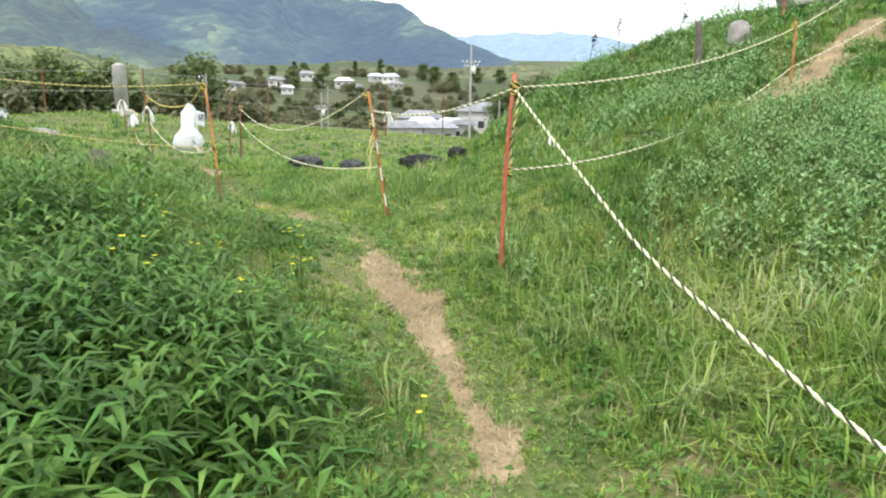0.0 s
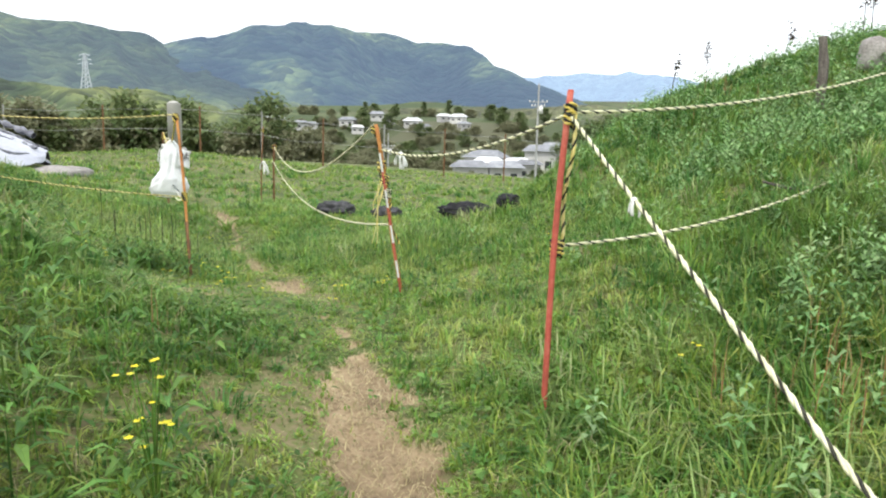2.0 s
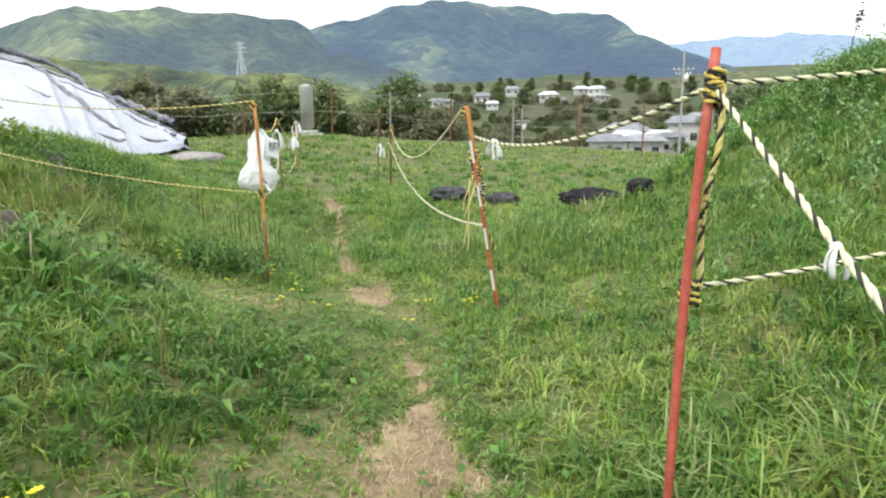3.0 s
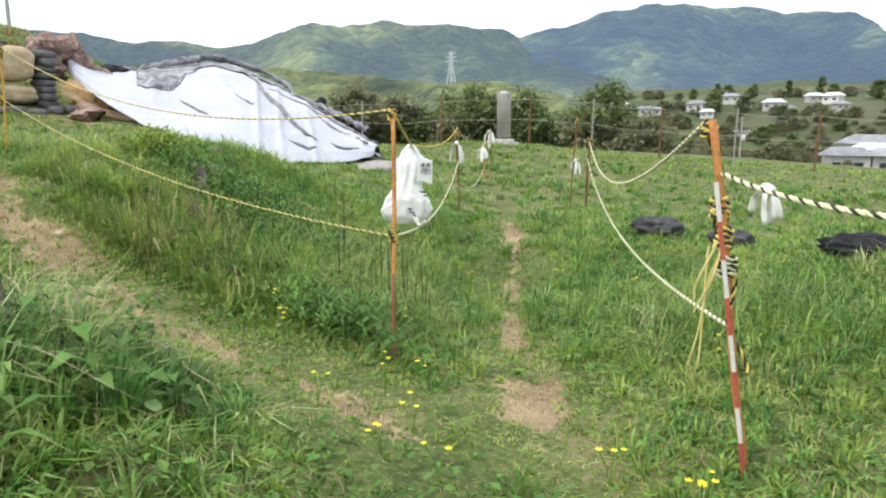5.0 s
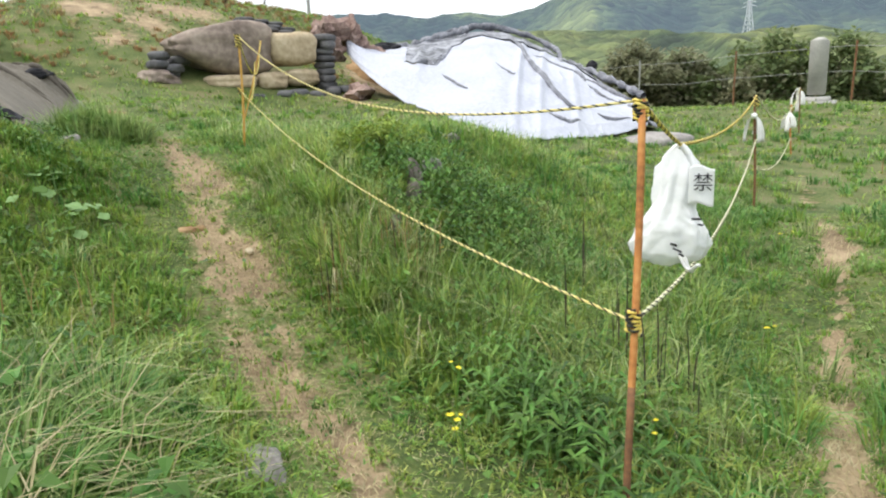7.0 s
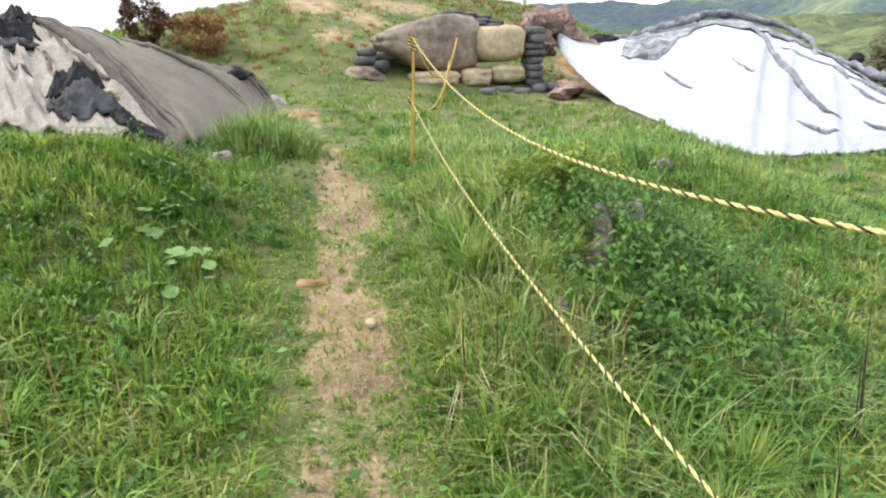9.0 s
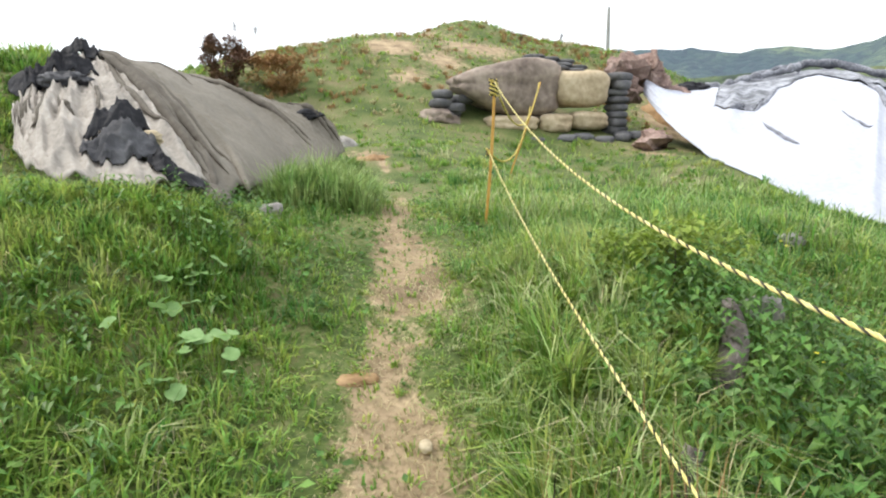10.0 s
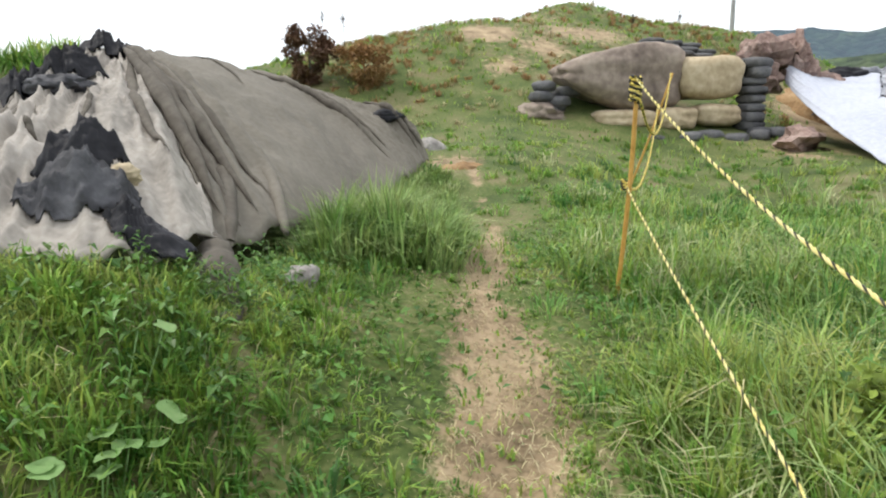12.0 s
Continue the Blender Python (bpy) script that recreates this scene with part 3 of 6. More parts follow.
    return np.concatenate(verts), np.concatenate(faces)


def hang(a, b, sag, n=40):
    t = np.linspace(0, 1, n)[:, None]
    p = np.array(a) * (1 - t) + np.array(b) * t
    p[:, 2] -= 4 * sag * (t * (1 - t))[:, 0]
    return p


def twist(line, radius, lay, phase, steps_per_turn=6):
    """A strand that winds round a line."""
    p = np.asarray(line, float)
    seg = np.concatenate([[0], np.cumsum(np.linalg.norm(np.diff(p, axis=0), axis=1))])
    n = max(8, int(seg[-1] / lay * steps_per_turn))
    s = np.linspace(0, seg[-1], n)
    c = np.stack([np.interp(s, seg, p[:, k]) for k in range(3)], 1)
    t = np.gradient(c, axis=0)
    t /= np.linalg.norm(t, axis=1)[:, None] + 1e-12
    ref = np.where(np.abs(t[:, 2:3]) > 0.9, [[1.0, 0, 0]], [[0, 0, 1.0]])
    u = np.cross(ref, t)
    u /= np.linalg.norm(u, axis=1)[:, None] + 1e-12
    v = np.cross(t, u)
    a = s / lay * 2 * np.pi + phase
    return c + radius * (u * np.cos(a)[:, None] + v * np.sin(a)[:, None])


def rope(line, label, light, radius=0.007, lay=0.075, fine=6, group="barrier ropes"):
    """Three-strand laid rope: two light strands and a black one."""
    ob = thing("rope", label, "rope", group)
    for k, m in enumerate((light, light, ROPE_BLACK)):
        v, f = tube(twist(line, radius * 0.52, lay, k * 2.094, fine), radius * (0.62 if k < 2 else 0.52), 5)
        array_part("strand", v, f, m, ob, "black strand" if k == 2 else "")
    return ob


def coil(centre, around, radius, turns, thick, seed, squash=0.5):
    """Turns of rope wound round a stake, with a loop of loose end."""
    r = random.Random(seed)
    pts = []
    for i in range(int(turns * 12)):
        a = i / 12 * 2 * math.pi
        pts.append((centre[0] + (radius + thick * r.uniform(0.2, 1.1)) * math.cos(a), centre[1] + (radius + thick * r.uniform(0.2, 1.1)) * math.sin(a),
                    centre[2] + around * (i / (turns * 12) - 0.5) + thick * r.uniform(-0.6, 0.6)))
    return pts


def knot(ob_parent, centre, height, radius, light, seed, turns=5, thick=0.008):
    pts = coil(centre, height, radius, turns, thick, seed)
    for k, m in enumerate((light, ROPE_BLACK)):
        v, f = tube(twist(pts, thick * 0.5, 0.06, k * math.pi, 6), thick * 0.62, 5)
        array_part("knot", v, f, m, ob_parent, "wound rope knot")


def stake(foot, top, radius, material, label, tip=None, low=None, group="fence stakes", bend=0.012, seed=1):
    """A driven steel stake, slightly bent, with a differently worn tip or foot."""
    ob = thing("stake", label, "stake", group, at=foot)
    a, b = np.zeros(3) - (0, 0, 0.08), np.array(top) - np.array(foot)
    t = np.linspace(0, 1, 14)[:, None]
    line = a * (1 - t) + b * t
    line[:, 0] += bend * np.sin(np.pi * t[:, 0] * 1.3 + seed)
    line[:, 1] += bend * np.sin(np.pi * t[:, 0] * 0.9 + 2 * seed)
    cuts = [0, 5 if low else 0, 12 if tip else 13, 13]
    for name, i, j, m in (("foot", cuts[0], cuts[1], low), ("shaft", cuts[1], cuts[2], material), ("tip", cuts[2], cuts[3], tip)):
        if m and j > i:
            v, f = tube(line[i:j + 1], radius, 8)
            caps = [np.arange(len(v) - 8, len(v))]
            me = bpy.data.meshes.new(name)
            me.from_pydata(v.tolist(), [], f.tolist() + [c.tolist() for c in caps])
            me.materials.append(m)
            me.polygons.foreach_set("use_smooth", np.ones(len(me.polygons), bool))
            p = new(name, me)
            p.parent = ob
    return ob


P1F, P1K, P1T = high(0.41, 4.5), (0.455, 4.69, 0.93), (0.485, 4.62, 1.58)
P1F = (0.41, 4.56, P1F[2])
P2F, P2T = high(-0.49, 6.62), (-0.73, 6.60, 1.475)
P3F, P3K, P3T = high(-2.2, 6.76), (-2.32, 6.90, 0.89), (-2.44, 7.05, 1.54)
P4F, P4K, P4T = high(-7.45, 7.27), (-7.47, 7.30, 1.71), (-7.47, 7.33, 2.21)
P5F, P5T = high(-5.05, 11.75), (-5.06, 11.74, 1.42)
P6F, P6T = high(-7.49, 16.6), (-7.51, 16.57, 1.12)
P7F, P7T = high(-4.4, 14.0), (-4.35, 14.03, 1.58)
P8F, P8T = high(-9.3, 20.0), (-9.35, 20.0, 1.35)
PRF, PRT = high(3.79, 7.52), (3.77, 7.55, 2.30)
PSF, PST = high(4.74, 9.85), (4.74, 9.85, 2.98)
P9F, P9T = high(-11.5, 8.45), (-11.28, 8.8, 2.5)

s1 = stake(P1F, P1T, 0.013, RED_PAINT, "red painted steel stake in the grass", seed=2)
base1 = np.array(P1F)
knot(s1, np.array(P1T) - base1 - (0.0, 0.0, 0.10), 0.09, 0.016, ROPE_YELLOW, 3, 6, 0.009)
knot(s1, np.array(P1K) - base1 + (0, -0.06, 0), 0.07, 0.016, ROPE_YELLOW, 4, 5, 0.009)
t_up = np.linspace(0, 1, 60)
wind = np.array(P1K)[None] * (1 - t_up[:, None]) + (np.array(P1T) - (0, 0, 0.1))[None] * t_up[:, None] - base1 - (0, 0.03, 0)
wind[:, 0] += 0.008 * np.cos(t_up * 8) + 0.018
wind[:, 1] += 0.010 * np.sin(t_up * 8)
for k, m in enumerate((ROPE_PALE_YELLOW, ROPE_PALE_YELLOW, ROPE_BLACK)):
    v, f = tube(twist(wind, 0.0045, 0.07, k * 2.094), 0.0055, 5)
    array_part("wound_rope", v, f, m, s1, "rope wound down the stake")

s2 = stake(P2F, P2T, 0.014, ORANGE_RUST, "orange rusty stake with wound yellow rope", seed=4, bend=0.02)
base2 = np.array(P2F)
mid2 = (np.array(P2T) * 0.62 + base2 * 0.38) - base2
for k, h in enumerate((0.60, 0.68, 0.76)):
    knot(s2, (np.array(P2T) - base2) * h, 0.07, 0.018, ROPE_YELLOW if k else ROPE_PALE, 11 + k, 5, 0.010)
knot(s2, (np.array(P2T) - base2) * 0.97, 0.05, 0.016, ROPE_YELLOW, 15, 4, 0.008)
t_up = np.linspace(0.30, 0.95, 60)
wind = (np.array(P2T) - base2)[None] * t_up[:, None]
wind[:, 0] += 0.022 * np.cos(t_up * 22)
wind[:, 1] += 0.022 * np.sin(t_up * 22)
for k, m in enumerate((ROPE_YELLOW, ROPE_BLACK)):
    v, f = tube(twist(wind, 0.004, 0.06, k * math.pi), 0.005, 5)
    array_part("wound_rope", v, f, m, s2, "rope wound round the stake")
for k in range(4):
    r = random.Random(30 + k)
    start = mid2 + np.array((-0.02, -0.03, 0.02 * k))
    pts = [start + np.array((-0.008 * s - 0.014 * math.sin(0.8 * s + 1.7 * k) - 0.02 * (k % 2), -0.006 * s + 0.010 * math.sin(0.9 * s + k), -(0.062 if k < 2 else 0.035) * s + 0.03 * math.sin(0.6 * s + k))) for s in np.linspace(0, 6, 22)]
    v, f = tube(pts, 0.0045, 5, np.linspace(1, 0.6, 22))
    array_part("loose_end", v, f, ROPE_PALE_YELLOW, s2, "frayed yellow rope end")

rod = thing("ranging_rod", "red and white banded surveying rod tied to a stake", "rod", at=P2F)
rod_dir = np.array(P2T) - base2 + (0.09, -0.05, -0.20)
cuts = np.linspace(0, 1, 9)
for k in range(8):
    a, b = rod_dir * cuts[k] + (-0.03, -0.035, 0), rod_dir * cuts[k + 1] + (-0.03, -0.035, 0)
    v, f = tube([a, (a + b) / 2, b], 0.008, 8)
    array_part("band", v, f, WHITE_PAINT if k % 2 else RED_PAINT, rod, "white band" if k % 2 else "red band")

s3 = stake(P3F, P3T, 0.0115, ORANGE_RUST, "thin orange rusty steel stake", low=BROWN_RUST, seed=5)
knot(s3, np.array(P3T) - P3F - (0, 0, 0.03), 0.07, 0.014, ROPE_YELLOW, 21, 5)
knot(s3, np.array(P3K) - P3F, 0.07, 0.014, ROPE_YELLOW, 22, 5)
s4 = stake(P4F, P4T, 0.0115, AMBER_PAINT, "amber painted steel stake beside the path", seed=6)
knot(s4, np.array(P4T) - P4F - (0, 0, 0.05), 0.12, 0.016, ROPE_YELLOW, 23, 7, 0.010)
knot(s4, np.array(P4K) - P4F, 0.05, 0.014, ROPE_YELLOW, 24, 4)
for foot, top, m, text, sd in ((P5F, P5T, BROWN_RUST, "brown rusty stake in long grass", 7), (P6F, P6T, ORANGE_RUST, "orange rusty stake with white rag", 8), (P7F, P7T, BROWN_RUST, "leaning brown rusty stake with rag", 9),
                               (P8F, P8T, BROWN_RUST, "thin rusty stake near the monument", 10), (PRF, PRT, ORANGE_RUST, "orange rusty stake on the mound", 11), (PSF, PST, RED_PAINT, "red topped stake on the mound crest", 12)):
    ob = stake(foot, top, 0.013, m, text, seed=sd)
    knot(ob, np.array(top) - np.array(foot) - (0, 0, 0.08), 0.06, 0.015, ROPE_YELLOW, sd + 40, 4, 0.009)
far_stake = stake(high(-4.28, 14.3), (-4.18, 14.2, 1.25), 0.02, BROWN_RUST, "short wooden peg beside a rusty stake", seed=14)
knot(far_stake, (0.08, -0.08, float(1.2 - ground(-4.28, 14.3))), 0.1, 0.02, ROPE_YELLOW, 77, 5, 0.012)

PALE_TXT, YEL_TXT = "bleached white and black twisted rope", "yellow and black twisted rope"
slack = [(0.485, 4.62, 1.48), (0.638, 3.951, 1.195), (0.794, 3.262, 0.92), (0.884, 2.865, 0.77), (0.988, 2.41, 0.66), (1.087, 1.972, 0.58), (1.164, 1.633, 0.52), (1.35, 0.8, 0.40), (1.55, -0.1, 0.30), (1.7, -0.8, 0.12)]


def spline(points, t):
    p = np.asarray(points, float)
    t = np.asarray(t)
    i = np.clip((t * (len(p) - 1)).astype(int), 0, len(p) - 2)
    u = (t * (len(p) - 1) - i)[..., None]
    a, b = p[np.clip(i - 1, 0, None)], p[i]
    c, d = p[i + 1], p[np.clip(i + 2, None, len(p) - 1)]
    return 0.5 * (2 * b + (c - a) * u + (2 * a - 5 * b + 4 * c - d) * u ** 2 + (3 * b - a - 3 * c + d) * u ** 3)


rope(spline(slack, np.linspace(0, 1, 80)), PALE_TXT + " running down to the ground", ROPE_PALE, 0.0072, 0.085, 8)
rope(hang(P1T - np.array((0, 0, 0.09)), (-0.67, 6.59, 1.30), 0.10), PALE_TXT + " sagging between stakes", ROPE_PALE, 0.0075, 0.08)
rope(hang(P1T - np.array((0, 0, 0.09)), (3.77, 7.55, 2.22), 0.13), PALE_TXT + " strung up the mound", ROPE_PALE, 0.0075, 0.08)
rope(hang(P1K, (3.79, 7.53, 1.82), 0.24), PALE_TXT + " strung low along the mound", ROPE_PALE, 0.0075, 0.08)
rope(hang((3.77, 7.55, 2.22), (6.2, 10.2, 3.3), 0.06), PALE_TXT + " strung over the crest", ROPE_PALE, 0.0075, 0.08)
rope(hang((3.79, 7.53, 1.82), (6.2, 8.9, 2.9), 0.05), PALE_TXT + " rising beside the worn track", ROPE_PALE, 0.0075, 0.08)
rope(hang(P2T, (-4.2, 14.2, 1.2), 0.40), YEL_TXT + " hanging slack between stakes", ROPE_PALE, 0.0075, 0.07)
rope(hang(np.array(P2T) * 0.42 + base2 * 0.58, (-4.25, 14.24, 0.95), 0.33), YEL_TXT + " drooping low over grass", ROPE_PALE, 0.0075, 0.07)
rope(hang(P3T, P4T, 0.28), YEL_TXT + " strung high above the bank", ROPE_PALE_YELLOW, 0.0052, 0.06, 8)
rope(hang(P3K, P4K, 0.17), YEL_TXT + " strung low above the bank", ROPE_PALE_YELLOW, 0.0046, 0.055, 8)
rope(hang(P3T, (-2.86, 7.78, 1.33), 0.01, 14).tolist() + hang((-2.86, 7.78, 1.33), P5T, 0.10, 30)[1:].tolist(), YEL_TXT + " holding up a plastic bag", ROPE_YELLOW, 0.0075, 0.075)
rope(hang(P3K, (-5.05, 11.75, 0.98), 0.22), YEL_TXT + " sagging behind the stake", ROPE_PALE, 0.0075, 0.075)
rope(hang((-5.05, 11.75, 1.40), (-7.5, 16.57, 1.08), 0.22), YEL_TXT + " leading away along the track", ROPE_PALE, 0.008, 0.09)
rope(hang((-5.05, 11.75, 0.7), (-7.5, 16.57, 0.55), 0.2), YEL_TXT + " low along the track", ROPE_PALE, 0.008, 0.09)
rope(hang((-7.5, 16.57, 1.08), P8T, 0.12), YEL_TXT + " reaching towards the monument", ROPE_PALE, 0.008, 0.09)
rope(hang(P4T, (-11.3, 8.8, 2.5), 0.42), YEL_TXT + " hanging in a loop", ROPE_YELLOW, 0.0075, 0.08)
rope(hang(P4K + np.array((0, 0, 0.0)), (-11.35, 8.7, 2.2), 0.30), YEL_TXT + " hanging slack by the boulders", ROPE_YELLOW, 0.0075, 0.08)
stake(P9F, P9T, 0.012, AMBER_PAINT, "leaning thin stake below the boulders", seed=31)

# white cloth strips and rags on the ropes
def rag(centre, size, seed, label, n=4):
    """A cloth strip knotted on a rope: a small knot and hanging, gathered tails."""
    ob = thing("rag", label, "rag", "cloth rags", at=centre)
    r = np.random.default_rng(seed)
    bm = bmesh.new()
    bmesh.ops.create_icosphere(bm, subdivisions=2, radius=min(size * 0.22, 0.03))
    for vert in bm.verts:
        vert.co *= 1 + 0.5 * noise.noise(vert.co * 60 + Vector((seed, 0, 0)))
    part("cloth_knot", bm, CLOTH, ob)
    for k in range(n):
        a = 2 * math.pi * k / n + r.uniform(-0.5, 0.5)
        long_k, wide_k = size * r.uniform(0.6, 1.15), size * r.uniform(0.06, 0.17)
        u, v = np.meshgrid(np.linspace(-1, 1, 9), np.linspace(0, 1, 12))
        reach = size * 0.32 * np.sin(np.pi * 0.55 * v) * (1 + 0.2 * u)
        width = wide_k * (0.15 + 0.85 * v ** 0.6) * u + 0.02 * size * np.sin(6 * v + seed)
        fold = 0.22 * wide_k * np.sin(u * 5 + 4 * v + k) * v
        drop = -long_k * v ** 1.35 + 0.10 * size * np.sin(np.pi * v) + 0.06 * size * (vnoise(u * 2, v * 3, 1, seed + k) - 0.5)
        x = math.cos(a) * (reach + fold) - math.sin(a) * width
        y = math.sin(a) * (reach + fold) + math.cos(a) * width
        idx = np.arange(u.size).reshape(u.shape)
        faces = np.stack([idx[:-1, :-1], idx[:-1, 1:], idx[1:, 1:], idx[1:, :-1]], -1).reshape(-1, 4)
        tail = array_part("tail", np.stack([x, y, drop], -1).reshape(-1, 3), faces, CLOTH, ob)
        tail.modifiers.new("thick", "SOLIDIFY").thickness = 0.003
    return ob


rag((0.638, 3.951, 1.197), 0.05, 1, "white cloth strip knotted on a rope", 4)
rag((-0.50, 6.38, 1.27), 0.11, 2, "white cloth strip knotted on a rope beside a stake", 4)
rag((-7.50, 16.5, 0.98), 0.32, 3, "white rag tied to a rusty stake", 5)
rag((-4.33, 13.98, 0.92), 0.22, 5, "white rag tied to a leaning stake", 4)
rag((-9.4, 20.0, 1.30), 0.42, 6, "white rag tied below the monument", 3)
rag((-5.05, 11.70, 1.22), 0.24, 7, "yellowed cloth wound on a stake", 3)


def plastic_bag():
    """A sagging carrier bag hung by its handles, crumpled, with a warning word printed on the flap."""
    ob = thing("plastic_bag", "white crumpled plastic bag tied on the rope with black printing", "bag", at=(-2.88, 7.80, 1.04))
    n_a, n_h = 64, 60
    av, hv = np.meshgrid(np.linspace(0, 2 * np.pi, n_a, endpoint=False), np.linspace(0, 1, n_h))
    width = np.interp(hv, [0, 0.05, 0.2, 0.36, 0.5, 0.58, 0.66, 0.95, 1.0], [0.10, 0.165, 0.19, 0.165, 0.115, 0.09, 0.095, 0.10, 0.075])
    deep = np.interp(hv, [0, 0.1, 0.3, 0.55, 0.8, 1.0], [0.04, 0.08, 0.09, 0.06, 0.045, 0.015])
    crumple = 0.30 - 0.9 * np.abs(vnoise(2.2 * np.cos(av) + 3, 2.2 * np.sin(av) + hv * 5, 0.7, 5, 4) - 0.5)
    folds = 0.10 * np.sin(av * 7 + 4 * hv) + 0.08 * np.sin(av * 11 - 6 * hv)
    rr = 1 + 0.55 * crumple + folds * (0.3 + hv)
    x, y, z = np.cos(av) * width * rr - 0.055 * (1 - hv), np.sin(av) * deep * rr, -0.29 + 0.58 * hv + 0.05 * (vnoise(av, hv * 3, 0.9, 8) - 0.5)
    z = z - 0.05 * hv * np.cos(av * 2 + 0.5)
    idx = np.arange(n_a * n_h).reshape(n_h, n_a)
    nxt = np.roll(idx, -1, axis=1)
    faces = np.stack([idx[:-1], nxt[:-1], nxt[1:], idx[1:]], -1).reshape(-1, 4)
    verts = np.stack([x, y, z], -1).reshape(-1, 3)
    turn = np.array(Matrix.Rotation(radians(36), 3, "Z"))
    verts = verts @ turn.T
    ob.scale = (0.80, 0.80, 0.80)
    array_part("bag_body", verts, faces, BAG_WHITE, ob)
    for k in (-1, 1):
        pts = [(k * 0.07 * (1 - s) * math.cos(0.63), k * 0.07 * (1 - s) * math.sin(0.63), 0.25 + 0.11 * s + 0.02 * math.sin(3 * s)) for s in np.linspace(0, 1, 9)]
        v, f = tube(pts, 0.024, 7, np.linspace(1.2, 0.5, 9))
        array_part("handle", v, f, BAG_WHITE, ob, "twisted bag handle")
    for k in range(3):
        pts = [(0.05 + 0.045 * s * (1 + 0.3 * k), -0.03 - 0.01 * k, -0.25 - 0.02 * s + 0.03 * math.sin(3 * s + k)) for s in np.linspace(0, 2, 10)]
        v, f = tube(pts, 0.008, 5)
        array_part("string_end", v, f, CLOTH, ob, "white tying string")
    flap_n = 14
    fu, fv = np.meshgrid(np.linspace(0, 1, flap_n), np.linspace(0, 1, flap_n))
    fx, fz = 0.055 + 0.125 * fu, 0.05 + 0.20 * fv + 0.012 * np.sin(5 * fu)
    fy = -0.085 - 0.010 * np.sin(3 * fv + 4 * fu)
    idx = np.arange(flap_n * flap_n).reshape(flap_n, flap_n)
    faces = np.stack([idx[:-1, :-1], idx[:-1, 1:], idx[1:, 1:], idx[1:, :-1]], -1).reshape(-1, 4)
    flap = array_part("printed_flap", np.stack([fx, fy, fz], -1).reshape(-1, 3) @ turn.T, faces, BAG_WHITE, ob, "bag flap with printed character")
    flap.modifiers.new("thick", "SOLIDIFY").thickness = 0.002
    curve = bpy.data.curves.new("print", "FONT")
    curve.body, curve.size, curve.align_x, curve.align_y, curve.extrude = "禁", 0.10, "CENTER", "CENTER", 0.0006
    txt = bpy.data.objects.new("print", curve)
    scene.collection.objects.link(txt)
    bpy.context.view_layer.update()
    me = bpy.data.meshes.new_from_object(txt.evaluated_get(bpy.context.evaluated_depsgraph_get()))
    bpy.data.objects.remove(txt)
    me.materials.clear()
    me.materials.append(INK)
    word = new("printed_word", me)
    word.parent = flap
    word.matrix_local = Matrix.Rotation(radians(36), 4, "Z") @ pose(0.125, -0.101, 0.165, 90, 0, 0)
    for k, (bx, bz, bw, bh) in enumerate(((0.10, -0.02, 0.05, 0.012), (0.12, -0.05, 0.03, 0.010), (-0.01, -0.16, 0.035, 0.012), (0.01, -0.19, 0.05, 0.010), (0.03, -0.215, 0.03, 0.012))):
        bm = bmesh.new()
        bmesh.ops.create_cube(bm, size=1, matrix=Matrix.Rotation(radians(36), 4, "Z") @ pose(bx, -0.118 if bz > -0.1 else -0.125, bz, 0, 8 * k, 0) @ Matrix.Diagonal((bw, 0.004, bh, 1)))
        part("print_bar", bm, INK, ob, "smudged black print", smooth=False)


plastic_bag()


# ---- stones ----
def boulder(name, centre, size, material, label, seed, power=2.6, rough=0.09, turn=0, group="", category="boulder", detail=4, facets=False):
    """A weathered stone: a rounded box pushed in and out by noise, its foot in the ground."""
    bm = bmesh.new()
    bmesh.ops.create_icosphere(bm, subdivisions=detail, radius=1)
    off = Vector((seed * 3.1, seed * 1.7, seed * 0.9))
    for vert in bm.verts:
        c = vert.co.normalized()
        k = (abs(c.x) ** power + abs(c.y) ** power + abs(c.z) ** power) ** (-1 / power)
        p = c * k
        d = noise.fractal(p * 1.3 + off, 0.9, 2.1, 5)
        p *= 1 + rough * d * 1.6
        vert.co = Vector((p.x * size[0] / 2, p.y * size[1] / 2, p.z * size[2] / 2))
    bm.transform(Matrix.Rotation(radians(turn), 4, "Z"))
    me = bpy.data.meshes.new(name)
    for face in bm.faces:
        face.smooth = not facets
    bm.to_mesh(me)
    bm.free()
    me.materials.append(material)
    ob = new(name, me)
    ob.location = centre
    return tagged(ob, label, category, group)


def wedge(ob, low_end):
    """Draws one end of a boulder (its -y end) to a blunt high point, its underside sloping up."""
    for vert in ob.data.vertices:
        t = max(0.0, min(1.0, (0.25 - vert.co.y) / 1.25))
        vert.co.z *= 1 - low_end * (t if vert.co.z > 0 else t ** 1.6 * 1.15)
        vert.co.z += 0.10 * t


big = boulder("boulder", (-16.9, 9.68, 2.80), (1.4, 2.2, 1.2), ROCK, "big brown rounded boulder set in the mound", 3, 4.6, 0.07)
wedge(big, 0.62)
boulder("boulder", (-16.8, 11.24, 2.78), (1.3, 1.12, 0.74), ROCK_TAN, "square tan granite block set in the mound", 5, 5.0, 0.04)
for k, (y, z, w, h) in enumerate(((9.75, 2.06, 1.12, 0.24), (10.66, 2.06, 0.72, 0.28), (11.40, 2.12, 0.84, 0.26))):
    boulder("foundation_stone", (-16.55, y, z), (0.9, w * 0.97, h * 1.5), ROCK_TAN, "low tan foundation stone under the boulders", 11 + k, 3.6, 0.07, group="foundation stones", category="stone")
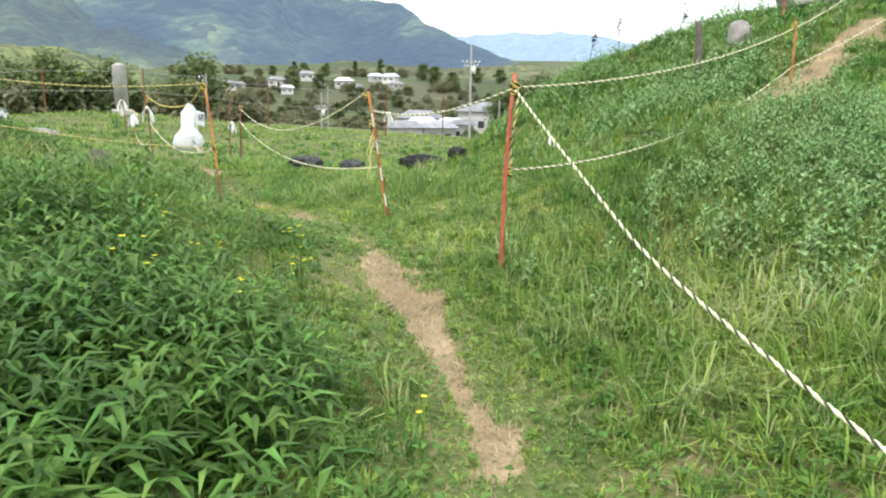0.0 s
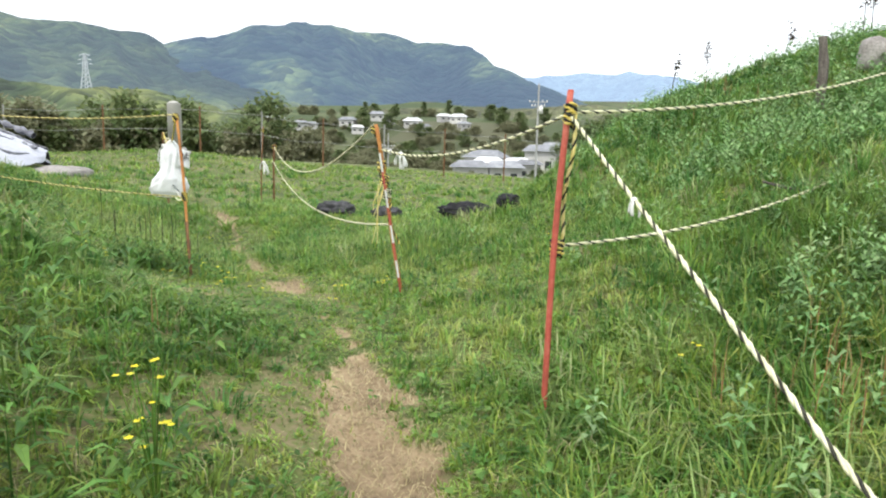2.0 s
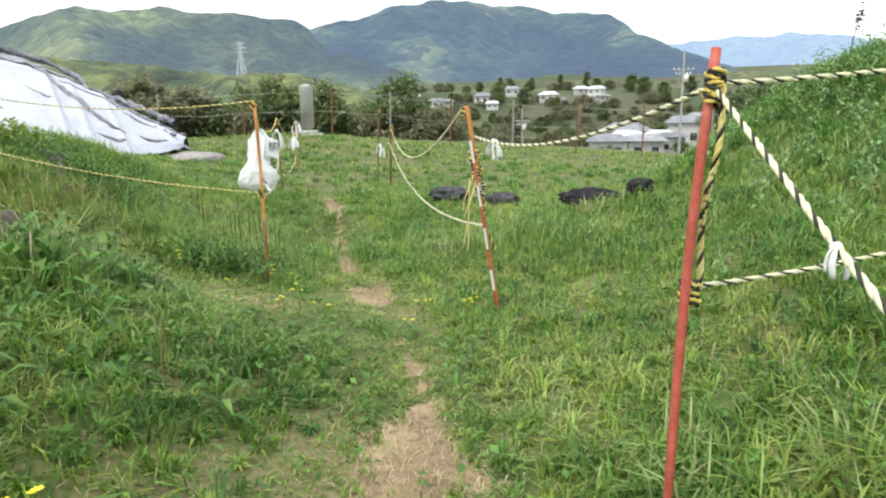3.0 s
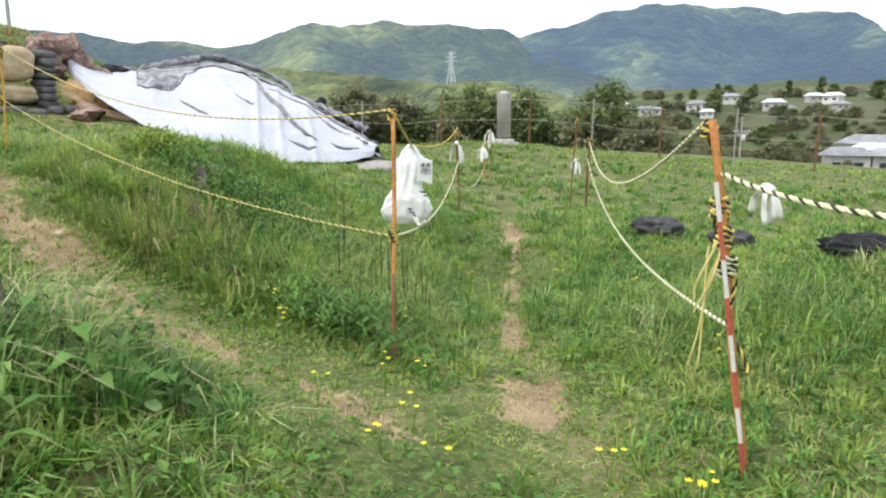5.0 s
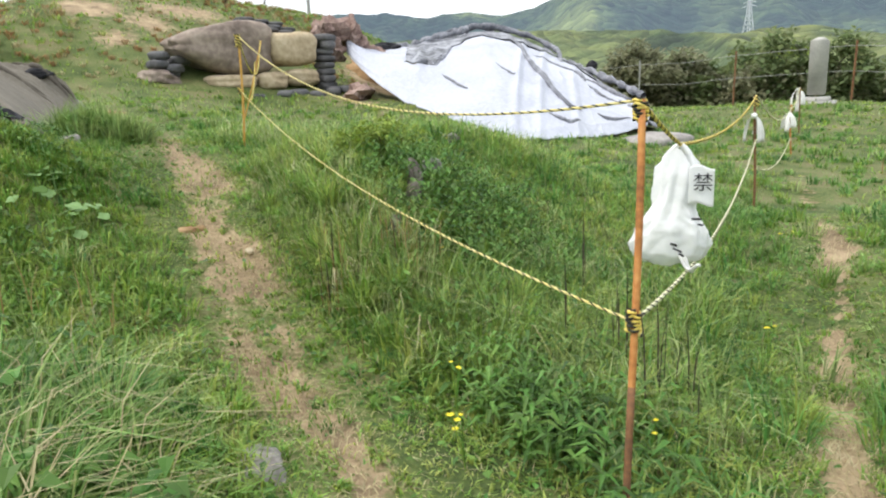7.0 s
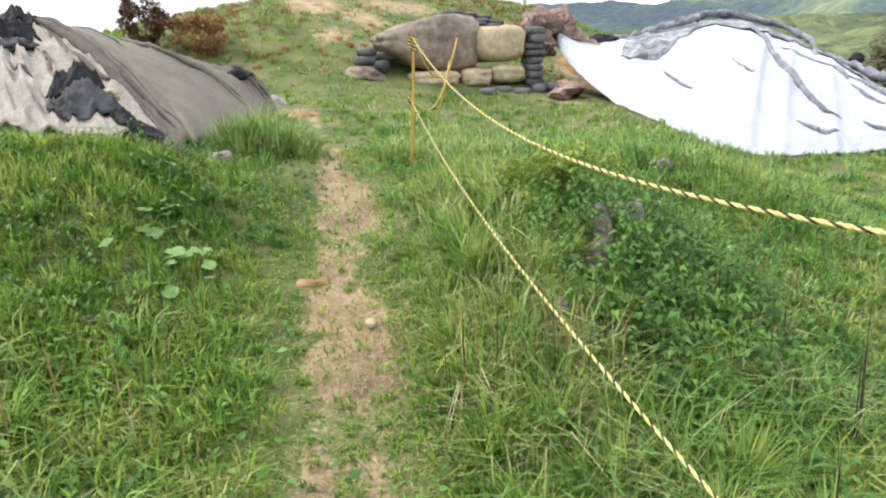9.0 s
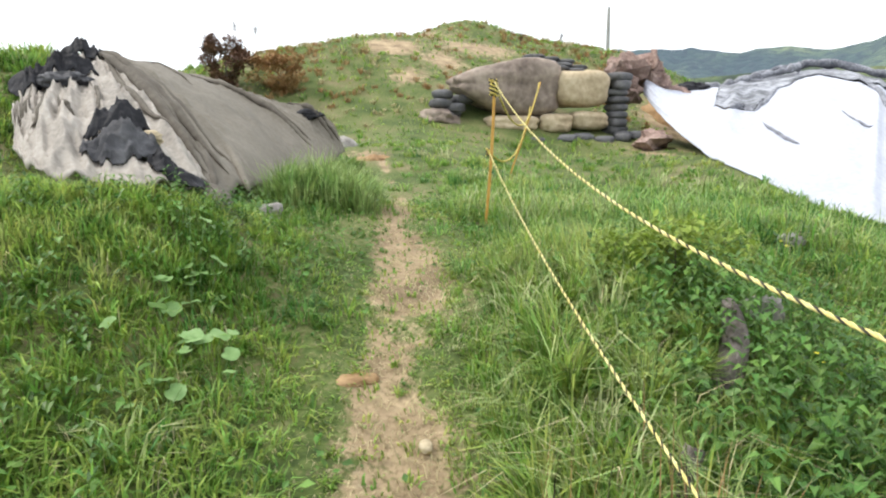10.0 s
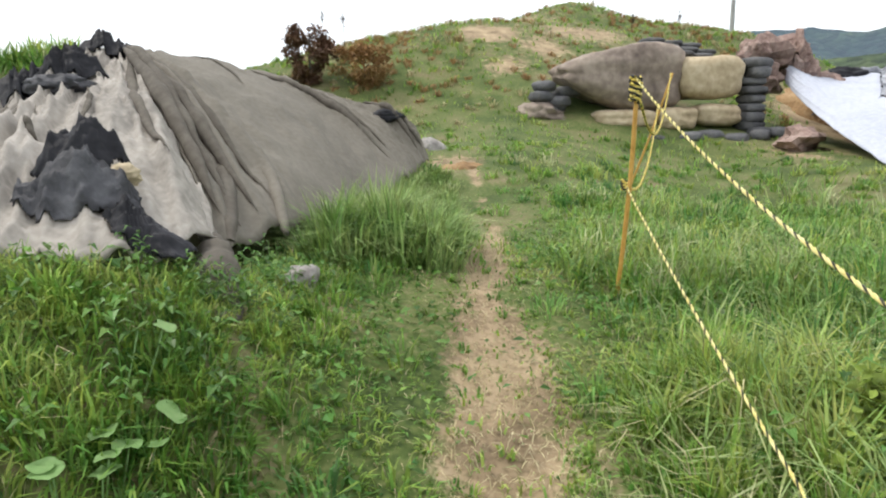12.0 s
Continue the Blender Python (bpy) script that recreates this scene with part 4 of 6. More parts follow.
boulder("rubble_stone", (-16.7, 8.35, 2.15), (1.0, 0.9, 0.55), ROCK, "brown rubble against the boulder's low end", 21, 2.2, 0.3, category="rubble")
boulder("broken_rock", (-17.3, 12.75, 3.12), (0.9, 1.15, 1.0), ROCK_RED, "broken reddish rock on the mound's shoulder", 23, 1.7, 0.5, category="rock", detail=3, facets=True)
boulder("broken_rock", (-16.9, 13.6, 2.62), (0.7, 0.7, 0.5), ROCK_RED, "smaller reddish rock below the shoulder", 27, 1.7, 0.5, category="rock", detail=3, facets=True)
boulder("broken_rock", (-15.0, 12.15, 1.68), (0.7, 0.8, 0.45), ROCK_RED, "fallen reddish rock by the white tarpaulin", 29, 1.7, 0.5, category="rock", detail=3, facets=True)
for k, (y, z, w, h) in enumerate(((12.3, 3.3, 0.45, 0.5), (13.2, 2.95, 0.5, 0.7), (13.05, 3.3, 0.3, 0.55), (12.55, 2.75, 0.5, 0.5))):
    boulder("broken_rock", (-17.0, y, z), (0.5, w, h), ROCK_RED, "jagged reddish rock splinter on the shoulder", 71 + k, 1.5, 0.6, category="rock", detail=3, facets=True)
boulder("soil_mound", (-19.6, 15.3, 2.1), (2.4, 2.6, 1.5), SOIL_BANK, "bare orange soil heap behind the tarpaulin", 31, 2.2, 0.12, category="soil heap")
boulder("soil_mound", (-12.1, 6.7, 1.45), (0.4, 0.5, 0.26), SOIL_BANK, "bare brown soil lump at the canvas end", 33, 2.2, 0.2, category="soil heap")
boulder("pale_stone", high(-5.03, 6.53, 0.0), (0.07, 0.05, 0.04), PALE_STONE, "small pale stone lying on the path", 37, 2.6, 0.12, category="stone", detail=3)
boulder("step_stone", high(-5.48, 6.28, -0.035), (0.12, 0.20, 0.07), SOIL_BANK, "flat sandy stone step in the path", 38, 3.5, 0.14, category="stone", turn=10)
boulder("field_stone", high(-3.05, 5.92, 0.0), (0.26, 0.16, 0.09), ROCK_GREY, "flat grey stone at the path's edge", 41, 2.8, 0.16, category="stone", detail=3)
boulder("field_stone", high(-7.1, 5.80, 0.03), (0.18, 0.15, 0.12), ROCK_GREY, "grey stone in the grass before the canvas", 43, 2.6, 0.22, category="stone", detail=3)
boulder("field_stone", high(-6.5, 9.0, 0.03), (0.16, 0.14, 0.10), ROCK_GREY, "grey stone on the grassy bank", 45, 2.6, 0.2, category="stone", detail=3)
boulder("field_stone", high(-13.6, 6.3, 0.0), (0.4, 0.4, 0.3), ROCK_GREY, "grey stone by the end of the canvas", 46, 2.4, 0.2, category="stone", detail=3)
boulder("field_stone", high(-5.45, 8.12, 0.06), (0.10, 0.20, 0.12), ROCK_GREY, "pale broken stone in the weeds", 47, 2.8, 0.2, category="stone", detail=3)
boulder("mound_stone", (3.95, 9.35, float(ground(3.95, 9.35)) + 0.13), (0.28, 0.24, 0.34), ROCK_GREY, "pale grey stone block on the mound", 49, 3.2, 0.14, category="stone", detail=3)
for k, (x, y, w) in enumerate(((5.2, 10.3, 0.7), (5.8, 10.5, 0.8), (6.5, 10.3, 0.6), (5.6, 10.0, 0.5), (6.9, 9.9, 0.7))):
    boulder("crest_stone", high(x, y, 0.10), (w, 0.4, 0.26), ROCK_GREY, "flat dark stone on the mound's crest", 51 + k, 2.8, 0.16, group="stones on the crest", category="stone", detail=3)
boulder("gravel_mound", high(-9.5, 15.5, -0.02), (0.9, 1.7, 0.42), ROCK_GREY, "low grey gravel heap beside the tarpaulin", 61, 2.2, 0.1, category="gravel heap")


def sandbag(centre, size, turn, seed, label, material=None):
    bm = bmesh.new()
    bmesh.ops.create_icosphere(bm, subdivisions=3, radius=1)
    for vert in bm.verts:
        c = vert.co.normalized()
        k = (abs(c.x) ** 3 + abs(c.y) ** 4 + abs(c.z) ** 3) ** (-1 / 3.2)
        p = c * k * (1 + 0.10 * noise.noise(c * 2.3 + Vector((seed, 0, 0))))
        vert.co = Vector((p.x * size[0] / 2, p.y * size[1] / 2 * (1 + 0.08 * math.sin(9 * p.x)), p.z * size[2] / 2))
    bm.transform(Matrix.Rotation(radians(turn), 4, "Z"))
    me = bpy.data.meshes.new("sandbag")
    for face in bm.faces:
        face.smooth = True
    bm.to_mesh(me)
    bm.free()
    me.materials.append(material or SACK_GREY)
    ob = new("sandbag", me)
    ob.location = centre
    tagged(ob, label, "sandbag", "sandbags round the boulders")


r = random.Random(5)
for k in range(8):
    sandbag((-16.45 + r.uniform(-0.05, 0.05), 11.98 + 0.012 * k * r.uniform(0.5, 1.2), 1.92 + 0.155 * k), (0.5, r.uniform(0.32, 0.50), r.uniform(0.15, 0.24)), r.uniform(-25, 25), k, "dark grey filled sandbag in an upright stack")
for k in range(3):
    sandbag((-16.1 + 0.1 * k, 12.05 + 0.28 * k, 1.80), (0.42, 0.36, 0.2), r.uniform(-20, 20), 20 + k, "dark grey sandbag at the stack's foot")
for k in range(7):
    sandbag((-15.95 + r.uniform(-0.12, 0.12), 9.75 + 0.36 * k + r.uniform(-0.06, 0.06), 1.72 + r.uniform(-0.05, 0.05)), (0.45, r.uniform(0.32, 0.46), r.uniform(0.14, 0.22)), r.uniform(-30, 30), 90 + k, "dark grey sandbag lying below the foundation stones")
for k in range(9):
    sandbag((-16.75 + r.uniform(-0.2, 0.2), 8.25 + r.uniform(0, 0.75), 1.95 + 0.09 * k), (0.4, r.uniform(0.3, 0.5), 0.2), r.uniform(-40, 40), 120 + k, "dark weathered sandbag heaped at the boulder's end")
for row in range(3):
    for k in range(5 - row):
        sandbag((-17.0 - 0.15 * row, 10.2 + 0.34 * k + 0.12 * row, 3.33 + 0.085 * row - 0.05 * k), (0.6, 0.42, 0.12), r.uniform(-6, 6), 40 + 9 * row + k, "flattened dark sandbag laid over the boulders")



# ---- tarpaulins ----
def drape(low, high_edge, nu, nv, bulge, folds, seed, lift=0.03, crease=0.0, lump=0.0, crinkle=1.0):
    """A cloth between a low and a high edge, bulging over its heap, with folds that run downhill."""
    u, v = np.meshgrid(np.linspace(0, 1, nu), np.linspace(0, 1, nv))
    p = spline(low, u) * (1 - v[..., None]) + spline(high_edge, u) * v[..., None]
    f = np.zeros_like(u)
    r = np.random.default_rng(seed)
    for centre, width, height, slant in folds:
        c = centre + slant * (1 - v)
        f += height * np.exp(-((u - c) / width) ** 2) * (0.25 + 0.75 * np.sin(np.pi * np.clip(v * 0.9 + 0.1, 0, 1)))
    wrinkle = (vnoise(u * 9, v * 2.5, 0.5, seed, 4) - 0.5) * 0.09 + (vnoise(u * 30, v * 12, 0.6, seed + 5, 3) - 0.5) * 0.035
    wrinkle = crinkle * wrinkle + lump * (vnoise(u * 4 + v, v * 3.2 - u, 0.8, seed + 40, 3) - 0.5) * np.sin(np.pi * np.clip(v, 0, 1)) ** 0.5
    for k, (a, b) in enumerate(((7, 2.0), (3.5, 5.0), (14, 6.0))):
        ridged = 1 - np.abs(2 * vnoise(u * a + 1.5 * v, v * b - 0.8 * u, 0.6, seed + 20 + k, 2) - 1)
        wrinkle = wrinkle + crease * ridged ** 6 * (1.0, 0.9, 0.4)[k]
    p[..., 2] += bulge * np.sin(np.pi * v) ** 0.8 + f + wrinkle
    under = ground(p[..., 0], p[..., 1]) + lift
    p[..., 2] = np.maximum(p[..., 2], under)
    idx = np.arange(nu * nv).reshape(nv, nu)
    faces = np.stack([idx[:-1, :-1], idx[:-1, 1:], idx[1:, 1:], idx[1:, :-1]], -1).reshape(-1, 4)
    return p, faces


def tarp_part(name, p, faces, material, parent, label=""):
    ob = array_part(name, p.reshape(-1, 3), faces, material, parent, label)
    ob.modifiers.new("thick", "SOLIDIFY").thickness = 0.012
    return ob


white = thing("white_tarpaulin", "large white tarpaulin spread over a mound", "tarpaulin")
front = [(-16.85, 12.80, 2.66), (-14.6, 12.35, 1.95), (-12.2, 12.0, 1.32), (-9.4, 11.9, 0.84), (-9.4, 13.3, 0.74), (-10.0, 14.9, 0.66), (-10.6, 16.6, 0.70)]
ridge = [(-17.1, 13.0, 2.72), (-18.2, 14.6, 2.75), (-18.6, 16.6, 3.1), (-18.0, 18.2, 3.3), (-17.0, 19.2, 2.75), (-14.8, 19.0, 1.85), (-11.2, 17.6, 0.62)]
pw, fw = drape(front, ridge, 260, 150, 0.28, [(0.30, 0.012, 0.06, 0.02), (0.62, 0.010, 0.10, -0.10), (0.70, 0.012, 0.07, -0.12), (0.80, 0.015, 0.06, -0.1), (0.45, 0.02, 0.05, 0.06)], 9, crease=0.035, crinkle=0.4)
un, vn = np.meshgrid(np.linspace(0, 1, 260), np.linspace(0, 1, 150))
ragged_edge = 0.05 * (vnoise(un * 30, vn * 9, 1, 88) - 0.5)
turned = (vn > np.interp(un, [0.0, 0.24, 0.27, 0.31, 0.36, 0.39, 0.44, 0.49, 0.57, 0.62, 0.75, 0.86, 0.92, 1.0], [1.1, 1.1, 0.36, 0.33, 0.38, 0.62, 0.80, 0.82, 0.74, 0.80, 0.86, 0.70, 0.55, 0.60]) + ragged_edge)
grey_face = turned[:-1, :-1].reshape(-1)
lifted = pw.copy()
lifted[..., 2] += np.where(turned, 0.03 + 0.10 * np.abs(vnoise(un * 22 + vn * 5, vn * 14, 1, 89) - 0.5), 0)
tarp_part("sheet", pw, fw[~grey_face], TARP_WHITE, white)
tarp_part("turned_hem", lifted, fw[grey_face], TARP_HEM, white, "crumpled silver-grey hem turned over the top")
back = [(-18.9, 14.2, 1.6), (-20.2, 16.0, 1.4), (-20.0, 18.5, 1.2), (-18.5, 20.6, 0.9), (-15.8, 20.8, 0.6), (-12.2, 18.9, 0.5)]
pb, fb = drape(back, ridge[1:], 80, 30, 0.1, [], 13)
tarp_part("back_sheet", pb, fb, TARP_SILVER_AND_SHADE, white, "silver underside of the tarpaulin")
for k, (line, wd) in enumerate((([(-17.9, 15.6, 2.98), (-18.3, 16.6, 3.22), (-17.9, 17.8, 3.42), (-17.2, 18.7, 3.15), (-16.2, 19.0, 2.7), (-15.2, 18.4, 2.35), (-13.6, 16.9, 1.72)], 0.10),
                                ([(-17.6, 14.4, 2.74), (-17.7, 15.6, 2.95), (-17.6, 17.0, 3.3)], 0.13), ([(-15.4, 18.9, 2.18), (-13.6, 18.4, 1.75), (-11.6, 17.6, 1.25)], 0.10), ([(-14.3, 17.5, 1.9), (-12.4, 17.0, 1.35), (-10.8, 16.6, 0.92)], 0.08))):
    t = np.linspace(0, 1, 60)
    c = spline(line, t)
    c[:, 2] += 0.05 + 0.05 * vnoise(t * 12, t * 0, 1, 60 + k)
    v, f = tube(c, wd, 9, 0.25 + 1.0 * vnoise(t * 22, t * 0 + k, 1, 61))
    v[:, 2] += 0.14 * (vnoise(v[:, 0] * 6, v[:, 1] * 6 + v[:, 2] * 5, 1, 62 + k) - 0.5)
    array_part("rolled_fold", v, f, TARP_SILVER_AND_SHADE, white, "crumpled silver-grey fold")


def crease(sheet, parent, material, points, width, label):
    """A narrow pinched fold that lies on a sheet, between places given as shares along and up it. Its dark material
    paints the shade of the fold.
    """
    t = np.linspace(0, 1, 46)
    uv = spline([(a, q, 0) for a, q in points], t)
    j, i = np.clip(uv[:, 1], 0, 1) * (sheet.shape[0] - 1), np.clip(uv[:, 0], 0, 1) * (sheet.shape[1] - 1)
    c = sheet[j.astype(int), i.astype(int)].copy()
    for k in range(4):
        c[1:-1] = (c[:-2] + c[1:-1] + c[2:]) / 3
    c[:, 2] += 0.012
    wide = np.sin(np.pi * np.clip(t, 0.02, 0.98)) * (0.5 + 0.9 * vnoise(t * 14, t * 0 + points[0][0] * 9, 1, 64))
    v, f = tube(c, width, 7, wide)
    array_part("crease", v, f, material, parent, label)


# Dark grey tubes on the white sheet paint the shade inside its creases.
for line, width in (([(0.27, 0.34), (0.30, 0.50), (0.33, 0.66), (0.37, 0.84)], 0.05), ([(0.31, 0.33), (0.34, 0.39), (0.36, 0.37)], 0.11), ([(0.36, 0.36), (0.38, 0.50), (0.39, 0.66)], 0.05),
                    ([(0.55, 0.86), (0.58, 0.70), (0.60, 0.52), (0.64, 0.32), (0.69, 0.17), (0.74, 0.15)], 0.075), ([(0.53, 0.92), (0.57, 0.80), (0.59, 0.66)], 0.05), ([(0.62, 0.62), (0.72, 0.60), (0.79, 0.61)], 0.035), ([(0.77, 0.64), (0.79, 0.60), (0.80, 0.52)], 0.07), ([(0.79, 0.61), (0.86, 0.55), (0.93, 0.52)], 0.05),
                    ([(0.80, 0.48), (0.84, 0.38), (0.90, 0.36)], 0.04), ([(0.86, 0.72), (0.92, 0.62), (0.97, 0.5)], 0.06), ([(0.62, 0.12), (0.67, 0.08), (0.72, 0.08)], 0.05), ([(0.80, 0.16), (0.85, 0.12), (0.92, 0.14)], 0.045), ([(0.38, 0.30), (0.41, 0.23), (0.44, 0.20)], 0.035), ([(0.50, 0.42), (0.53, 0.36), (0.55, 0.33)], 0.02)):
    crease(pw, white, TARP_SILVER_AND_SHADE, line, width, "pinched crease with its shade painted dark")


def sack(centre, size, seed, label, material=None, group="black sacks", name="plastic_sack", sharp=False):
    """A slumped, wrinkled plastic sack."""
    bm = bmesh.new()
    bmesh.ops.create_icosphere(bm, subdivisions=4, radius=1)
    off = Vector((seed * 2.3, seed, 0))
    for vert in bm.verts:
        c = vert.co.normalized()
        ridge_n = 0.55 * max(0.0, 1 - abs(noise.noise(c * 1.2 + off)) * 1.3) + 0.30 * max(0.0, 1 - abs(noise.noise(Vector((c.x, c.y, c.z * 2.2)) * 2.2 + off)) * 2.4) ** 2 + 0.10 * max(0.0, 1 - abs(noise.noise(c * 6 + off)) * 2.2)
        if sharp:
            ridge_n = 0.5 * max(0.0, 1 - abs(noise.noise(c * 1.5 + off)) * 1.6) ** 1.5 + 0.34 * max(0.0, 1 - abs(noise.noise(c * 3.6 + off)) * 1.7) ** 1.5 + 0.16 * max(0.0, 1 - abs(noise.noise(c * 8 + off)) * 1.6)
        p = c * (0.52 + 0.66 * ridge_n)
        vert.co = Vector((p.x * size[0] / 2, p.y * size[1] / 2, max(p.z, -0.75) * size[2] / 2))
    me = bpy.data.meshes.new(name)
    for face in bm.faces:
        face.smooth = True
    bm.to_mesh(me)
    bm.free()
    me.materials.append(material or SACK_BLACK)
    ob = new(name, me)
    ob.location = centre
    return tagged(ob, label, "sack", group)


canvas = thing("olive_canvas", "olive-grey canvas sheet draped over a spoil mound", "tarpaulin")
low = [(-7.25, 5.42, 1.42), (-8.2, 5.60, 1.42), (-9.4, 5.85, 1.42), (-10.6, 6.05, 1.48), (-11.3, 6.2, 1.56), (-11.6, 6.3, 1.62)]
top = [(-9.3, 4.10, 2.54), (-9.9, 4.02, 2.60), (-11.2, 4.15, 2.66), (-12.0, 4.5, 2.54), (-11.9, 5.3, 2.26), (-11.75, 5.95, 2.02)]
pc, fc = drape(low, top, 240, 50, 0.20, [(0.04, 0.018, 0.07, 0.0), (0.10, 0.016, 0.08, 0.02), (0.16, 0.014, 0.06, 0.04), (0.55, 0.014, 0.07, 0.05), (0.60, 0.012, 0.05, 0.05), (0.34, 0.03, 0.03, 0.03), (0.86, 0.016, 0.06, 0.0)], 17, crease=0.02)
tarp_part("sheet", pc, fc, TARP_OLIVE, canvas)
# Fold shade on the olive sheet, painted by tubes of darker canvas colour.
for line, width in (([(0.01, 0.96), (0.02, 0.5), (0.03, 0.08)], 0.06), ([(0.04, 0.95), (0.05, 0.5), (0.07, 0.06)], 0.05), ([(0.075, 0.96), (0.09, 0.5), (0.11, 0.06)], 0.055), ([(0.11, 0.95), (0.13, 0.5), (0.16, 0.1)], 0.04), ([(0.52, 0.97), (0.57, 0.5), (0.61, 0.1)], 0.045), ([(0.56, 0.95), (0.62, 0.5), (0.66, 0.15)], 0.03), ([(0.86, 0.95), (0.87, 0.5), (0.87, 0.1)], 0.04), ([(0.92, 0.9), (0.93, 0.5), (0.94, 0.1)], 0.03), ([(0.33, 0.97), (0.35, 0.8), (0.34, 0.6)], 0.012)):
    crease(pc, canvas, TARP_FOLD_SHADE, line, width, "canvas fold with its shade painted dark")
behind = [(-9.6, 3.6, 2.3), (-10.3, 3.4, 2.3), (-11.8, 3.5, 2.15), (-12.9, 4.0, 1.9), (-12.8, 5.2, 1.6)]
pd, fd = drape(behind, top[:5], 50, 14, 0.05, [], 19)
tarp_part("back_sheet", pd, fd, TARP_OLIVE, canvas)
beige = thing("beige_canvas", "bleached beige canvas sheet slumped down the mound's near side", "tarpaulin")
low = [(-7.8, 4.05, 2.0), (-7.0, 4.38, 1.72), (-6.42, 4.76, 1.60), (-6.42, 5.05, 1.57), (-6.55, 5.35, 1.55), (-7.15, 5.45, 1.48)]
top = [(-8.7, 3.88, 2.28), (-8.9, 3.92, 2.38), (-9.1, 3.96, 2.47), (-9.25, 4.0, 2.52), (-9.4, 4.08, 2.54), (-9.35, 4.25, 2.50)]
pe, fe = drape(low, top, 110, 70, 0.05, [(0.3, 0.05, 0.05, 0.05), (0.52, 0.04, 0.05, -0.08), (0.88, 0.03, 0.10, 0.02)], 23, crease=0.05, lump=0.08)
tarp_part("sheet", pe, fe, TARP_BEIGE, beige)
# The same painted fold shade on the beige sheet.
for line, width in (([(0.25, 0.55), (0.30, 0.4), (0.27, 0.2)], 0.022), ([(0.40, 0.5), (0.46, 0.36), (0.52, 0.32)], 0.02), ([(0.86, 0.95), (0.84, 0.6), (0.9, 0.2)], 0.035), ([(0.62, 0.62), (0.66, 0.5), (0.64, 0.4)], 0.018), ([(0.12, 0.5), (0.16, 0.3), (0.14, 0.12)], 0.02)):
    crease(pe, beige, TARP_FOLD_SHADE, line, width, "canvas fold with its shade painted dark")
# Bunched folds; two of the four take the painted shade colour.
for k, (line, wd, m) in enumerate((([(-9.3, 4.25, 2.52), (-8.75, 4.75, 2.15), (-8.1, 5.15, 1.78), (-7.35, 5.42, 1.48)], 0.10, TARP_FOLD_SHADE), ([(-9.25, 4.15, 2.52), (-8.5, 4.68, 2.10), (-7.8, 5.05, 1.76), (-7.1, 5.42, 1.50)], 0.085, TARP_BEIGE),
                                   ([(-9.3, 4.35, 2.46), (-8.9, 4.95, 2.05), (-8.4, 5.35, 1.72), (-7.8, 5.58, 1.45)], 0.07, TARP_OLIVE), ([(-7.3, 5.35, 1.52), (-6.95, 5.48, 1.46), (-6.7, 5.58, 1.35), (-6.45, 5.68, 1.22)], 0.11, TARP_FOLD_SHADE))):
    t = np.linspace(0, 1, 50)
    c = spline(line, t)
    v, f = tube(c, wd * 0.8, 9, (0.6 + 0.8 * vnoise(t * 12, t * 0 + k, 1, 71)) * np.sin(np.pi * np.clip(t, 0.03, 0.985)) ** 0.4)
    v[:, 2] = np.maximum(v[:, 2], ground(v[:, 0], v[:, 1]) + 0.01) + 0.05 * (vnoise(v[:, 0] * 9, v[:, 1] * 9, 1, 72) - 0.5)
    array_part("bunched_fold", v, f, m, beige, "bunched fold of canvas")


def on_sheet(sheet, x, y, dz=0.0):
    """A place on a draped sheet, by its plan position."""
    q = sheet.reshape(-1, 3)
    return (x, y, float(q[np.argmin((q[:, 0] - x) ** 2 + (q[:, 1] - y) ** 2), 2]) + dz)


def crumpled_plastic(sheet, x, y, wide, long_side, turn, lift, seed, label, material=None):
    """A torn piece of plastic sheet heaped on a cloth: ragged outline, pinched ridges, its rim lying down."""
    a, b = np.meshgrid(np.linspace(-1, 1, 46), np.linspace(-1, 1, 46))
    ang = np.arctan2(b, a)
    rim = 0.74 + 0.30 * vnoise(np.cos(ang) * 1.6 + 5, np.sin(ang) * 1.6 + 5, 0.6, seed)
    rad = np.hypot(a, b) / rim
    c, d = math.cos(radians(turn)), math.sin(radians(turn))
    gx, gy = x + a * wide * c - b * long_side * d, y + a * wide * d + b * long_side * c
    q = sheet.reshape(-1, 3)
    near_z = np.array([q[np.argmin((q[:, 0] - i) ** 2 + (q[:, 1] - j) ** 2), 2] for i, j in zip(gx.reshape(-1), gy.reshape(-1))]).reshape(a.shape)
    folds = sum(k * (1 - np.abs(2 * vnoise(a * p + 0.7 * b, b * p * 0.6, 1, seed + n, 2) - 1)) ** 3 for n, (k, p) in enumerate(((0.55, 1.4), (0.35, 3.2), (0.14, 7.0))))
    z = near_z + 0.012 + lift * np.clip(1 - rad ** 2, 0, 1) * 0.8 + lift * folds * np.clip(1.15 - rad, 0.05, 1)
    idx = np.arange(a.size).reshape(a.shape)
    faces = np.stack([idx[:-1, :-1], idx[:-1, 1:], idx[1:, 1:], idx[1:, :-1]], -1).reshape(-1, 4)
    inside = (rad < 1).reshape(-1)
    ob = array_part("plastic_sheet", np.stack([gx, gy, z], -1).reshape(-1, 3), faces[inside[faces].all(1)], material or SACK_BLACK)
    ob.modifiers.new("thick", "SOLIDIFY").thickness = 0.006
    return tagged(ob, label, "plastic sheet", "torn plastic sheets")


crumpled_plastic(pe, -9.25, 4.05, 0.18, 0.24, 20, 0.08, 3, "black plastic sheet bundled on the canvas top")
crumpled_plastic(pe, -8.42, 4.14, 0.11, 0.28, 10, 0.13, 5, "black plastic sheet arched over the canvas")
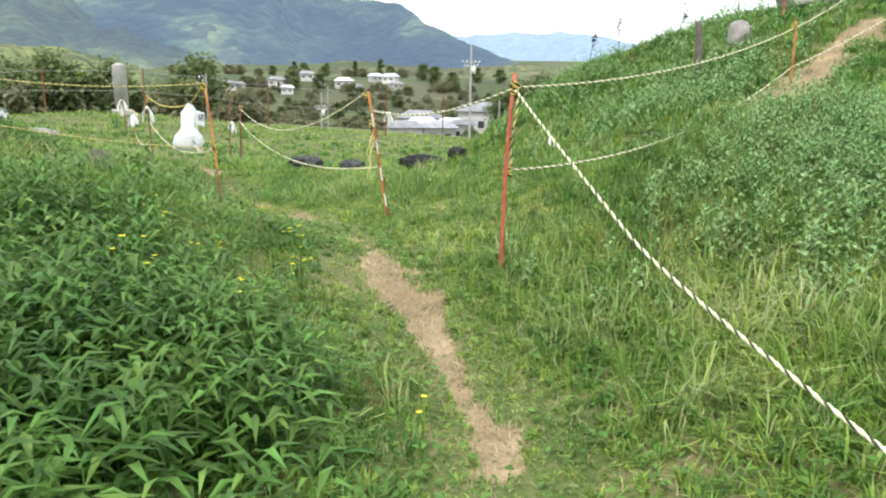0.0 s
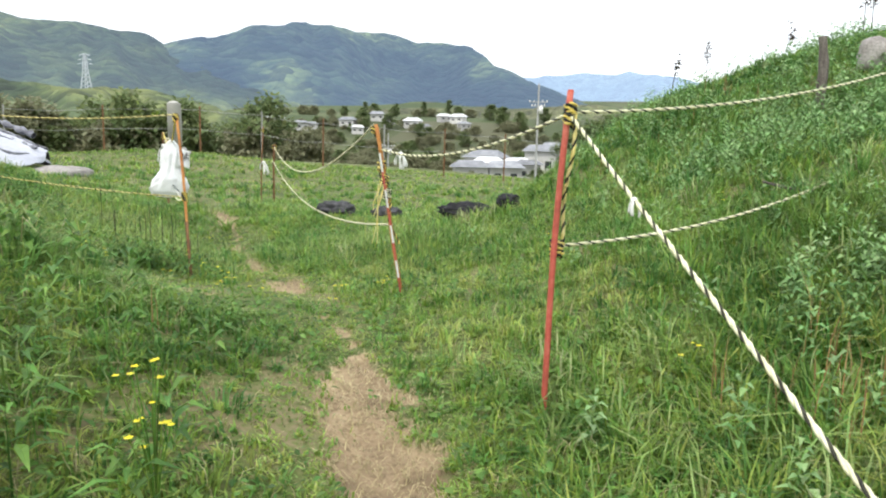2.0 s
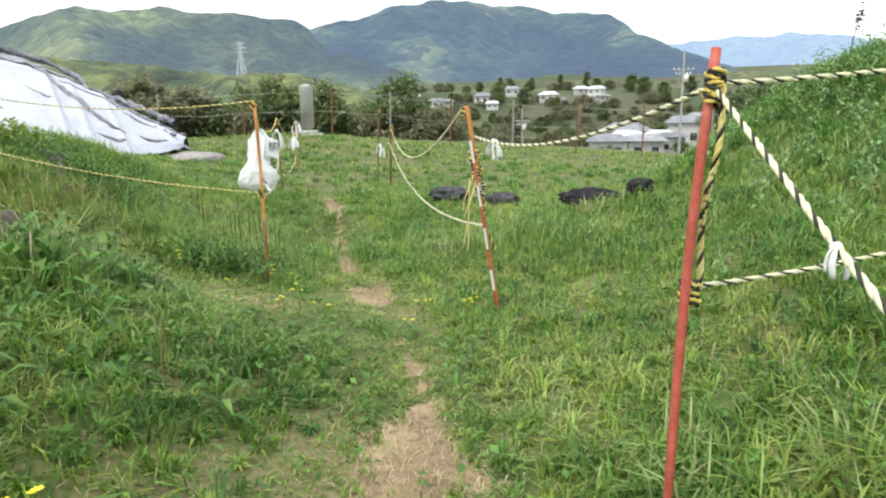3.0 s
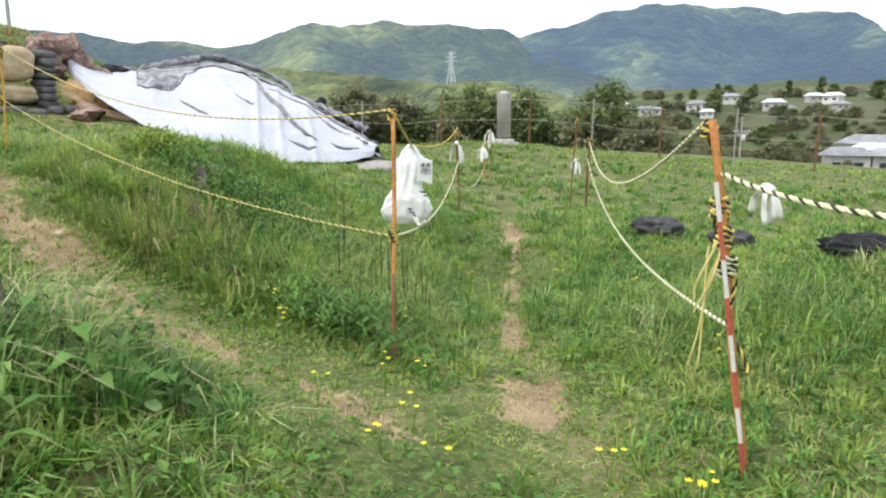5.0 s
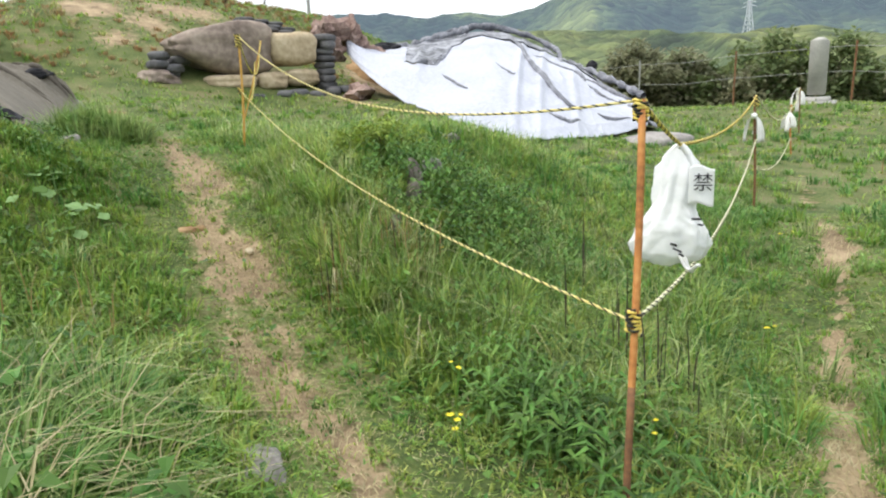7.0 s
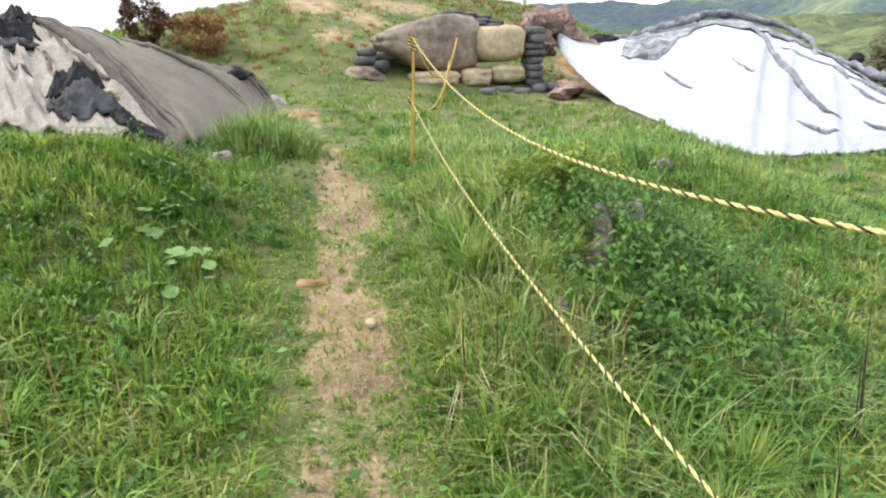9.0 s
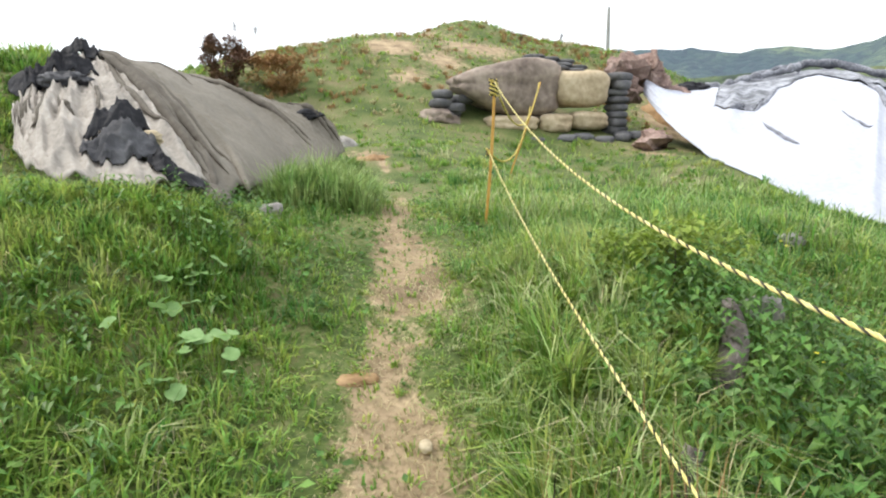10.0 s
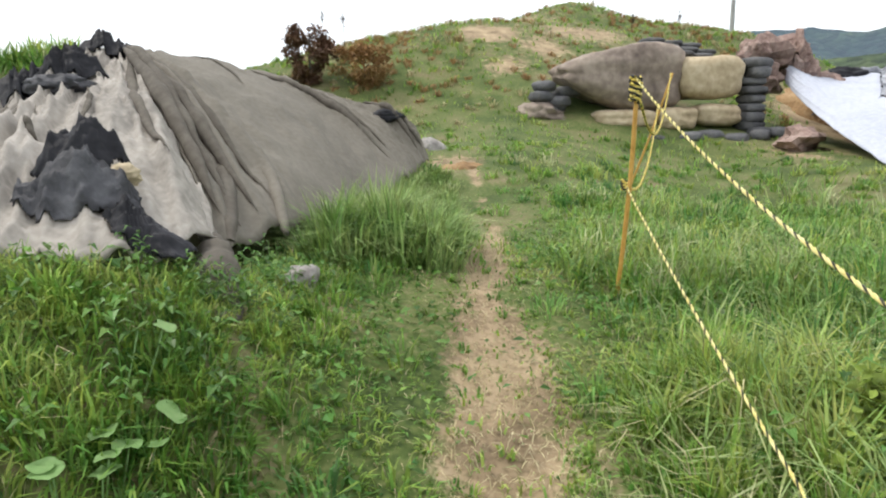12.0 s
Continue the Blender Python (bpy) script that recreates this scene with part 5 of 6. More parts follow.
crumpled_plastic(pe, -8.2, 3.98, 0.18, 0.14, 40, 0.08, 15, "black plastic sheet hanging at the canvas edge")
sack(on_sheet(pe, -8.18, 4.24, 0.02), (0.30, 0.42, 0.17), 6, "grey weathered sack on the canvas", SACK_GREY_FLAT)
crumpled_plastic(pe, -7.02, 4.95, 0.14, 0.22, 25, 0.15, 7, "black plastic sheet heaped on the beige canvas")
crumpled_plastic(pe, -6.78, 5.05, 0.14, 0.25, 15, 0.10, 8, "torn grey-black plastic sheet on the beige canvas", SACK_GREY_FLAT)
sack(on_sheet(pe, -6.92, 5.16, 0.06), (0.10, 0.13, 0.11), 9, "tan earth clod among the plastic", PALE_STONE)
crumpled_plastic(pe, -6.66, 5.36, 0.14, 0.18, 0, 0.08, 10, "crumpled strip of black plastic at the canvas corner")
sack((-11.65, 5.85, 2.10), (0.26, 0.42, 0.18), 11, "black plastic bundle at the canvas end")
sack((-17.6, 14.3, 2.82), (0.7, 1.1, 0.4), 12, "black plastic bundle on the white tarpaulin")
sack((-17.0, 14.9, 2.62), (0.35, 0.5, 0.3), 13, "dark bundle under the tarpaulin's fold")
sack((-14.6, 19.0, 2.12), (0.3, 0.35, 0.3), 14, "black weight on the tarpaulin's edge")
sack((-11.2, 16.2, 0.86), (0.5, 0.8, 0.26), 15, "black weight on the tarpaulin's low edge")
sack(high(-0.30, 10.65, 0.10), (0.8, 0.35, 0.26), 16, "heap of black plastic sheet in the grass", sharp=True)
sack(high(0.25, 10.5, 0.10), (0.35, 0.3, 0.22), 17, "small heap of black plastic in the grass", sharp=True)
sack(high(-2.35, 11.7, 0.10), (0.6, 0.4, 0.28), 18, "grey-black plastic heap beside the track", SACK_GREY_FLAT, sharp=True)
sack(high(-1.5, 11.3, 0.08), (0.45, 0.3, 0.2), 19, "low grey plastic heap in the grass", SACK_GREY_FLAT, sharp=True)


# ---- old wood ----
def timber(points, radius, label, taper, seed, name="tree_root", category="wood", sides=10):
    t = np.linspace(0, 1, 24)
    c = spline(points, t)
    v, f = tube(c, radius, sides, np.interp(t, np.linspace(0, 1, len(taper)), taper))
    v += 0.35 * radius * np.stack([vnoise(v[:, 0] * 14 + v[:, 2] * 9, v[:, 1] * 14, 1, seed + k) - 0.5 for k in range(3)], -1)
    ob = array_part(name, v, f, OLD_WOOD, None)
    return tagged(ob, label, category)


z = float(ground(-5.1, 7.75))
timber([(-4.72, 7.38, z - 0.45), (-4.92, 7.60, z - 0.16), (-5.10, 7.78, z + 0.08), (-5.30, 7.86, z + 0.20)], 0.075, "weathered grey root leaning on the bank", [0.5, 0.8, 0.75, 0.3], 3)
timber([(-4.45, 7.12, z - 0.50), (-4.50, 7.22, z - 0.22), (-4.53, 7.30, z - 0.05)], 0.05, "broken grey root stub in the weeds", [1, 0.9, 0.6], 5)
z = float(ground(-2.5, 5.05))
timber([(-2.42, 4.98, z - 0.15), (-2.5, 5.03, z + 0.12), (-2.58, 5.06, z + 0.34)], 0.11, "rotten grey tree stump beside the path", [1.2, 1.0, 0.8], 7, "tree_stump", "stump")
timber([(3.20, 8.75, float(ground(3.2, 8.75)) - 0.1), (3.21, 8.75, 2.1), (3.18, 8.76, 2.42)], 0.045, "weathered grey wooden post on the mound", [1.1, 1.0, 0.8], 9, "wooden_post", "post")
timber([(2.15, 6.25, float(ground(2.15, 6.25)) + 0.02), (2.0, 6.32, float(ground(2.0, 6.32)) + 0.10), (1.9, 6.4, float(ground(1.9, 6.4)) + 0.16)], 0.014, "dry grey stick on the slope", [1, 0.8, 0.5], 11, "stick", "stick", 6)


# ---- monument, poles, pylon ----
def monument():
    ob = thing("stone_monument", "tall grey granite marker stone on a plinth", "monument", at=(-11.78, 25.1, float(ground(-11.78, 25.1))))
    h = 2.52 - float(ground(-11.78, 25.1))
    bm = bmesh.new()
    bmesh.ops.create_cube(bm, size=1, matrix=pose(0, 0, h / 2 + 0.1, 0, 0, 25) @ Matrix.Diagonal((0.46, 0.40, h - 0.2, 1)))
    top = [f for f in bm.faces if f.normal.z > 0.9]
    ext = bmesh.ops.extrude_face_region(bm, geom=top)
    tip = [e for e in ext["geom"] if isinstance(e, bmesh.types.BMVert)]
    mid = sum((q.co for q in tip), Vector()) / len(tip)
    for q in tip:
        q.co = mid + (q.co - mid) * 0.35 + Vector((0, 0, 0.10))
    bmesh.ops.bevel(bm, geom=bm.edges[:], offset=0.02, segments=2, affect="EDGES")
    part("shaft", bm, MONUMENT, ob)
    for k, (w, hh, z0) in enumerate(((0.72, 0.16, -0.02), (1.05, 0.14, -0.12))):
        bm = bmesh.new()
        bmesh.ops.create_cube(bm, size=1, matrix=pose(0, 0, z0 + hh / 2, 0, 0, 25) @ Matrix.Diagonal((w, w, hh, 1)))
        bmesh.ops.bevel(bm, geom=bm.edges[:], offset=0.02, segments=2, affect="EDGES")
        part("plinth", bm, MONUMENT, ob)


monument()


def utility_pole(foot, tall, label, arms=True, radius=0.16):
    ob = thing("utility_pole", label, "pole", "utility poles", at=foot)
    v, f = tube([(0, 0, -1), (0, 0, tall * 0.5), (0, 0, tall)], radius, 10, [1.1, 0.9, 0.7])
    array_part("shaft", v, f, CONCRETE, ob)
    if arms:
        for z0, w in ((tall - 2.3, 1.1), (tall - 2.8, 0.8)):
            v, f = tube([(-w, 0.1, z0), (0, 0.1, z0), (w, 0.1, z0)], 0.07, 6)
            array_part("crossarm", v, f, CONCRETE, ob)
            for x in (-w, -w / 2, w / 2, w):
                v, f = tube([(x, 0.1, z0), (x, 0.1, z0 + 0.25)], 0.08, 6)
                array_part("insulator", v, f, WHITE_PAINT, ob, "white insulator")
        bm = bmesh.new()
        bmesh.ops.create_cone(bm, segments=10, radius1=0.28, radius2=0.28, depth=0.9, cap_ends=True, matrix=Matrix.Translation((0.35, 0, tall - 3.3)))
        part("transformer", bm, WHITE_PAINT, ob, "pale transformer can")
    return ob


utility_pole((3.6, 90, float(ground(3.6, 90))), 8.9 - float(ground(3.6, 90)), "concrete utility pole with crossarms in the valley")
utility_pole((-25.4, 15.4, float(ground(-25.4, 15.4)) - 0.2), 6.1 - float(ground(-25.4, 15.4)) + 0.2, "plain grey pole behind the grassy hill", False, 0.075)
for x, y in ((-21, 118), (28, 150), (-48, 140), (60, 190)):
    utility_pole((x, y, float(ground(x, y))), 9, "grey utility pole among the fields", True, 0.14)


def pylon(foot, tall):
    ob = thing("steel_pylon", "pale steel lattice pylon on the far slope with painted haze", "pylon", at=foot)
    legs = [(-2, -2), (2, -2), (2, 2), (-2, 2)]
    for x, y in legs:
        v, f = tube([(x, y, -4), (x * 0.4, y * 0.4, tall * 0.5), (x * 0.16, y * 0.16, tall)], 0.18, 5)
        array_part("leg", v, f, STEEL, ob)
    for k in range(9):
        a, b = k / 9, (k + 1) / 9
        wa, wb = 1 - 0.84 * min(1, a * 1.35), 1 - 0.84 * min(1, b * 1.35)
        for (x0, y0), (x1, y1) in zip(legs, legs[1:] + legs[:1]):
            v, f = tube([(x0 * wa, y0 * wa, tall * a), (x1 * wb, y1 * wb, tall * b)], 0.10, 4)
            array_part("brace", v, f, STEEL, ob)
    for z0, w in ((0.72, 3.2), (0.83, 2.8), (0.94, 2.4)):
        v, f = tube([(-w, 0, tall * z0), (0, 0, tall * z0 + 0.8), (w, 0, tall * z0)], 0.16, 5)
        array_part("crossarm", v, f, STEEL, ob)


pylon((-176, 270, 19.0), 15.5)

# wire fence along the plateau's edge
for k, (ax, ay, bx, by) in enumerate(((-30, 24, -12, 27.5), (-12, 27.5, 0, 29), (0, 29, 12, 30))):
    n = 5
    for i in range(n):
        t = i / n
        x, y = ax + (bx - ax) * t, ay + (by - ay) * t
        ob = thing("fence_post", "thin grey fence post at the field's edge", "post", "fence posts", at=high(x, y))
        v, f = tube([(0, 0, -0.2), (0.02, 0, 0.9), (0.03, 0.02, 1.9)], 0.03, 6)
        array_part("shaft", v, f, WIRE if i % 2 else BROWN_RUST, ob)
    for h in (1.0, 1.75):
        line = []
        for i in range(n * 6 + 1):
            t = i / (n * 6)
            x, y = ax + (bx - ax) * t, ay + (by - ay) * t
            line.append(high(x, y, h - 0.06 * abs(math.sin(math.pi * i / 6))))
        v, f = tube(line, 0.009, 4)
        tagged(array_part("fence_wire", v, f, WIRE), "slack grey wire along the field's edge", "wire", "fence wires")


# ---- village ----
def house(x, y, w, d, h, turn, roof_material, label, sink=0.0):
    ob = thing("house", label, "house", "village houses", at=(x, y, float(ground(x, y)) - sink))
    ob.rotation_euler = (0, 0, radians(turn))
    bm = bmesh.new()
    bmesh.ops.create_cube(bm, size=1, matrix=Matrix.Translation((0, 0, h / 2 - 1)) @ Matrix.Diagonal((w, d, h + 2, 1)))
    part("wall", bm, WALL_LIGHT, ob, smooth=False)
    bm = bmesh.new()
    rise, eave = d * 0.30, 0.7
    pts = [(-w / 2 - eave, -d / 2 - eave, h), (w / 2 + eave, -d / 2 - eave, h), (w / 2 + eave, d / 2 + eave, h), (-w / 2 - eave, d / 2 + eave, h), (-w / 2 + d * 0.2, 0, h + rise), (w / 2 - d * 0.2, 0, h + rise)]
    q = [bm.verts.new(p) for p in pts]
    for ids in ((0, 1, 5, 4), (2, 3, 4, 5), (1, 2, 5), (3, 0, 4), (3, 2, 1, 0)):
        bm.faces.new([q[i] for i in ids])
    part("roof", bm, roof_material, ob, smooth=False)
    k = max(2, int(w / 3))
    for i in range(k):
        for face in (-1, 1):
            bm = bmesh.new()
            bmesh.ops.create_cube(bm, size=1, matrix=Matrix.Translation((-w / 2 + w * (i + 0.5) / k, face * (d / 2 + 0.03), h * 0.55)) @ Matrix.Diagonal((w / k * 0.4, 0.1, h * 0.24, 1)))
            part("window", bm, GLASS_DARK, ob, smooth=False)


def bearing(deg, dist):
    return math.sin(radians(deg)) * dist, math.cos(radians(deg)) * dist


HOUSES = ((-19.5, 330, 11, 4, 1), (-17.4, 320, 10, 5, 0), (-16.6, 325, 9, 4, 0), (-13.6, 270, 12, 5, 0), (-12.8, 280, 9, 4, 1), (-11.2, 330, 12, 5, 0), (-10.2, 335, 9, 4, 0), (-8.2, 335, 13, 5, 1), (-7.2, 330, 8, 4, 0),
          (-5.6, 335, 11, 4, 1), (-4.4, 330, 12, 5, 1), (-3.9, 320, 9, 4, 0), (-1.9, 160, 10, 4, 0), (-3.2, 125, 7, 2.6, 0), (-1.7, 134, 6, 3.4, 1), (-0.4, 126, 7, 2.6, 0), (0.7, 138, 5, 3.6, 1), (1.6, 130, 5, 3.2, 0), (2.6, 150, 8, 6.0, 0), (4.0, 155, 9, 6.5, 0), (5.8, 165, 10, 5.5, 1))
r = random.Random(8)
for az, dist, w, h, pale in HOUSES:
    x, y = bearing(az, dist)
    near = dist < 200
    dist = dist if near else dist + r.uniform(-45, 25)
    x, y = bearing(az, dist)
    w, h = w * (0.85 if near else 0.52), h * (0.9 if near else 0.6)
    house(x, y, w, w * 0.7, h + (0.8 if near else 0.0), -az + r.uniform(-35, 35), ROOF_WHITE if pale else ROOF_GREY, ("pale metal roofed" if pale else "grey tile roofed") + (" house at the valley bottom" if near else " house on the village slope"))
for k, (az, dist) in enumerate(((-14.5, 75), (-9.0, 95), (-17.0, 60))):
    x, y = bearing(az, dist)
    house(x, y, 3.5, 2.5, 1.6, 20 * k, ROOF_WHITE if k != 2 else ROOF_GREY, "small white roofed field shed", 0.3)


# ---- vegetation ----
def leaf_cards(centres, size, rngs, flat=0.5):
    """Two-triangle leaves, folded along the middle, at random turns."""
    n = len(centres)
    a = rngs.uniform(0, 2 * np.pi, n)
    tilt = rngs.uniform(-1, 1, n) * flat
    d = np.stack([np.cos(a) * np.cos(tilt), np.sin(a) * np.cos(tilt), np.sin(tilt)], -1)
    s = np.stack([-np.sin(a), np.cos(a), rngs.uniform(-0.5, 0.5, n)], -1)
    s /= np.linalg.norm(s, axis=1)[:, None]
    w = np.asarray(size) * rngs.uniform(0.6, 1.3, n)
    w = w[:, None]
    up = np.cross(d, s)
    v = np.stack([centres, centres + d * w * 0.5 + s * w * 0.32 + up * w * 0.12, centres + d * w, centres + d * w * 0.5 - s * w * 0.32 + up * w * 0.12], 1)
    base = np.arange(n)[:, None] * 4
    f = np.stack([base + [0, 1, 2], base + [0, 2, 3]], 1).reshape(-1, 3)
    return v.reshape(-1, 3), f


def tree(name, tall, spread, seed, leaf_material, leaves=1500, leaf=0.34, label="", trunk_part=0.14, clumps=26, category="tree"):
    rngs = np.random.default_rng(seed)
    ob = thing(name, label, category)
    line = np.stack([rngs.normal(0, 0.03 * tall, 7).cumsum() * 0.4, rngs.normal(0, 0.03 * tall, 7).cumsum() * 0.4, np.linspace(-0.4, tall * 0.85, 7)], -1)
    pieces = [tube(line, tall * 0.022, 7, np.linspace(1.2, 0.25, 7))]
    heads = []
    for k in range(clumps):
        h = tall * (trunk_part + (0.98 - trunk_part) * rngs.random() ** 0.8)
        k_w = np.sin(np.pi * np.clip((h / tall - trunk_part) / (1.02 - trunk_part), 0.08, 0.95)) ** 0.7
        a = rngs.uniform(0, 6.283)
        rad = spread * k_w * rngs.uniform(0.35, 1.0)
        tip = np.array([np.cos(a) * rad, np.sin(a) * rad, h])
        heads.append((tip, spread * rngs.uniform(0.22, 0.42)))
        if k < 10:
            root = np.array([0, 0, max(tall * 0.2, h - rad * 0.8)])
            pieces.append(tube([root, (root + tip) / 2 + (0, 0, 0.1 * rad), tip], tall * 0.008, 5, [1, 0.7, 0.3]))
    v, f = joined(pieces)
    array_part("trunk", v, f, BARK, ob, "grey-brown trunk and limbs")
    pick = rngs.integers(0, len(heads), leaves)
    cen = np.array([heads[i][0] for i in pick])
    rad = np.array([heads[i][1] for i in pick])
    dirs = rngs.normal(0, 1, (leaves, 3))
    dirs /= np.linalg.norm(dirs, axis=1)[:, None]
    cen = cen + dirs * rad[:, None] * (rngs.random(leaves) ** 0.4)[:, None] * (1, 1, 0.75)
    v, f = leaf_cards(cen, leaf, rngs, 0.9)
    array_part("crown", v, f, leaf_material, ob, smooth=False)
    return ob


KINDS = [tree("broadleaf_tree", 8.5, 3.6, 101, TREE_LEAF, 3400, 0.52, "dark green broadleaf tree at the field's edge", 0.06, 40),
         tree("broadleaf_tree", 7.0, 3.4, 102, TREE_LEAF, 3400, 0.50, "rounded dark green broadleaf tree", 0.04, 40),
         tree("bamboo_clump", 8.0, 3.0, 103, BAMBOO, 4000, 0.46, "olive bamboo and shrub clump", 0.03, 46),
         tree("bamboo_clump", 6.5, 3.2, 104, BAMBOO, 4000, 0.46, "brownish olive thicket clump", 0.03, 46),
         tree("young_tree", 8.5, 3.6, 105, TREE_YOUNG, 3400, 0.52, "yellow-green young leaved tree above the thicket", 0.05, 40),
         tree("conifer", 10.0, 2.2, 106, TREE_LEAF, 2000, 0.65, "dark upright conifer in the village", 0.04, 44),
         tree("field_tree", 6.5, 3.6, 107, TREE_LEAF, 1200, 0.9, "green tree among the valley fields", 0.03, 40),
         tree("field_thicket", 4.5, 3.8, 108, BAMBOO, 1200, 0.85, "olive brush thicket among the valley fields", 0.03, 36)]
USED = set()


def plant(kind, az, dist, scale=1.0, sink=0.3):
    """Sets a tree of that kind at a bearing and distance."""
    x, y = bearing(az, dist)
    m = Matrix.Translation((x, y, float(ground(x, y)) - sink)) @ Matrix.Rotation((az * 7.3) % 6.28, 4, "Z")
    if kind not in USED:
        USED.add(kind)
        KINDS[kind].matrix_basis = m @ Matrix.Scale(scale, 4)
        KINDS[kind]["group"] = "valley trees"
        return
    ob = copy_thing(KINDS[kind], m)
    ob.scale = (scale,) * 3


r = random.Random(12)
for k in range(84):
    az = -41 + 25 * (k / 84) + r.uniform(-0.4, 0.4)
    dist = r.uniform(62, 100)
    plant(r.choice((2, 3, 3, 2, 1, 0)), az, dist, r.uniform(0.95, 1.25) * (1.0 if az < -19 else 0.8))
for az, dist, s in ((-29.3, 96, 1.35), (-28.2, 98, 1.25), (-30.3, 99, 1.2), (-27.3, 97, 1.05), (-64, 55, 1.0), (-20.5, 200, 1.0)):
    plant(4, az, dist, s)
for k in range(26):
    plant(r.choice((0, 1, 2, 3)), r.uniform(-82, -41), r.uniform(70, 140), r.uniform(0.8, 1.2))
for k in range(30):
    plant(r.choice((6, 7, 6, 7)), r.uniform(-22, 5), r.uniform(290, 420), r.uniform(0.7, 1.2))
for az in (-20.0, -9.6, -7.3, -5.2, -12.2):
    plant(5, az, r.uniform(345, 370), r.uniform(0.7, 0.95))
for k in range(230):
    plant(r.choice((6, 7, 7, 7, 7)), r.uniform(-20, 5), r.uniform(150, 300), r.uniform(0.35, 0.85))
for az, dist, s in ((6.2, 120, 1.5), (7.0, 115, 1.55), (8.0, 118, 1.45), (8.8, 125, 1.2), (9.8, 110, 1.0), (5.2, 140, 1.1), (10.8, 95, 1.0), (12.0, 80, 0.9), (13.4, 75, 0.8), (4.2, 180, 1.0), (2.4, 185, 0.8), (9.0, 140, 1.4)):
    plant(r.choice((0, 1)), az, dist, s)
for k in range(14):
    plant(r.choice((1, 2, 3)), r.uniform(-11, 3), r.uniform(88, 125), r.uniform(0.32, 0.5))

bush = tree("dead_bush", 1.35, 0.62, 120, BUSH_BROWN, 4200, 0.085, "dry brown bush on the mound behind the canvas", 0.1, 20, "bush")
bush.location = high(-18.6, 3.75, -0.1)
bush_b = tree("dead_bush", 1.0, 0.7, 121, RUSSET, 3000, 0.085, "russet withered bush beside the dead one", 0.1, 20, "bush")
bush_b.location = high(-18.4, 4.9, -0.15)
bush_c = tree("green_shrub", 0.36, 0.45, 122, WEED, 2200, 0.045, "leafy green shrub on the mound top", 0.1, 20, "shrub")
bush_c.location = high(-9.2, 2.6, -0.15)
for x, y in ((-9.9, 2.9), (-8.6, 2.5)):
    ob = copy_thing(bush_c, Matrix.Translation(high(x, y, -0.2)) @ Matrix.Rotation(x * 3, 4, "Z"))
    ob.scale = (0.8,) * 3
hedge = tree("green_shrub", 0.42, 0.42, 123, TREE_YOUNG, 2600, 0.045, "bright green leafy bush on the bank", 0.05, 20, "shrub")
hedge.location = high(-5.75, 7.85, -0.12)


def blades(x, y, h, w, az, lean, z=None):
    """Grass blades of five points: two wide, two at the bend, one tip."""
    n = len(x)
    z = ground(x, y) - 0.02 if z is None else z
    d = np.stack([np.cos(az), np.sin(az), np.zeros(n)], -1)
    s = np.stack([-np.sin(az), np.cos(az), np.zeros(n)], -1)
    p = np.stack([x, y, z], -1)
    up = np.array([0, 0, 1.0])
    mid = p + up * (h * (0.62 - 0.10 * lean))[:, None] + d * (h * lean * 0.28)[:, None]
    tip = p + up * (h * (1 - 0.42 * lean ** 1.5))[:, None] + d * (h * lean * 0.85)[:, None]
    half = (w / 2)[:, None]
    v = np.stack([p - s * half, p + s * half, mid - s * half * 0.85, mid + s * half * 0.85, tip], 1)
    b = np.arange(n)[:, None] * 5
    f = np.stack([b + [0, 1, 3], b + [0, 3, 2], b + [2, 3, 4]], 1).reshape(-1, 3)
    return v.reshape(-1, 3), f


WALKED = [(0.3, 0.5, 0), (0.25, 2.8, 0), (-0.3, 4.4, 0), (-1.0, 5.5, 0), (-2.2, 6.2, 0), (-4.5, 6.4, 0)]


def scatter(n, box, seed, reach, floor_density):
    """Points in a box, thinning with the distance from the walk."""
    rngs = np.random.default_rng(seed)
    x, y = rngs.uniform(box[0], box[1], n), rngs.uniform(box[2], box[3], n)
    d, _ = along(WALKED, x, y)
    keep = rngs.random(n) < np.clip(np.exp(-(d - 1.5) / reach), floor_density, 1)
    return x[keep], y[keep], d[keep], rngs


SHEETS = [pw, pb, pc, pd, pe]
COVER = []
for q in SHEETS:
    COVER.append(np.concatenate([q[0, :, :2], q[-1, ::-1, :2]]))


def covered(x, y):
    """Inside the outline of a tarpaulin or under a boulder."""
    inside = np.zeros(len(x), bool)
    for poly in COVER:
        hit = np.zeros(len(x), bool)
        a = poly
        b = np.roll(poly, -1, axis=0)
        for (x0, y0), (x1, y1) in zip(a, b):
            if y0 != y1:
                hit ^= ((y0 > y) != (y1 > y)) & (x < (x1 - x0) * (y - y0) / (y1 - y0) + x0)
        inside |= hit
    return inside | ((x < -15.9) & (x > -18.2) & (y > 8.2) & (y < 12.7))


def lush(x, y):
    """Tall-grass patches, 0 to 1."""
    base = vnoise(x, y, 1.7, 33, 3)
    strong = np.zeros(np.shape(x))
    for a, b, p, q, k in ((-3.2, 7.9, 1.3, 0.9, 0.9), (-4.6, 7.05, 1.0, 0.35, 0.85), (-6.3, 7.4, 1.0, 0.5, 0.6), (2.4, 4.4, 1.4, 1.6, 0.8), (-8.2, 5.9, 0.7, 0.35, 1.0), (-8.1, 7.6, 0.8, 0.6, 0.8), (-2.6, 5.0, 0.6, 0.5, 0.9), (-1.7, 2.7, 0.8, 0.8, 0.6), (1.6, 2.6, 0.7, 1.2, 0.7), (-10.5, 10.5, 2.5, 1.2, 0.5), (-1.2, 8.8, 1.0, 1.0, 0.5)):
        strong = np.maximum(strong, k * np.exp(-((x - a) / p) ** 2 - ((y - b) / q) ** 2))
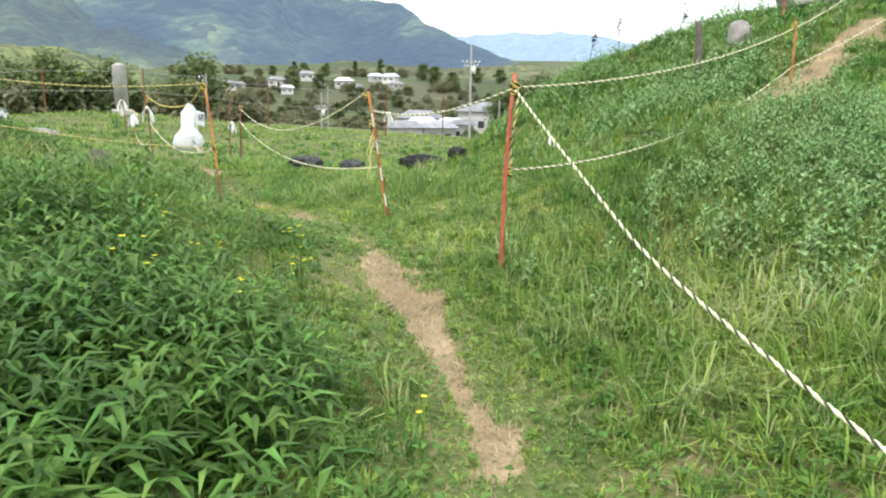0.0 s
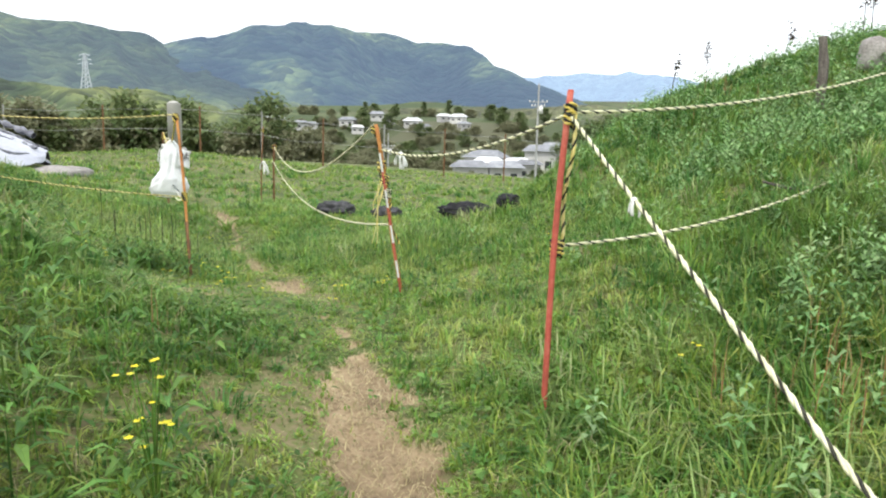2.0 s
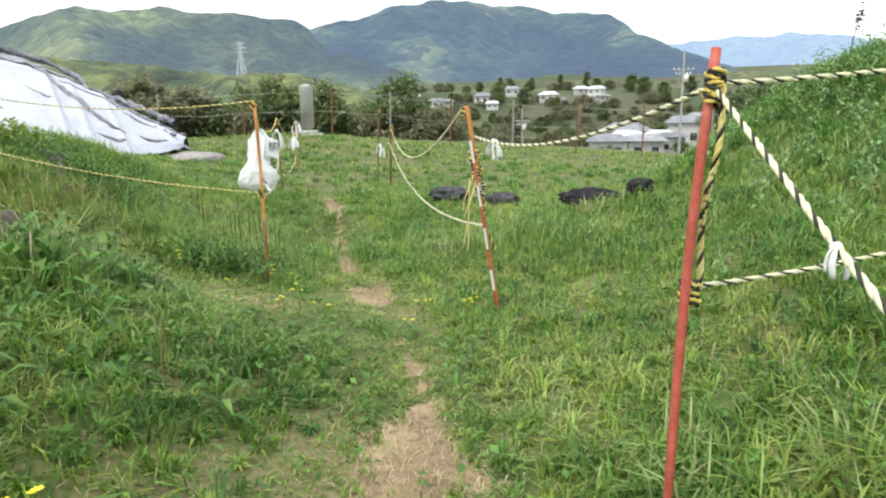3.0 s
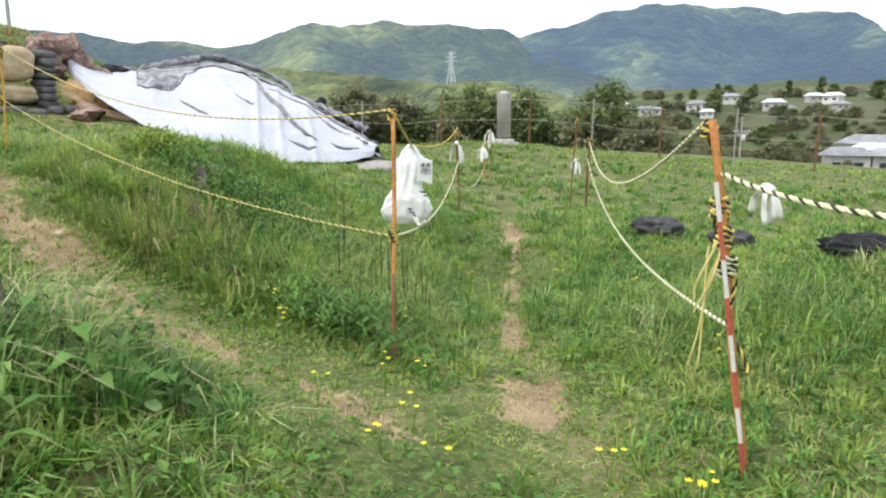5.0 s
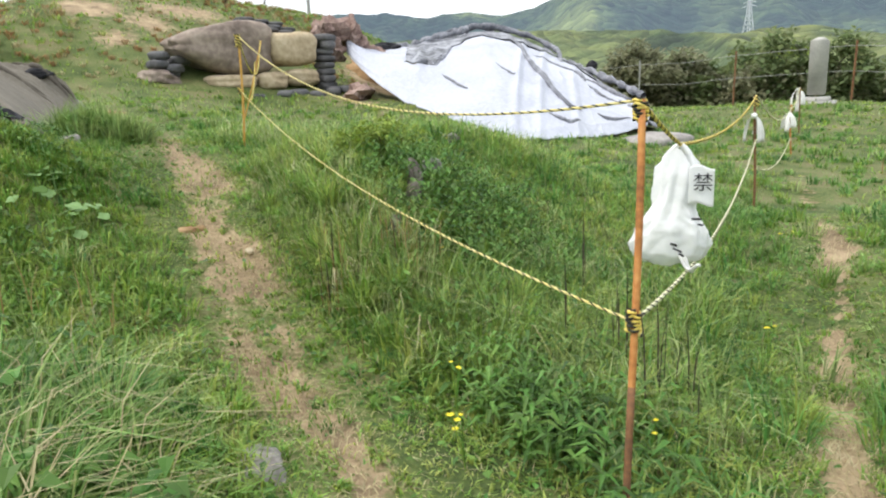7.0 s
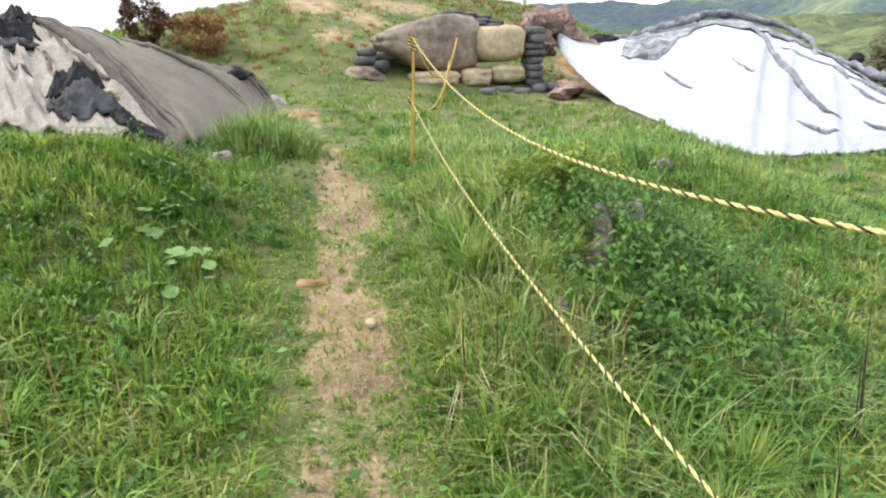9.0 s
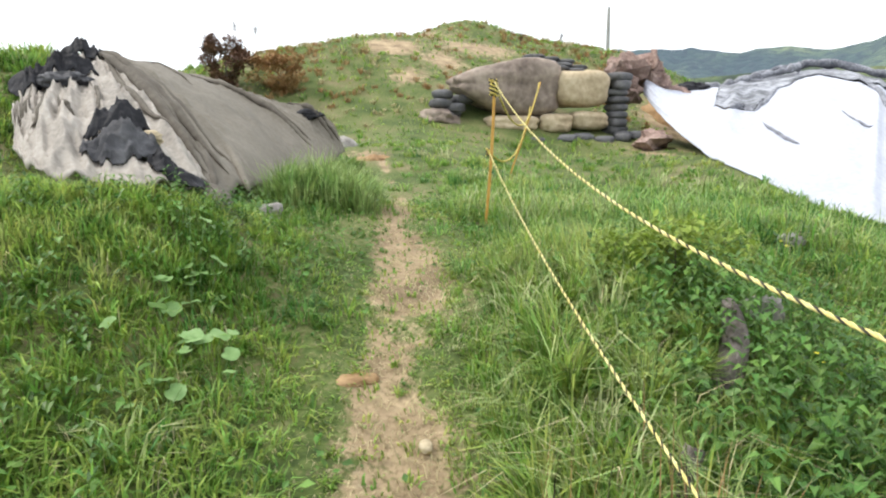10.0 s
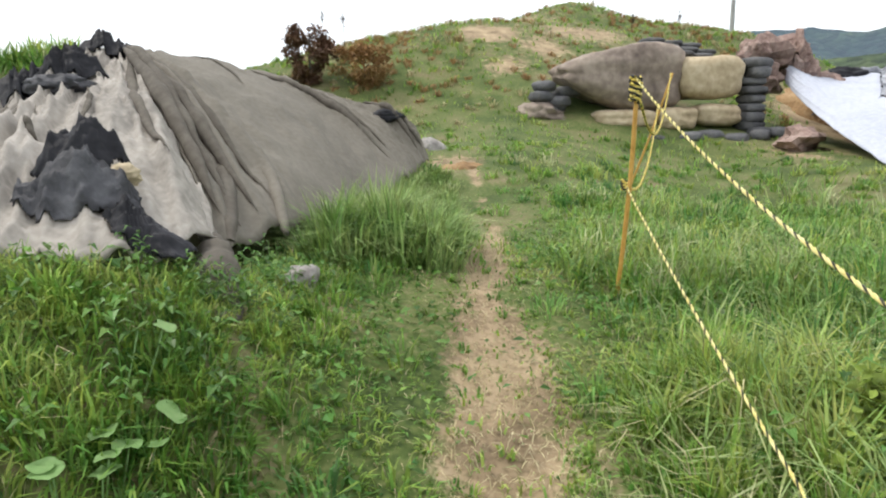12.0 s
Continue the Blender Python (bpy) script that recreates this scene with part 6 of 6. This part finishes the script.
    return np.clip(1.5 * (base - 0.28) + strong, 0.03, 1)


def sward(name, label, n, box, seed, material, reach, floor_density, tall, width, tufted=0.0, keep=None, lean=(0.2, 0.9), path_short=0.75, soil_cut=1.0):
    x, y, d, rngs = scatter(n, box, seed, reach, floor_density)
    out = rngs.uniform(0, 2 * np.pi, len(x))
    if tufted:
        cell = tufted
        jx, jy = np.floor(x / cell), np.floor(y / cell)
        ox, oy = (lattice(jx, jy, seed) - 0.5) * cell, (lattice(jx, jy, seed + 9) - 0.5) * cell
        sx = (jx + 0.5) * cell + ox * 0.7
        sy = (jy + 0.5) * cell + oy * 0.7
        k = lattice(jx, jy, seed + 5) * 0.85
        x, y = x + (sx - x) * k, y + (sy - y) * k
        away = np.arctan2(y - sy, x - sx) + rngs.normal(0, 0.7, len(x))
        out = np.where(k > 0.3, away, out)
    ok = ~covered(x, y) & (rngs.random(len(x)) > bare(x, y) * soil_cut)
    if keep is not None:
        ok &= rngs.random(len(x)) < keep(x, y)
    x, y, d, out = x[ok], y[ok], d[ok], out[ok]
    short = trampled(x, y)
    h = rngs.uniform(tall[0], tall[1], len(x)) * (0.55 + 0.9 * lush(x, y)) * (1 - path_short * short)
    w = rngs.uniform(width[0], width[1], len(x)) * (1 + np.clip(d - 2, 0, 30) * 0.16)
    v, f = blades(x, y, h, w, out, rngs.uniform(lean[0], lean[1], len(x)))
    tagged(array_part(name, v, f, material, None, smooth=False), label, "grass", kind="stuff")
    return len(f)


NEAR = (-11, 5.0, 0.3, 12)
WIDE = (-30, 13, -4, 32)
sward("meadow_grass", "fresh green meadow grass over the hillside", 430000, NEAR, 201, GRASS, 2.6, 0.05, (0.06, 0.16), (0.006, 0.012), 0.16, lean=(0.4, 1.4), path_short=0.55)
sward("deep_meadow_grass", "deep green grass in the hollows", 250000, NEAR, 202, GRASS_DEEP, 2.8, 0.06, (0.06, 0.18), (0.006, 0.012), 0.22, lean=(0.4, 1.4), keep=lambda x, y: np.clip(1.9 * vnoise(x, y, 1.6, 91) - 0.4, 0.08, 1))
sward("short_turf", "short trodden turf beside the footpaths", 330000, (-10, 2.2, 1.0, 12), 211, GRASS, 3.0, 0.05, (0.02, 0.055), (0.004, 0.009), 0.10, keep=lambda x, y: np.clip(1.2 * trampled(x, y), 0, 1), lean=(0.4, 1.5), path_short=0.0, soil_cut=1.3)
sward("worn_turf", "faded worn blades in the trodden turf", 120000, (-10, 2.2, 1.0, 12), 212, GRASS_PALE, 3.0, 0.05, (0.02, 0.06), (0.003, 0.007), 0.14, keep=lambda x, y: np.clip(1.1 * trampled(x, y), 0, 1), lean=(0.6, 1.6), path_short=0.0, soil_cut=1.1)
sward("tall_meadow_grass", "tall fresh grass on slopes and verges", 150000, NEAR, 210, GRASS, 2.8, 0.08, (0.12, 0.26), (0.006, 0.012), 0.3, keep=lambda x, y: np.clip(2.2 * lush(x, y) - 0.95, 0, 1), lean=(0.3, 1.3), path_short=0.9)
sward("long_grass", "long arching pale grass on banks and edges", 80000, NEAR, 203, GRASS_PALE, 2.8, 0.08, (0.18, 0.36), (0.0035, 0.007), 0.25, keep=lambda x, y: np.clip(2.4 * lush(x, y) - 1.15, 0, 1), lean=(0.5, 1.3), path_short=0.9)
sward("dry_grass", "dry straw-coloured blades in the turf", 65000, NEAR, 204, STRAW, 2.0, 0.06, (0.06, 0.22), (0.002, 0.004), 0.0, lean=(0.4, 1.3), path_short=0.6, soil_cut=0.8)
sward("path_litter", "dead grass litter lying on the footpaths", 360000, (-10, 1.2, 1.0, 12), 205, STRAW, 2.2, 0.05, (0.03, 0.08), (0.002, 0.0045), 0.0, keep=lambda x, y: np.clip(trampled(x, y) * 0.30 + bare(x, y) * 0.40, 0, 1), lean=(1.2, 1.7), path_short=0, soil_cut=0.2)
sward("far_grass", "meadow grass on mounds and far slopes", 230000, WIDE, 206, GRASS, 9, 0.3, (0.07, 0.17), (0.007, 0.013), 0.4, lean=(0.4, 1.3))
sward("far_dry_grass", "dry tawny grass on the mound tops", 90000, WIDE, 207, GRASS_PALE, 9, 0.3, (0.10, 0.22), (0.005, 0.009), 0.5, lean=(0.4, 1.2), keep=lambda x, y: np.clip(1.5 * vnoise(x, y, 4, 95) - 0.3, 0, 1))
sward("russet_grass", "russet seeding sorrel among the grass", 40000, (-6, 5, 1, 16), 208, RUSSET, 4, 0.15, (0.22, 0.40), (0.003, 0.006), 0.5, keep=lambda x, y: np.clip(4 * vnoise(x, y, 1.4, 97) - 2.7, 0, 1), lean=(0.05, 0.4), path_short=1.0)
sward("dark_stalks", "dark dead upright stalks in the hollow", 330, (-4.6, -1.9, 6.5, 8.2), 209, DARK_STEM, 3, 0.3, (0.28, 0.48), (0.006, 0.010), 0.5, keep=lambda x, y: np.clip(3 * vnoise(x, y, 0.7, 98) - 1.55, 0, 1), lean=(0.0, 0.15), path_short=1.0)


def clover():
    """Small broad leaves low in the turf."""
    x, y, d, rngs = scatter(170000, NEAR, 260, 2.2, 0.04)
    patchy = np.clip(2.2 * vnoise(x, y, 1.1, 261) - 0.7, 0, 1) * (1 - 0.5 * trampled(x, y))
    ok = ~covered(x, y) & (rngs.random(len(x)) > bare(x, y)) & (rngs.random(len(x)) < patchy)
    x, y = x[ok], y[ok]
    z = ground(x, y) + rngs.uniform(0.02, 0.11, len(x)) * (0.5 + lush(x, y))
    v, f = leaf_cards(np.stack([x, y, z], -1), rngs.uniform(0.02, 0.05, len(x)), rngs, 0.6)
    tagged(array_part("clover", v, f, WEED, None, smooth=False), "small broad leaves low in the turf", "weeds", kind="stuff")


clover()
sward("arching_grass", "pale arching grass by the old stump", 380, (-3.7, -2.1, 4.85, 5.75), 220, GRASS_PALE, 9, 1, (0.24, 0.46), (0.005, 0.010), 0.3, lean=(0.5, 1.3), path_short=0.9)
sward("arching_verge_grass", "pale arching grass along the path's bank", 1000, (-6.4, -3.4, 6.75, 7.45), 221, GRASS_PALE, 9, 1, (0.22, 0.42), (0.004, 0.008), 0.3, lean=(0.4, 1.3), path_short=0.8)
sward("straw_verge", "bleached dead blades among the bank grass", 450, (-6.4, -3.4, 6.75, 7.45), 222, STRAW, 9, 1, (0.2, 0.4), (0.003, 0.005), 0.3, lean=(0.7, 1.5), path_short=0.8)
sward("stump_grass", "deep green grass round the old stump", 6000, (-3.8, -2.0, 4.75, 5.85), 224, GRASS_DEEP, 9, 1, (0.14, 0.30), (0.007, 0.013), 0.3, lean=(0.2, 1.0), path_short=0.9)
sward("bank_grass", "deep green grass on the path's bank", 9000, (-6.5, -3.2, 6.75, 7.7), 225, GRASS, 9, 1, (0.12, 0.28), (0.006, 0.012), 0.3, lean=(0.2, 1.0), path_short=0.9)
sward("canvas_verge_grass", "tall grass along the canvas foot", 7000, (-11.4, -7.6, 5.8, 6.6), 226, GRASS_PALE, 9, 1, (0.20, 0.42), (0.005, 0.010), 0.35, lean=(0.2, 1.1), path_short=0.35)
sward("canvas_foot_grass", "fresh grass before the slumped canvas", 6000, (-6.9, -5.7, 4.3, 5.9), 227, GRASS, 9, 1, (0.08, 0.20), (0.005, 0.010), 0.3, lean=(0.2, 0.9), path_short=1.0)
sward("straw_tuft", "bleached dead blades round the old stump", 260, (-3.5, -2.1, 4.85, 5.7), 223, STRAW, 9, 1, (0.25, 0.5), (0.004, 0.006), 0.3, lean=(0.7, 1.5), path_short=0.9)


def tussocks(name, label, n, box, seed, material, tall, blades_each=30, keep=None, reach=7.0):
    """Separate clumps of grass, their blades fanned out from a narrow foot."""
    cx, cy, d, rngs = scatter(n, box, seed, reach, 0.12)
    ok = ~covered(cx, cy) & (rngs.random(len(cx)) > 1.6 * bare(cx, cy) + 0.6 * trampled(cx, cy)) & (d > 0.35)
    if keep is not None:
        ok &= rngs.random(len(cx)) < keep(cx, cy)
    cx, cy, d = cx[ok], cy[ok], d[ok]
    m = len(cx)
    size = rngs.uniform(tall[0], tall[1], m) * (0.6 + 0.7 * lush(cx, cy))
    a = rngs.uniform(0, 2 * np.pi, (m, blades_each))
    rad = (0.10 + 0.30 * size)[:, None] * rngs.random((m, blades_each)) ** 0.7 * 0.55
    x, y = (cx[:, None] + rad * np.cos(a)).reshape(-1), (cy[:, None] + rad * np.sin(a)).reshape(-1)
    h = (size[:, None] * rngs.uniform(0.5, 1.1, (m, blades_each))).reshape(-1)
    w = (rngs.uniform(0.006, 0.012, (m, blades_each)) * (1 + np.clip(d - 2, 0, 12) * 0.12)[:, None]).reshape(-1)
    v, f = blades(x, y, h, w, (a + rngs.normal(0, 0.5, a.shape)).reshape(-1), rngs.uniform(0.3, 1.3, m * blades_each))
    tagged(array_part(name, v, f, material, None, smooth=False), label, "grass", kind="stuff")


CLOSE = (-14, 6, 0.3, 14)
tussocks("fresh_tussocks", "bright green tussocks standing out of the turf", 3200, CLOSE, 401, GRASS, (0.11, 0.22))
tussocks("dark_tussocks", "dark green tussocks standing out of the turf", 3000, CLOSE, 402, GRASS_DEEP, (0.10, 0.22))
tussocks("pale_tussocks", "pale yellowing tussocks on banks and edges", 1700, CLOSE, 403, GRASS_PALE, (0.16, 0.32), 26, keep=lambda x, y: np.clip(1.6 * lush(x, y) - 0.2, 0, 1))
tussocks("plateau_tussocks", "lush green clumps on the level ground", 1700, (-11, 4, 7.5, 24), 408, GRASS_DEEP, (0.14, 0.30), 24, reach=12.0)
tussocks("bank_tussocks", "broad bright grass clumps on the bank before the canvas", 800, (-7.2, -2.6, 3.8, 6.0), 409, GRASS, (0.12, 0.22), 30, reach=9.0)
tussocks("canvas_tussocks", "tall pale grass clumps along the canvas foot", 420, (-11.6, -7.6, 5.75, 6.5), 410, GRASS_PALE, (0.22, 0.40), 34, reach=30.0)
tussocks("east_tussocks", "dark rough clumps on the east mound", 1500, (1.0, 6.5, 3.5, 13), 411, GRASS_DEEP, (0.14, 0.30), 26, reach=12.0)
tussocks("mound_tussocks", "rough tussocks on the far mounds", 2600, (-28, 9, 0, 24), 404, GRASS, (0.13, 0.26), 22, reach=14.0)
tussocks("tawny_tussocks", "tawny dry tussocks on the hill", 900, (-28, -17, 3, 15), 405, RUSSET, (0.12, 0.28), 22, reach=30.0)
tussocks("straw_tussocks", "straw-coloured tussocks on the hill", 500, (-28, -16, 3, 16), 406, STRAW, (0.12, 0.28), 22, reach=30.0)
tussocks("crest_tussocks", "tall grass along the mound's crest", 420, (-13, -8.0, 2.2, 3.8), 407, GRASS, (0.14, 0.30), 28, reach=30.0)


def leafy_weeds(name, label, spots, seed, material, tall, leaf_len, leaf_wide, per_stem, droop=0.5, kind_category="weeds"):
    """Upright stems with lance-shaped leaves set round them in a spiral, each leaf folded along its rib."""
    rngs = np.random.default_rng(seed)
    x, y = spots
    n = len(x)
    h = rngs.uniform(tall[0], tall[1], n)
    leanx, leany = rngs.normal(0, 0.12, n), rngs.normal(0, 0.12, n)
    z = ground(x, y)
    k = np.arange(per_stem)
    t = (k + 0.6) / per_stem
    frac = 0.18 + 0.82 * t
    bx = x[:, None] + leanx[:, None] * h[:, None] * frac
    by = y[:, None] + leany[:, None] * h[:, None] * frac
    bz = z[:, None] + h[:, None] * frac
    az = rngs.uniform(0, 6.28, n)[:, None] + k[None] * 2.4 + rngs.normal(0, 0.2, (n, per_stem))
    length = leaf_len * (0.55 + 0.75 * np.sin(np.pi * (0.15 + 0.75 * t)))[None] * rngs.uniform(0.75, 1.25, (n, per_stem))
    rise = (0.15 + 0.85 * t ** 2)[None] + rngs.normal(0, 0.15, (n, per_stem))
    c = np.stack([bx, by, bz], -1).reshape(-1, 3)
    a, ln, rs = az.reshape(-1), length.reshape(-1)[:, None], rise.reshape(-1)[:, None]
    d = np.stack([np.cos(a), np.sin(a), 0 * a], -1)
    s = np.stack([-np.sin(a), np.cos(a), 0 * a], -1)
    up = np.array([[0, 0, 1.0]])
    m = c + d * ln * 0.45 + up * ln * 0.45 * rs
    e = c + d * ln * 0.95 + up * ln * (0.55 * rs - droop * 0.35)
    w = ln * leaf_wide
    v = np.stack([c, m + s * w + up * w * 0.35, m, m - s * w + up * w * 0.35, e], 1)
    b = np.arange(len(c))[:, None] * 5
    f = np.stack([b + [0, 2, 1], b + [0, 3, 2], b + [1, 2, 4], b + [2, 3, 4]], 1).reshape(-1, 3)
    sv, sf = blades(x, y, h * 1.02, np.full(n, 0.006), rngs.uniform(0, 6.28, n), np.full(n, 0.05))
    vv = np.concatenate([v.reshape(-1, 3), sv])
    ff = np.concatenate([f, sf + len(v) * 5])
    tagged(array_part(name, vv, ff, material, None, smooth=False), label, kind_category, kind="stuff")


def spots_in(n, blobs, seed):
    rngs = np.random.default_rng(seed)
    xs, ys = [], []
    for a, b, p, q, share in blobs:
        k = int(n * share)
        xs.append(rngs.normal(a, p, k))
        ys.append(rngs.normal(b, q, k))
    x, y = np.concatenate(xs), np.concatenate(ys)
    ok = (rngs.random(len(x)) > np.clip(bare(x, y) * 2 + 1.1 * trampled(x, y), 0, 1)) & ~covered(x, y)
    d, _ = along(WALKED, x, y)
    ok &= d > 0.5
    return x[ok], y[ok]


leafy_weeds("tall_goldenrod", "tall dark green leafy weeds on the bank", spots_in(1000, ((-1.35, 1.75, 0.35, 0.5, 0.5), (-2.2, 3.0, 0.6, 0.6, 0.35), (-0.95, 2.6, 0.25, 0.35, 0.15)), 301), 301, WEED, (0.16, 0.42), 0.125, 0.085, 15)
leafy_weeds("mugwort", "pale green mugwort thicket on the slope", spots_in(1300, ((3.4, 5.2, 0.6, 0.5, 0.7), (2.5, 4.2, 0.5, 0.7, 0.3)), 302), 302, MUGWORT, (0.16, 0.38), 0.055, 0.20, 16, 0.7)
leafy_weeds("stake_weeds", "dark leafy weeds in the hollow by the thin stake", spots_in(240, ((-3.05, 6.95, 0.40, 0.22, 0.45), (-2.5, 6.8, 0.3, 0.25, 0.25), (-3.7, 7.3, 0.45, 0.25, 0.3)), 308), 308, WEED, (0.08, 0.28), 0.11, 0.08, 9, 0.7)
leafy_weeds("low_weeds", "low broad-leaved weeds through the turf", spots_in(420, ((-4.4, 7.5, 0.7, 0.5, 0.25), (-2.9, 7.5, 0.6, 0.5, 0.2), (-0.6, 8.5, 1.2, 1.0, 0.2), (1.2, 3.2, 0.6, 1.2, 0.15), (-5.4, 5.2, 0.8, 0.5, 0.2)), 303), 303, WEED, (0.06, 0.16), 0.055, 0.2, 8, 0.8)
leafy_weeds("stump_weeds", "broad dark leaves round the old stump", spots_in(110, ((-2.75, 5.2, 0.3, 0.2, 0.6), (-3.4, 5.2, 0.25, 0.15, 0.4)), 306), 306, WEED, (0.15, 0.35), 0.085, 0.30, 9, 0.9)
leafy_weeds("hollow_weeds", "dark weeds on the hollow's bank", spots_in(320, ((-5.1, 8.0, 0.45, 0.35, 0.6), (-4.2, 7.6, 0.4, 0.3, 0.4)), 307), 307, WEED, (0.12, 0.32), 0.06, 0.22, 10, 0.8)
leafy_weeds("mound_weeds", "rough mixed weeds on the east mound", spots_in(900, ((3.0, 8.0, 0.8, 0.8, 0.5), (4.3, 10.0, 0.9, 1.0, 0.3), (2.2, 10.5, 0.7, 1.0, 0.2)), 304), 304, MUGWORT, (0.12, 0.3), 0.07, 0.2, 9, 0.7)
leafy_weeds("bank_weeds", "tangled weeds beside the canvas", spots_in(70, ((-6.6, 5.55, 0.4, 0.25, 0.5), (-7.5, 3.2, 0.6, 0.4, 0.5)), 305), 305, WEED, (0.08, 0.2), 0.05, 0.16, 9, 0.7)


def seed_heads():
    """Dark dead stalks with heads against the sky on the mound tops."""
    r = random.Random(44)
    for x, y, h in ((3.1, 12.3, 0.55), (2.5, 11.9, 0.5), (4.6, 11.0, 0.5), (4.75, 11.1, 0.45), (5.2, 10.6, 0.4), (3.9, 11.6, 0.35), (-21.5, 3.6, 0.8), (-20.9, 4.2, 0.7), (-22.8, 11.6, 0.4), (-23.0, 13.0, 0.45)):
        ob = thing("dead_stalk", "dark dead weed stalk on a mound crest", "dead weed", "dead stalks", at=high(x, y))
        a, b = r.uniform(-0.08, 0.08), r.uniform(-0.08, 0.08)
        v, f = tube([(0, 0, -0.05), (a * 0.4, b * 0.4, h * 0.5), (a, b, h)], 0.008, 5, [1, 0.8, 0.6])
        array_part("stalk", v, f, DARK_STEM, ob)
        cen = np.array([(a, b, h)]) + np.random.default_rng(int(100 * abs(x))).normal(0, 1, (60, 3)) * (0.025, 0.025, 0.07)
        v, f = leaf_cards(cen, 0.05, np.random.default_rng(9), 1.0)
        tagged(array_part("seed_head", v, f, DARK_STEM, ob, smooth=False), kind="stuff")


seed_heads()


def flower_plant(x, y, tall, heads, seed, label):
    """A thin branching stem with small four-petalled yellow flowers."""
    r = random.Random(seed)
    ob = thing("yellow_flower", label, "flower", "yellow wild flowers", at=high(x, y))
    pieces = []
    for k in range(heads):
        h = tall * (r.uniform(0.3, 1.0) if heads > 8 else r.uniform(0.7, 1.0))
        a, b = r.uniform(-0.10, 0.10) * (0.3 + tall), r.uniform(-0.10, 0.10) * (0.3 + tall)
        pieces.append(tube([(0, 0, 0), (a * 0.3, b * 0.3, h * 0.5), (a, b, h)], 0.0022, 4))
        bm = bmesh.new()
        mid = bm.verts.new((a, b, h))
        q = r.uniform(0.008, 0.013)
        for p in range(5):
            t = p * 2 * math.pi / 5 + k
            d, s = Vector((math.cos(t), math.sin(t), 0.25)), Vector((-math.sin(t), math.cos(t), 0))
            c = mid.co
            bm.faces.new((mid, bm.verts.new(c + d * q * 0.7 + s * q * 0.55), bm.verts.new(c + d * q * 1.3), bm.verts.new(c + d * q * 0.7 - s * q * 0.55)))
        part("flower_head", bm, PETAL, ob, "bright yellow flower head", smooth=False)
    v, f = joined(pieces)
    array_part("stem", v, f, GRASS, ob)


r = random.Random(3)
for x, y, t, n in ((-0.75, 3.55, 0.50, 14), (-0.80, 2.75, 0.42, 4), (-1.25, 2.7, 0.45, 5), (-1.4, 3.3, 0.45, 5), (-0.05, 2.55, 0.18, 3), (-1.9, 6.3, 0.2, 3), (-0.55, 6.1, 0.25, 5), (-0.75, 7.4, 0.3, 3), (1.0, 4.55, 0.2, 3), (1.55, 6.1, 0.3, 2), (-1.9, 6.55, 0.14, 2), (-2.05, 6.05, 0.14, 2),
                   (-1.6, 6.1, 0.16, 3), (-1.55, 5.85, 0.14, 3), (-1.35, 5.9, 0.13, 2), (-0.9, 6.3, 0.14, 3), (-0.85, 5.95, 0.12, 2), (-2.75, 6.55, 0.22, 4), (-3.1, 6.75, 0.25, 3), (-2.5, 7.2, 0.2, 2), (-2.9, 8.6, 0.25, 3), (-1.6, 8.6, 0.3, 3), (-2.3, 9.0, 0.25, 2), (-1.2, 9.2, 0.3, 3), (-5.0, 8.1, 0.15, 2), (-6.1, 8.7, 0.2, 2),
                   (-8.6, 9.8, 0.3, 3), (-8.3, 9.2, 0.3, 3), (-4.2, 7.35, 0.2, 2), (0.55, 6.9, 0.25, 2), (0.35, 1.75, 0.15, 3), (2.2, 8.3, 0.4, 2), (-3.6, 9.9, 0.3, 2), (-1.7, 2.3, 0.5, 3), (-1.1, 3.15, 0.4, 4)):
    flower_plant(x, y, t, n, int(abs(x * 100) + y * 10), "small yellow wild flower in the grass")


def vine_patch(x, y, n, spread, seed):
    """Low plant with large rounded leaves on short stalks."""
    r = random.Random(seed)
    ob = thing("vine_plant", "low plant with large rounded pale leaves", "plant", "broad-leaved plants", at=high(x, y))
    for k in range(n):
        lx, ly = r.gauss(0, spread), r.gauss(0, spread * 0.6)
        lz = float(ground(x + lx, y + ly)) - ob.location.z + r.uniform(0.06, 0.11)
        size, a = r.uniform(0.026, 0.046), r.uniform(0, 6.28)
        tilt = Matrix.Translation((lx, ly, lz)) @ Euler((r.uniform(-0.5, 0.5), r.uniform(-0.5, 0.5), a)).to_matrix().to_4x4()
        bm = bmesh.new()
        mid = bm.verts.new((0, 0, -size * 0.12))
        rim = []
        for i in range(14):
            t = i / 14 * 2 * math.pi
            rad = size * (1 + 0.18 * math.cos(t) - 0.35 * math.exp(-((t - math.pi) / 0.35) ** 2))
            rim.append(bm.verts.new((rad * math.cos(t), rad * math.sin(t), size * 0.12 * math.sin(3 * t))))
        for i in range(14):
            bm.faces.new((mid, rim[i], rim[(i + 1) % 14]))
        bm.transform(tilt)
        part("leaf", bm, VINE, ob)
        v, f = tube([(lx * 0.7, ly * 0.7, lz - 0.14), (lx * 0.9, ly * 0.9, lz - 0.06), (lx, ly, lz - 0.01)], 0.003, 4)
        array_part("leaf_stalk", v, f, VINE, ob)


vine_patch(-5.60, 5.60, 26, 0.24, 1)
vine_patch(-5.30, 5.55, 4, 0.10, 2)
vine_patch(-5.55, 8.55, 9, 0.22, 3)
vine_patch(-4.75, 7.62, 7, 0.16, 4)
vine_patch(-3.35, 5.2, 10, 0.22, 5)
vine_patch(-2.3, 5.15, 8, 0.2, 6)
vine_patch(-5.0, 7.35, 6, 0.14, 7)
